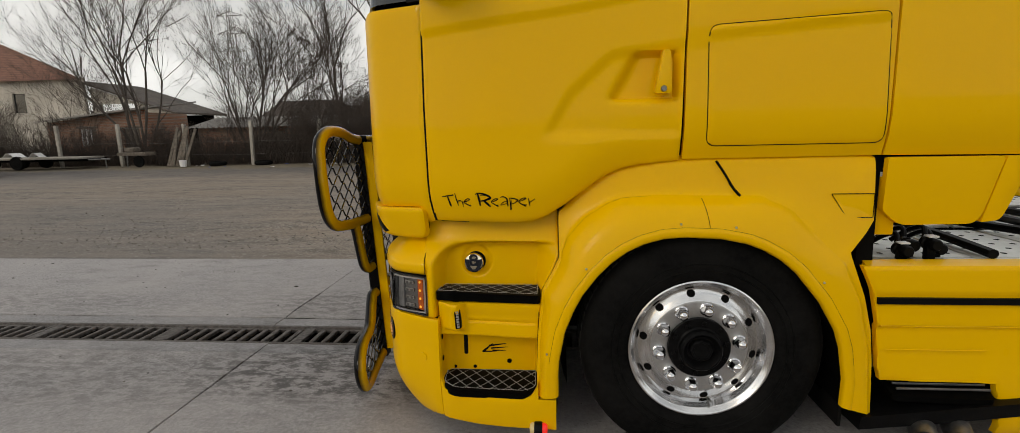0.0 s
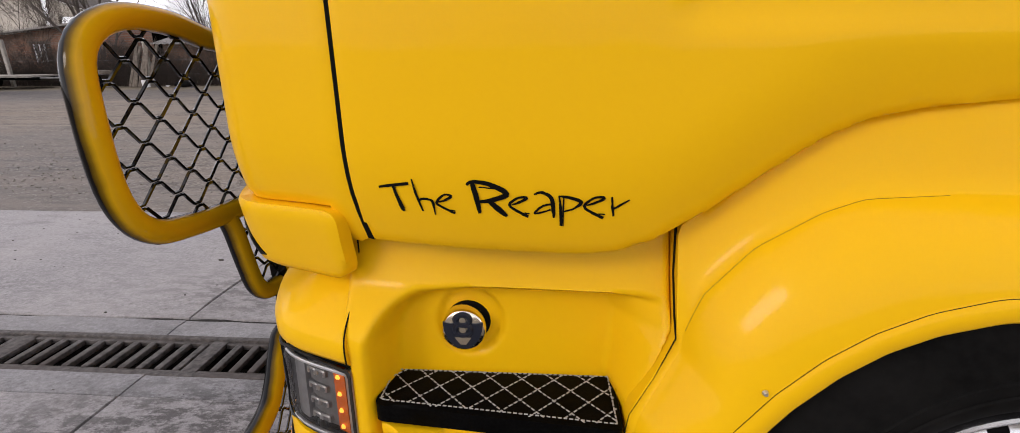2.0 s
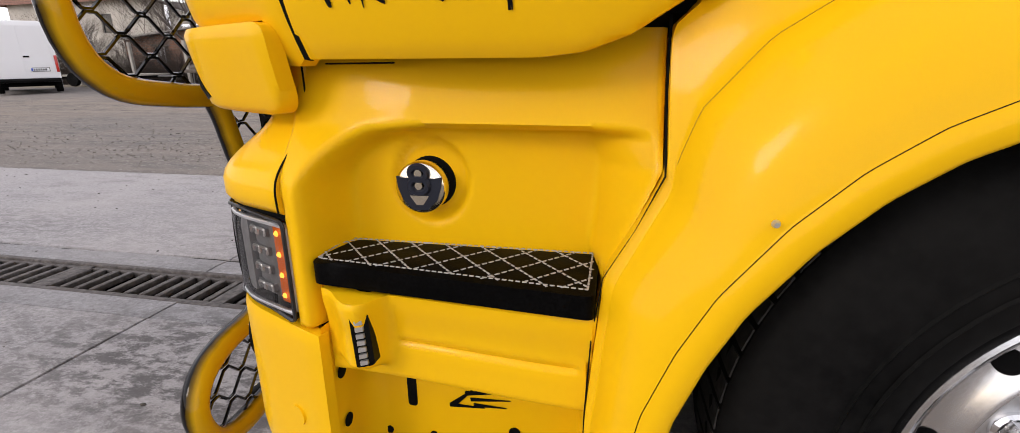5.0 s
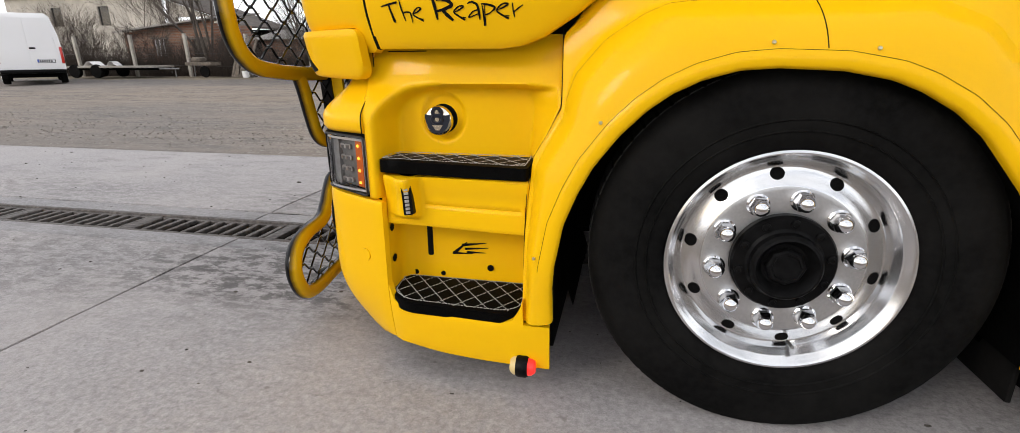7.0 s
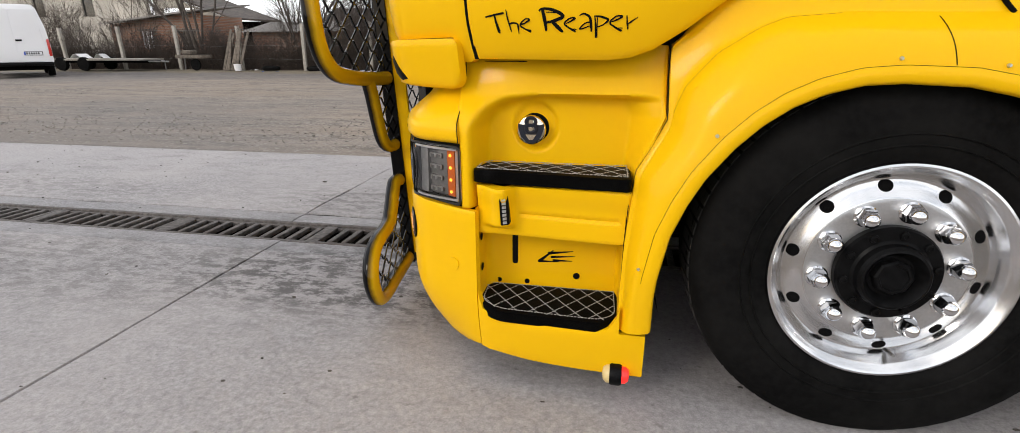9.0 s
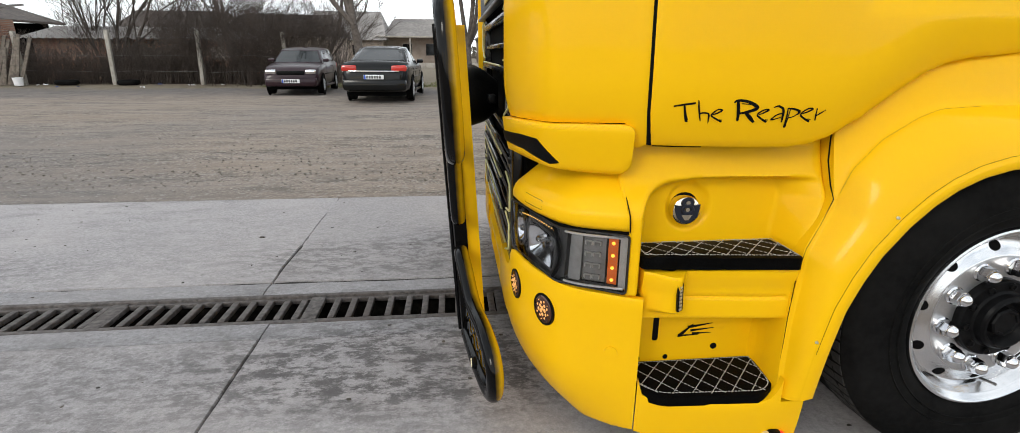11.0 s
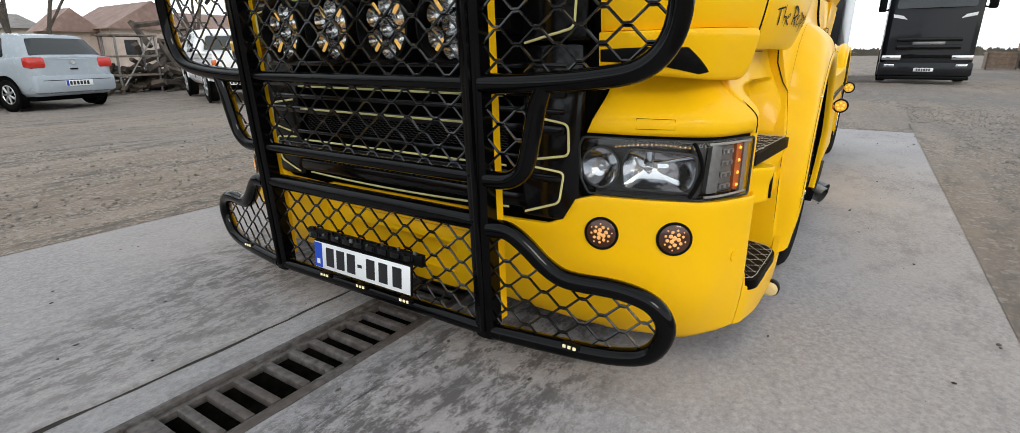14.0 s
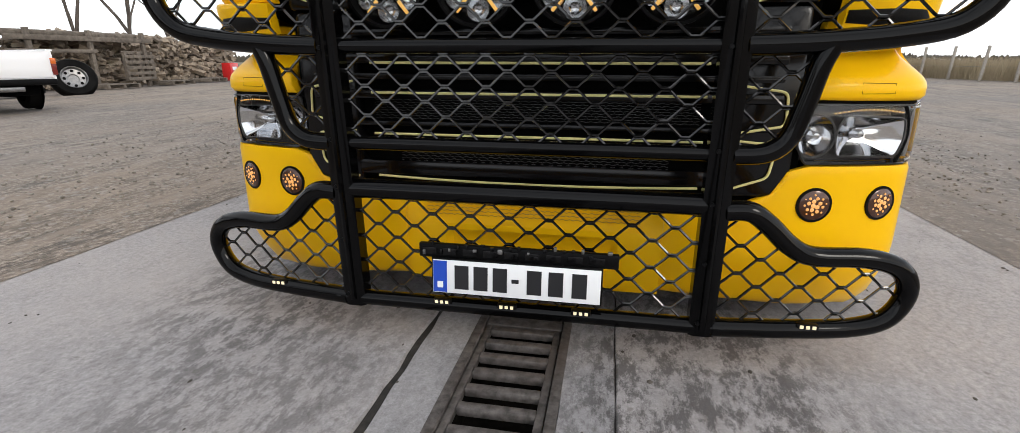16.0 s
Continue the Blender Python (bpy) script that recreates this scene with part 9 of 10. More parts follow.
# white van, rear towards the yard, x forward from the rear face
van = thing("white_van", "white high-roof panel van with twin rear doors", "van", pose(-22.3, 15.0, 0, 0, 0, heading(-0.80, 0.60)))
g = bmesh.new()
rows = []
for x, zt in ((0, 2.48), (0.06, 2.55), (3.6, 2.62), (4.2, 2.30), (5.2, 1.25), (5.4, 0.8)):
    half = [(0, 0.42), (0.90, 0.42), (0.97, 0.56), (0.98, 1.1), (0.93, 1.8), (0.80, zt - 0.12), (0.68, zt), (0, zt + 0.03)]
    half = [(y, min(z, zt)) for y, z in half]
    rows.append([(x, y, z) for y, z in half] + [(x, -y, z) for y, z in half[-2:0:-1]])
v = add_loft(g, rows, True)
g.faces.new(v[0][::-1])
g.faces.new(v[-1])
part("body", g, WHITE_PAINT, van, "white panel body", 45)
for s in (1, -1):
    out = [(min(s * 0.012, s * 0.86), 0.56), (max(s * 0.012, s * 0.86), 0.56), (max(s * 0.012, s * 0.74), 2.38), (min(s * 0.012, s * 0.74), 2.38)]
    dr = part("rear_door", panel(out, lambda y, z, d: (-0.02 - 0.008 * (1 if 0.75 < z < 1.25 else 0) + d, y, z), step=0.08, depth=0.03), WHITE_PAINT, van, "white rear door")
    part("tail_lamp", box((-0.03, min(s * 0.88, s * 0.97), 0.75), (0.06, max(s * 0.88, s * 0.97), 1.35), 0.02), TAIL_RED, van)
    for x in (0.95, 4.3):
        road_wheel(van, x, s * 0.96, 0.34, 0.22, s)
part("door_handle", box((-0.05, -0.20, 1.28), (-0.02, -0.02, 1.34), 0.008), BLACK_PLASTIC, van)
part("latch_box", box((-0.035, -0.70, 0.78), (-0.020, -0.18, 0.92), 0.01), BLACK_PLASTIC, van)
part("rear_bumper", box((-0.09, -0.95, 0.40), (0.10, 0.95, 0.54), 0.03), BLACK_PLASTIC, van, "black rear bumper")
part("underside", box((0.2, -0.8, 0.25), (5.0, 0.8, 0.45), 0.03), BLACK_MATT, van)
plate_on(van, Matrix.Translation((-0.045, -0.42, 0.85)), True)

# black tractor unit facing the yard; x forward towards -x of the world
bt = thing("black_truck", "satin black tractor unit with pale headlamps, facing the yard", "truck", pose(19.6, -1.72, 0, 0, 0, 180))
g = bmesh.new()
rows = []
for x, w_, zb, zt in ((-2.1, 1.24, 0.7, 3.4), (-0.5, 1.25, 0.62, 3.62), (-0.12, 1.22, 0.55, 3.55), (0.0, 1.08, 0.55, 3.2)):
    half = [(0, zb), (w_ * 0.97, zb), (w_, zb + 0.15), (w_, 2.6), (w_ * 0.93, zt - 0.1), (w_ * 0.8, zt), (0, zt)]
    rows.append([(x, y, z) for y, z in half] + [(x, -y, z) for y, z in half[-2:0:-1]])
v = add_loft(g, rows, True)
g.faces.new(v[0][::-1])
g.faces.new(v[-1])
part("cab", g, TRUCK_BLACK, bt, "satin black cab", 40)
part("windscreen", panel([(p.x, p.y) for p in rounded([(-1.02, 2.32), (1.02, 2.32), (0.98, 3.12), (-0.98, 3.12)], 0.08)], lambda y, z, d: (0.03 - 0.10 * (z - 2.32) - 0.08 * y * y + 0.08 - d, y, z), step=0.2, depth=0.05), DARK_GLASS, bt, "dark windscreen")
for z0, z1 in ((1.30, 1.42), (1.05, 1.20), (0.78, 0.98)):
    part("grille_bar", box((0.0, -0.85, z0), (0.05, 0.85, z1), 0.02), BLACK_GLOSS, bt)
part("bumper", box((-0.5, -1.25, 0.22), (0.08, 1.25, 0.66), 0.06), TRUCK_BLACK, bt, "black bumper")
part("spoiler_lip", box((-0.4, -1.2, 0.10), (0.05, 1.2, 0.22), 0.03), BLACK_PLASTIC, bt)
part("badge_bar", box((0.05, -0.42, 1.20), (0.066, 0.42, 1.29), 0.004), STEEL, bt, "row of bright letter blocks")
part("sun_visor", box((-0.05, -1.1, 3.15), (0.22, 1.1, 3.22), 0.02), TRUCK_BLACK, bt)
for s in (1, -1):
    part("headlamp", box((-0.10, min(s * 0.66, s * 1.20), 0.72), (0.07, max(s * 0.66, s * 1.20), 0.88), 0.03), REFLECTOR, bt, "clear headlamp")
    part("fog_lamp", box((-0.10, min(s * 0.80, s * 1.10), 0.50), (0.09, max(s * 0.80, s * 1.10), 0.60), 0.02), REFLECTOR, bt)
    part("upper_lamp", panel([(s * y, z) for y, z in ((0.68, 1.98), (1.06, 2.06), (1.08, 2.16), (0.80, 2.10))][::s], lambda y, z, d: (0.03 - d, y, z), step=0.1, depth=0.04), WHITE_PLATE, bt, "pale wing-shaped marker lamp")
    part("mirror", box((-0.25, min(s * 1.30, s * 1.52), 2.25), (-0.08, max(s * 1.30, s * 1.52), 3.05), 0.04), BLACK_PLASTIC, bt, "tall black mirror")
    part("mirror_arm", add_tube(bmesh.new(), [(-0.2, s * 1.2, 2.32), (-0.17, s * 1.42, 2.28)], 0.03, seg=6), BLACK_PLASTIC, bt)
    part("steel_stack", add_tube(bmesh.new(), [(-2.3, s * 1.1, 0.8), (-2.3, s * 1.1, 3.3)], 0.09, seg=12), STEEL, bt)
    for x in (-1.35, -4.9):
        g = add_lathe(bmesh.new(), [(0, 0.06), (0.30, 0.05), (0.31, 0), (0.48, 0), (0.51, 0.05), (0.51, 0.28), (0.3, 0.3)], (x, s * 1.24, 0.51), "y", 32, -s)
        part("wheel", g, RUBBER, bt)
part("chassis", box((-6.2, -0.45, 0.55), (-1.0, 0.45, 0.90), 0.03), BLACK_MATT, bt)
plate_on(bt, Matrix.Translation((0.095, 0, 0.42)) @ Matrix.Rotation(math.pi, 4, "Z"), False)

# black box body behind the yellow truck
bb = thing("black_box_truck", "black box body of a lorry with small lamps and number plate", "truck", pose(17.0, 1.95, 0))
part("box_body", box((0, -1.25, 0.95), (9.0, 1.25, 3.9), 0.03), TRUCK_BLACK, bb, "black box body")
part("rear_frame", box((-0.05, -1.27, 0.80), (0.06, 1.27, 0.98), 0.02), BLACK_PLASTIC, bb)
for y in (-0.62, 0.0, 0.62):
    part("door_bar", add_tube(bmesh.new(), [(-0.03, y, 1.0), (-0.03, y, 3.7)], 0.02, seg=8), STEEL, bb)
for y in (-1.0, -0.75, 0.75, 1.0):
    part("tail_lamp", box((-0.07, y - 0.09, 0.84), (-0.03, y + 0.09, 0.93), 0.01), TAIL_RED, bb)
for y in (-0.9, 0.2, 0.9):
    part("work_lamp", box((-0.05, y - 0.05, 1.42), (0.0, y + 0.05, 1.50), 0.01), REFLECTOR, bb)
part("mud_guard", box((0.6, -1.22, 0.35), (2.6, 1.22, 0.80), 0.05), BLACK_PLASTIC, bb)
for s in (1, -1):
    for x in (1.1, 2.4):
        g = add_lathe(bmesh.new(), [(0, 0.06), (0.30, 0.05), (0.31, 0), (0.47, 0), (0.50, 0.05), (0.50, 0.28), (0.3, 0.3)], (x, s * 1.22, 0.50), "y", 28, -s)
        part("wheel", g, RUBBER, bb)
plate_on(bb, Matrix.Translation((-0.055, -0.35, 1.15)), False)

# white refrigerated semi-trailer; x backward along its side from the front face
tr = thing("semi_trailer", "long white refrigerated semi-trailer standing on its legs", "trailer", pose(22.6, -9.24, 0, 0, 0, 1))
part("box_body", box((0, -1.28, 1.30), (13.6, 1.28, 4.0), 0.04), TRAILER_WHITE, tr, "white insulated box")
part("floor_rail", box((-0.03, -1.31, 1.22), (13.62, 1.31, 1.32), 0.02), STEEL, tr, "grey floor rail")
part("cooling_unit", box((-0.42, -1.05, 1.85), (0.0, 0.95, 3.9), 0.06), TRAILER_WHITE, tr, "white cooling unit")
part("unit_vent", box((-0.435, -0.80, 3.3), (-0.41, 0.30, 3.75), 0.01), BLACK_PLASTIC, tr)
part("unit_panel", box((-0.43, -0.85, 1.95), (-0.41, -0.65, 2.10), 0.01), BLACK_PLASTIC, tr)
part("unit_pipes", box((-0.25, -0.7, 1.40), (-0.02, 0.4, 1.62), 0.05), STEEL, tr)
part("skirt_box", box((1.3, -0.80, 0.40), (5.0, 1.15, 1.22), 0.03), BLACK_PLASTIC, tr, "black pallet box below the floor")
part("steel_box", box((5.3, -1.25, 0.45), (7.6, 1.25, 1.16), 0.03), ALU_PLATE, tr, "bright side locker")
part("frame", box((0.8, -0.5, 0.95), (13.4, 0.5, 1.22), 0.02), BLACK_MATT, tr)
for s in (1, -1):
    part("landing_leg", box((2.2, min(s * 0.85, s * 1.0), 0.04), (2.36, max(s * 0.85, s * 1.0), 1.22), 0.01), BLACK_PLASTIC, tr, "landing leg")
    part("leg_foot", box((2.10, min(s * 0.8, s * 1.05), 0.0), (2.46, max(s * 0.8, s * 1.05), 0.05), 0.01), BLACK_PLASTIC, tr)
    for x in (8.5, 9.8, 11.1):
        g = add_lathe(bmesh.new(), [(0, 0.06), (0.28, 0.05), (0.30, 0.0), (0.46, 0), (0.49, 0.05), (0.49, 0.32), (0.3, 0.34)], (x, s * 1.27, 0.49), "y", 28, -s)
        w3 = part("wheel", g, RUBBER, tr)
        part("rim", add_lathe(bmesh.new(), [(0, 0.04), (0.20, 0.03), (0.28, -0.004), (0.295, -0.004)], (x, s * 1.27, 0.49), "y", 24, -s), ALLOY, w3)

# ---------------------------------------------------------------- firewood, pallets, spare wheel
sp = thing("spare_truck_wheel", "spare truck wheel with grey rim lying against the woodpile", "wheel", pose(8.7, 14.7, 0.44, -24, 0, -30))
g = add_lathe(bmesh.new(), [(0.29, 0.02), (0.31, 0.0), (0.46, 0.0), (0.50, 0.05), (0.51, 0.15), (0.50, 0.27), (0.45, 0.31), (0.29, 0.30)], (0, 0, 0), "y", 40)
part("tyre", g, RUBBER, sp)
part("rim", add_lathe(bmesh.new(), [(0.295, 0.02), (0.29, 0.008), (0.27, 0.02), (0.25, 0.10), (0.12, 0.12), (0.11, 0.16), (0, 0.16)], (0, 0, 0), "y", 32), STEEL, sp)
for k in range(8):
    a = 2 * math.pi * k / 8
    part("hand_hole", add_lathe(bmesh.new(), [(0, 0.095), (0.035, 0.095), (0.037, 0.11)], (0.20 * math.cos(a), 0, 0.20 * math.sin(a)), "y", 12), GAP, sp)
old = bmesh.new()
add_tube(old, [(7.7 + 0.33 * math.cos(a), 15.2 + 0.33 * math.sin(a), 0.14) for a in np.linspace(0, 2 * math.pi, 25)[:-1]], 0.14, True, 8)
tagged(link_mesh("old_tyre", old, RUBBER), "flat black truck tyre lying on the gravel", "tyre", "old tyres")

rb = random.Random(23)
WV, WF = [], []


def log_piece(c, d, length, r, split):
    d = d.normalized()
    u = d.orthogonal().normalized()
    w = d.cross(u)
    n = 4 if split else 7
    base = len(WV)
    ph = rb.uniform(0, 6)
    rad = [r * rb.uniform(0.7, 1.15) for _ in range(n)]
    for s in (-0.5, 0.5):
        for i in range(n):
            t = 2 * math.pi * i / n + ph
            WV.append(tuple(c + d * length * s + rad[i] * (math.cos(t) * u + math.sin(t) * w)))
    for i in range(n):
        WF.append((base + i, base + (i + 1) % n, base + n + (i + 1) % n, base + n + i))
    WF.append(tuple(base + i for i in range(n))[::-1])
    WF.append(tuple(base + n + i for i in range(n)))


for k in range(1500):
    x = rb.uniform(9.6, 19.6)
    hmax = 1.62 - 0.35 * smoothstep(15.5, 19.6, x) + 0.14 * noise.noise((x * 1.7, 0, 0))
    z = rb.uniform(0.06, hmax)
    y = 17.25 + 0.10 * (x - 12) + rb.uniform(0, 0.9) + 0.18 * z
    d = Vector((rb.gauss(0, 0.55), -1, rb.gauss(0, 0.25))) if rb.random() < 0.65 else Vector((1, rb.gauss(0, 0.6), rb.gauss(0, 0.3)))
    log_piece(Vector((x, y, z)), d, rb.uniform(0.28, 0.6), rb.uniform(0.05, 0.11), rb.random() < 0.65)
def wood_mat():
    m, n, l, b = node_mat("mixed_split_logs", (0.3, 0.22, 0.15), 0.85)
    geo = n.new("ShaderNodeNewGeometry")
    col = ramp(n, l, geo.outputs["Random Per Island"], [(0.0, (0.085, 0.065, 0.05)), (0.4, (0.19, 0.15, 0.115)), (0.75, (0.30, 0.235, 0.17)), (1.0, (0.43, 0.36, 0.28))])
    l.new(mix(n, l, 0.35, col, ramp(n, l, noise_tex(n, l, 18, 4.0), [(0.3, (0.07, 0.055, 0.045)), (0.7, (0.36, 0.30, 0.23))])), b.inputs["Base Color"])
    return m


wood = mesh_from("firewood_pile", WV, WF, wood_mat(), smooth=False)
tagged(wood, "long heap of split firewood, grey and brown", "firewood", kind="stuff")
rack = thing("timber_rack", "rough timber rack holding firewood", "rack", pose(0, 0, 0))
for x in (9.2, 11.0, 12.9):
    plain_box("post", (x, 16.55, 0), (x + 0.12, 16.67, 1.70), OLD_WOOD, rack)
plain_box("rail", (8.6, 16.50, 1.38), (13.2, 16.56, 1.52), OLD_WOOD, rack)
plain_box("rail", (8.6, 16.52, 1.05), (11.2, 16.58, 1.15), OLD_WOOD, rack)
plain_box("top_load", (8.2, 16.7, 1.50), (12.9, 17.6, 1.66), OLD_WOOD, rack, 0.05)


def pallet(at, label="grey wooden pallet"):
    p = thing("pallet", label, "pallet", at, "pallets")
    for k in range(5):
        plain_box("top_board", (-0.6, -0.4 + 0.175 * k, 0.12), (0.6, -0.30 + 0.175 * k, 0.142), OLD_WOOD, p, 0.003)
    for x in (-0.55, 0, 0.55):
        plain_box("bearer", (x - 0.05, -0.4, 0.02), (x + 0.05, 0.5, 0.12), OLD_WOOD, p, 0.004)
    for y in (-0.4, 0.05, 0.42):
        plain_box("bottom_board", (-0.6, y, 0.0), (0.6, y + 0.1, 0.02), OLD_WOOD, p, 0.003)
    return p


p0 = pallet(pose(12.6, 16.6, 0.60, 90, 0, 4), "upright grey wooden pallet before the woodpile")
for x, y, z, r in ((11.2, 16.2, 0.0, 0), (13.9, 16.5, 0.0, 5), (16.3, 17.0, 0.0, 8)):
    copy_thing(p0, pose(x, y, z, 0, 0, r))
for k in range(4):
    copy_thing(p0, pose(18.9, 17.6, 0.15 * k, 0, 0, 6))
crate = thing("red_crate", "red plastic crate beside stacked pallets", "crate", pose(17.6, 17.0, 0))
plain_box("tub", (-0.26, -0.2, 0.0), (0.26, 0.2, 0.72), RED_PLASTIC, crate, 0.02)
plain_box("label_panel", (-0.12, -0.215, 0.42), (0.12, -0.205, 0.56), WHITE_PLATE, crate, 0.0)
# scrap between the cars
scrap = thing("scrap_rack", "rusty steel rack with scrap metal between parked cars", "rack", pose(4.3, 17.2, 0))
for x in (-0.5, 0.5):
    for y in (-0.4, 0.4):
        part("upright", add_tube(bmesh.new(), [(x, y, 0), (x + 0.05, y, 1.55)], 0.03, seg=6), STEEL, scrap)
for z in (0.45, 0.95, 1.5):
    part("shelf", box((-0.6, -0.45, z), (0.6, 0.45, z + 0.05), 0.01), OLD_WOOD, scrap)
part("brace", add_tube(bmesh.new(), [(-0.5, -0.42, 0.1), (0.5, -0.42, 1.5)], 0.02, seg=6), STEEL, scrap)
WV, WF = [], []
for k in range(160):
    log_piece(Vector((rb.gauss(5.2, 1.5), rb.gauss(17.6, 0.5), abs(rb.gauss(0.15, 0.28)))), Vector((rb.gauss(0, 1), rb.gauss(0, 1), rb.gauss(0, 0.4))), rb.uniform(0.2, 1.1), rb.uniform(0.02, 0.11), True)
for k in range(150):
    log_piece(Vector((rb.gauss(6.9, 0.75), rb.gauss(18.6, 0.4), abs(rb.gauss(0.0, 0.75)))), Vector((rb.gauss(0, 1), rb.gauss(0, 0.6), rb.gauss(0, 0.5))), rb.uniform(0.3, 1.2), rb.uniform(0.03, 0.13), True)
tagged(mesh_from("scrap_heap", WV, WF, speckled("rusty_scrap", (0.03, 0.028, 0.026), (0.12, 0.085, 0.06), 5, 0.8), smooth=False), "dark heap of scrap metal and timber", "scrap", kind="stuff")

# crates far off beside the trailer
CRATE_WOOD = speckled("dry_crate_boards", (0.24, 0.165, 0.115), (0.36, 0.26, 0.19), 5, 0.85, bump_s=0.3, dist=0.01)
for k, (x, y, z) in enumerate(((38.0, -6.3, 0), (38.2, -7.8, 0), (38.2, -7.7, 0.95))):
    cr = thing("wooden_crate", "brown wooden crate stacked beyond the trailer", "crate", pose(x, y, z), "wooden crates")
    for j in range(5):
        plain_box("slat", (-0.60, -0.65, 0.04 + 0.18 * j), (0.60, 0.65, 0.213 + 0.18 * j), CRATE_WOOD, cr, 0.01)
    plain_box("corner_post", (-0.64, -0.68, 0.0), (-0.56, -0.60, 0.92), OLD_WOOD, cr)
    plain_box("corner_post", (-0.64, 0.60, 0.0), (-0.56, 0.68, 0.92), OLD_WOOD, cr)

# wire fence with pale posts and reeds on the far side of the yard
fp = bmesh.new()
add_box(fp, (-0.05, -0.05, -0.2), (0.05, 0.05, 1.50), 0.01)
f0 = tagged(link_mesh("fence_post", fp, PALE_CONCRETE), "slim pale concrete fence post before dry reeds", "fence post", "far fence posts")
fa, fb = Vector((34.0, -12.3, 0)), Vector((17.0, -17.2, 0))
n = 12
f0.matrix_world = pose(fa.x, fa.y, 0)
for k in range(1, n):
    p = fa.lerp(fb, k / (n - 1))
    copy_thing(f0, pose(p.x, p.y, 0, 0, rb.uniform(-7, 2), 0))
for z in (0.6, 1.05, 1.45):
    bm = bmesh.new()
    add_tube(bm, [fa + Vector((0, 0, z)), fb + Vector((0, 0, z))], 0.008, seg=4)
    tagged(link_mesh("fence_wire", bm, STEEL), "taut wire between slim fence posts", "wire", "fence wires")
GV, GF = [], []
for k in range(17000):
    t = rb.uniform(-0.5, 1.4)
    p = fa.lerp(fb, t) + Vector((rb.uniform(-0.6, 0.9), -rb.uniform(0.3, 5.0), 0))
    h = rb.uniform(0.85, 1.12)
    w = rb.uniform(0.007, 0.016)
    lx, ly = rb.gauss(0, 0.12), rb.gauss(0, 0.12)
    base = len(GV)
    a = rb.uniform(0, 3.14)
    GV += [(p.x - w * math.cos(a), p.y - w * math.sin(a), 0), (p.x + w * math.cos(a), p.y + w * math.sin(a), 0), (p.x + lx * 0.5 + w * 0.5, p.y + ly * 0.5, h * 0.6), (p.x + lx, p.y + ly, h)]
    GF += [(base, base + 1, base + 2), (base, base + 2, base + 3)]
REED = speckled("dry_reeds", (0.30, 0.24, 0.15), (0.46, 0.39, 0.27), 0.8, 0.9, bump_s=0)
tagged(mesh_from("reeds", GV, GF, REED, smooth=False), "tall dry straw-coloured reeds", "reeds", kind="stuff")
GV, GF = [], []
for k in range(7000):
    x, y = rb.uniform(-9, 12), 20.0 + abs(rb.gauss(0, 1.4))
    h = rb.uniform(0.03, 0.12) * (0.5 + 1.2 * abs(noise.noise((x * 0.8, y * 0.8, 2.0))))
    base = len(GV)
    a, w = rb.uniform(0, 3.14), rb.uniform(0.008, 0.02)
    GV += [(x - w * math.cos(a), y - w * math.sin(a), -0.02), (x + w * math.cos(a), y + w * math.sin(a), -0.02), (x + rb.gauss(0, 0.06), y + rb.gauss(0, 0.06), h)]
    GF.append((base, base + 1, base + 2))
VERGE = speckled("green_verge_grass", (0.09, 0.115, 0.030), (0.21, 0.19, 0.075), 1.5, 0.9, bump_s=0)
tagged(mesh_from("verge_grass", GV, GF, VERGE, smooth=False), "short green and straw grass at the yard's edge", "grass", kind="stuff")


# ---------------------------------------------------------------- distant buildings beyond the grass
def far_house(x0, x1, y, depth, wall_h, ridge, wall_mat, roof_mat, label, gable_front=False, windows=()):
    h = thing("far_house", label, "house", pose(0, 0, 0), "distant buildings")
    wall_with_holes(x0, x1, y, lambda x: wall_h, list(windows), wall_mat, h)
    plain_box("side_wall", (x0, y + 0.3, -0.2), (x0 + 0.3, y + depth, wall_h), wall_mat, h)
    plain_box("side_wall", (x1 - 0.3, y + 0.3, -0.2), (x1, y + depth, wall_h), wall_mat, h)
    for a, b, c, d in windows:
        plain_box("window", (a, y + 0.15, c), (b, y + 0.2, d), DARK_GLASS, h, 0.0)
    g = bmesh.new()
    o = 0.4
    if gable_front:
        xm = (x0 + x1) / 2
        vs_ = [g.verts.new(p) for p in ((x0 - o, y - o, wall_h - 0.1), (xm, y - o, ridge), (x1 + o, y - o, wall_h - 0.1), (x0 - o, y + depth, wall_h - 0.1), (xm, y + depth, ridge), (x1 + o, y + depth, wall_h - 0.1))]
        for f in ((0, 1, 4, 3), (1, 2, 5, 4), (0, 2, 1)):
            g.faces.new([vs_[i] for i in f])
    else:
        ym = y + depth / 2
        vs_ = [g.verts.new(p) for p in ((x0 - o, y - o, wall_h - 0.1), (x1 + o, y - o, wall_h - 0.1), (x1 + o, y + depth + o, wall_h - 0.1), (x0 - o, y + depth + o, wall_h - 0.1), (x0 + 0.6, ym, ridge), (x1 - 0.6, ym, ridge))]
        for f in ((0, 1, 5, 4), (2, 3, 4, 5), (1, 2, 5), (3, 0, 4)):
            g.faces.new([vs_[i] for i in f])
    part("roof", g, roof_mat, h, "weathered roof")
    return h


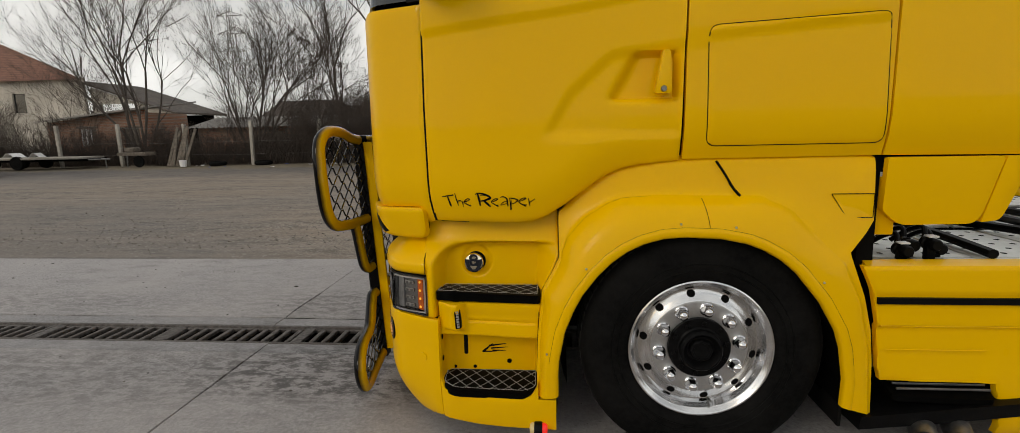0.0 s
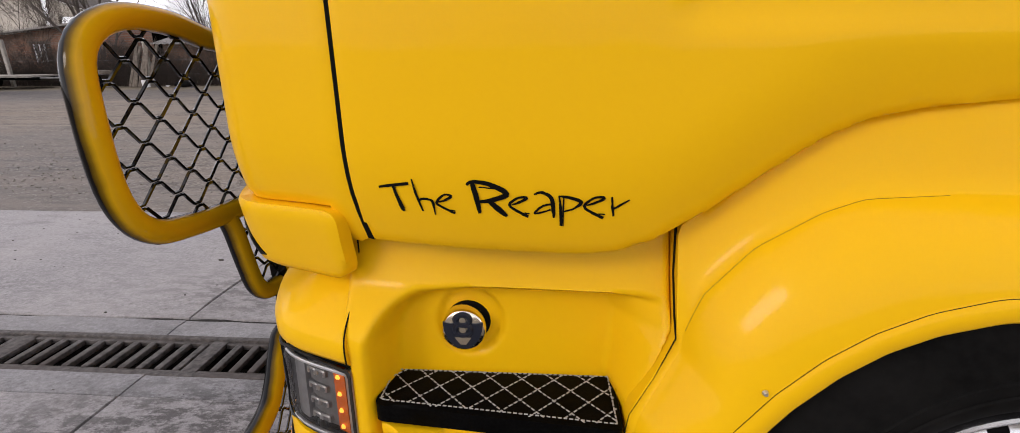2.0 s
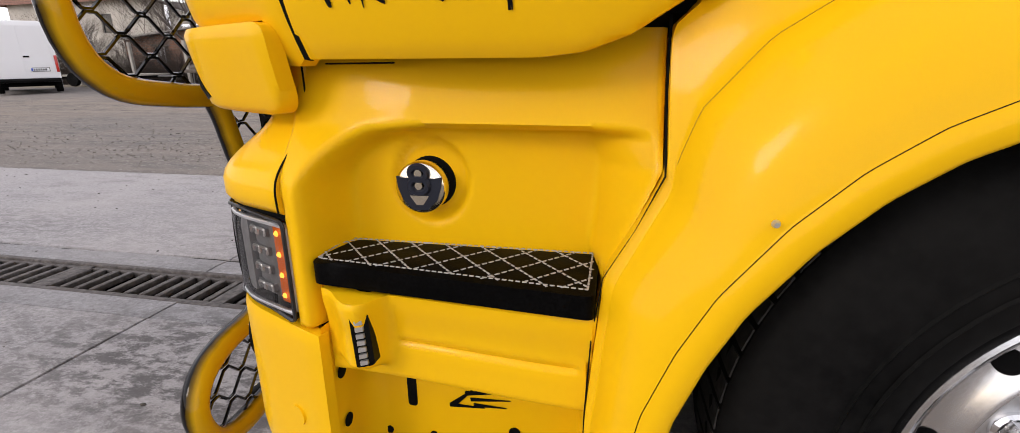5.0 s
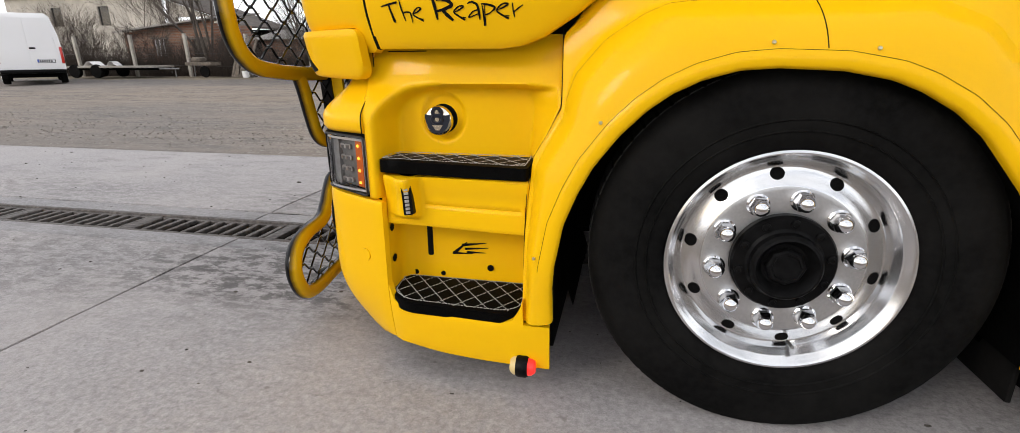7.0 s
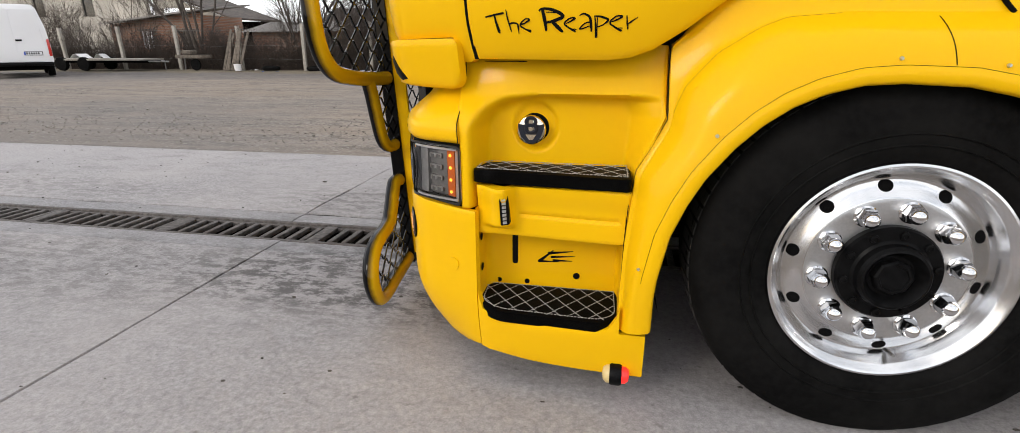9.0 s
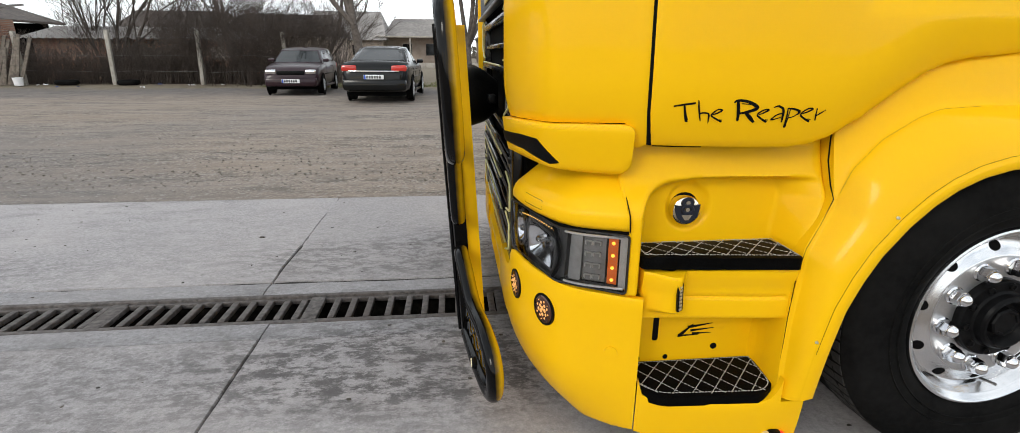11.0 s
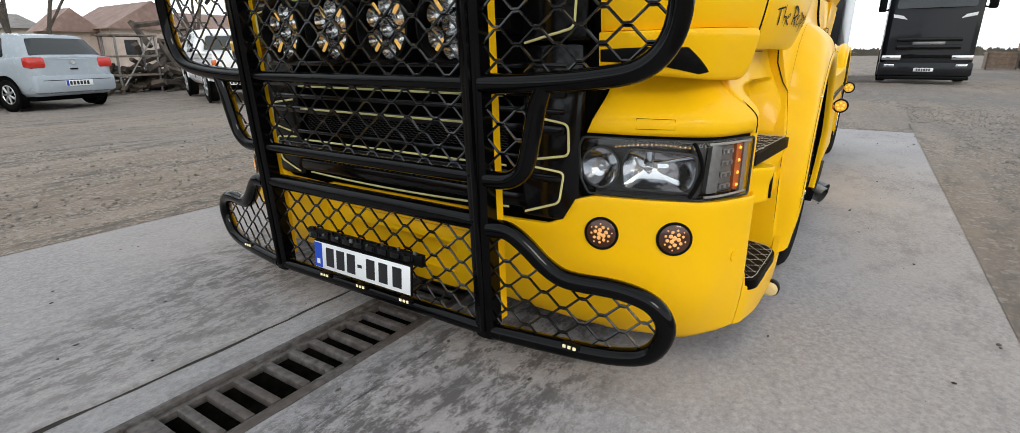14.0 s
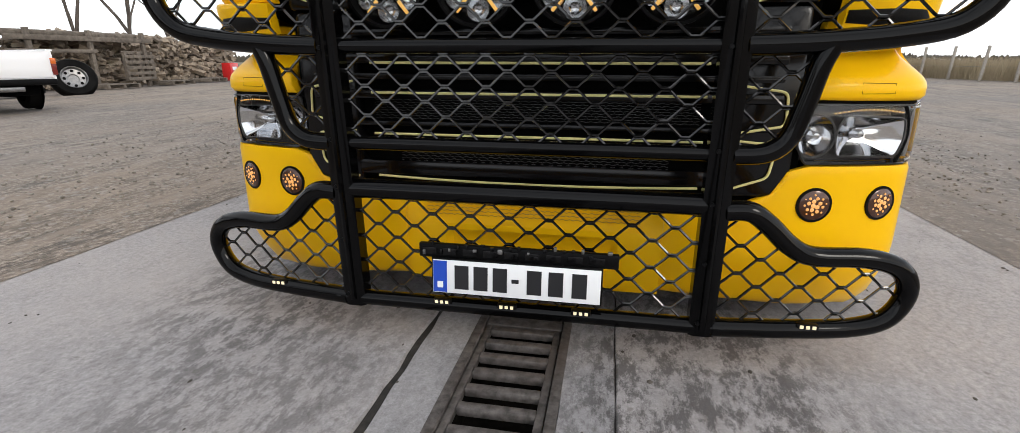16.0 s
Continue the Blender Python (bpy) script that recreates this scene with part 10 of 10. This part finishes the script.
PINK = speckled("pinkish_plaster", (0.50, 0.41, 0.36), (0.62, 0.53, 0.47), 2, 0.9, scale2=0.3)
BROWN_WALL = speckled("brown_wall", (0.34, 0.275, 0.225), (0.45, 0.38, 0.32), 2, 0.9, scale2=0.3)
far_house(-17, -8.8, 58, 9, 2.6, 5.6, BROWN_WALL, ROOF_GREY, "low brown farm building with grey roof", windows=((-15, -14, 1.0, 2.0), (-12, -11, 1.0, 2.0)))
# dusty red, with the haze of distance mixed into the colour
FAR_TILES = speckled("dusty_hazed_red_roof", (0.25, 0.165, 0.14), (0.34, 0.245, 0.21), 3, 0.9, scale2=0.4)
FAR_GREY = speckled("grey_brown_roof", (0.20, 0.185, 0.175), (0.29, 0.27, 0.25), 3, 0.9, scale2=0.4)
barn = far_house(-8.8, -1.8, 60, 9, 2.9, 5.0, BROWN_WALL, FAR_GREY, "low brown farmhouse with a grey hipped roof", windows=((-7, -6, 1.0, 2.2), (-4.5, -3.5, 1.0, 2.2)))
plain_box("eaves_board", (-9.6, 57.9, 2.80), (0.6, 59.4, 2.96), PALE_CONCRETE, barn, 0.02, "long pale porch roof edge")
for k in range(4):
    plain_box("porch_post", (-9.2 + 3.1 * k, 58.0, -0.1), (-9.05 + 3.1 * k, 58.15, 2.80), PALE_CONCRETE, barn)
lean_to = thing("open_shed", "low open shed with a flat roof on posts, junk inside", "shed", pose(0, 0, 0), "distant buildings")
plain_box("flat_roof", (1.0, 59.0, 2.72), (6.3, 65.5, 2.90), FAR_GREY, lean_to, 0.02, "flat grey roof")
plain_box("fascia", (1.0, 58.9, 2.62), (6.3, 59.0, 2.92), OLD_WOOD, lean_to, 0.01)
plain_box("back_wall", (1.2, 65.0, -0.1), (6.1, 65.3, 2.72), BROWN_WALL, lean_to)
for k in range(5):
    plain_box("post", (1.25 + 1.16 * k, 59.1, -0.1), (1.42 + 1.16 * k, 59.27, 2.72), PALE_CONCRETE, lean_to)
for k, (a, b, h) in enumerate(((1.7, 2.6, 1.1), (3.0, 3.9, 0.8), (4.4, 5.6, 1.35))):
    plain_box("stack", (a, 61.0, -0.1), (b, 62.4, h), OLD_WOOD, lean_to, 0.05, "dark stack of stored timber")
far_house(7.4, 10.1, 61, 6, 2.2, 3.0, PINK, FAR_TILES, "low pinkish outbuilding with a dull red roof")
far_house(10.8, 15.0, 58, 5, 3.2, 4.3, PLASTER, FAR_GREY, "pale house with a grey-brown roof", windows=((11.0, 11.7, 1.2, 2.2), (12.8, 13.5, 1.2, 2.2)))
far_house(11.3, 14.0, 45, 2.5, 2.6, 4.0, PINK, FAR_TILES, "pink plastered house with a red gable", True, windows=((12.0, 12.7, 0.9, 1.8),))
far_house(14.1, 19.6, 43, 8, 2.8, 4.6, PINK, FAR_TILES, "pinkish house with a red tiled gable", True, windows=((14.8, 15.7, 1.0, 2.0), (17, 17.9, 1.0, 2.0)))
far_house(21.5, 28, 46, 8, 2.6, 4.4, PLASTER, FAR_TILES, "pale house with red roof", windows=((23, 24, 1.0, 2.0),))
far_house(-32, -24, 52, 8, 2.8, 5.0, BROWN_WALL, DARK_ROOF, "brown house with a red roof behind bare trees")
far_house(-20, -11.5, 46, 7, 2.6, 4.4, BROWN_WALL, DARK_ROOF, "dark low house behind bare trees")
wall2 = thing("boundary_wall", "long pale roadside wall beyond the grass", "wall", pose(0, 0, 0))
for k in range(14):
    plain_box("panel", (-8 + 2.0 * k, 47.0, -0.1), (-8 + 2.0 * k + 1.96, 47.15, 0.42), PALE_CONCRETE, wall2)
tarp = thing("blue_tank", "blue plastic-wrapped stack beside a distant house", "stack", pose(-1.25, 57.2, 0))
plain_box("wrap", (-0.65, -0.5, 0.0), (0.65, 0.5, 1.55), BLUE_TARP, tarp, 0.1)
# far hedge line that closes the horizon
HV, HF = [], []
for k in range(16000):
    a = rb.uniform(0, 2 * math.pi)
    R_ = rb.uniform(135, 150)
    x, y = R_ * math.sin(a), R_ * math.cos(a)
    h = (1.6 + 2.6 * max(0, noise.noise((math.sin(a) * 6, math.cos(a) * 6, 3)) + 0.35)) * (0.45 if -0.2 < math.cos(a - 1.75) - 0.75 else 1)
    w = rb.uniform(0.2, 0.7)
    z = rb.uniform(0, h)
    base = len(HV)
    tx, ty = math.cos(a), -math.sin(a)
    HV += [(x - tx * w, y - ty * w, z - 0.2), (x + tx * w, y + ty * w, z - 0.2), (x + tx * w * 0.3, y + ty * w * 0.3, z + rb.uniform(0.3, 0.7))]
    HF.append((base, base + 1, base + 2))
tagged(mesh_from("far_hedges", HV, HF, speckled("far_hedge", (0.075, 0.068, 0.052), (0.14, 0.12, 0.095), 0.15, 0.95, bump_s=0), smooth=False), "distant brown leafless hedges on the horizon", "hedge", kind="stuff")

# scraps of pale rubbish on the yard by the fence
rs = random.Random(41)
for k in range(9):
    x, y = rs.uniform(-19, -9), rs.uniform(19.5, 21.6)
    g = bmesh.new()
    a = rs.uniform(0.08, 0.22)
    vs_ = add_loft(g, [[(a * (i / 4 - 0.5), a * 0.4 * (j - 0.5), 0.01 + rs.uniform(0, 0.05)) for j in range(3)] for i in range(5)])
    o = link_mesh("rubbish_scrap", g, WHITE_PAINT if k % 3 else BLUE_TARP)
    o.matrix_world = pose(x, y, 0, 0, 0, rs.uniform(0, 180))
    tagged(o, "crumpled pale scrap of rubbish on the bare earth" if k % 3 else "crumpled blue scrap of plastic on the bare earth", "rubbish", "rubbish scraps")
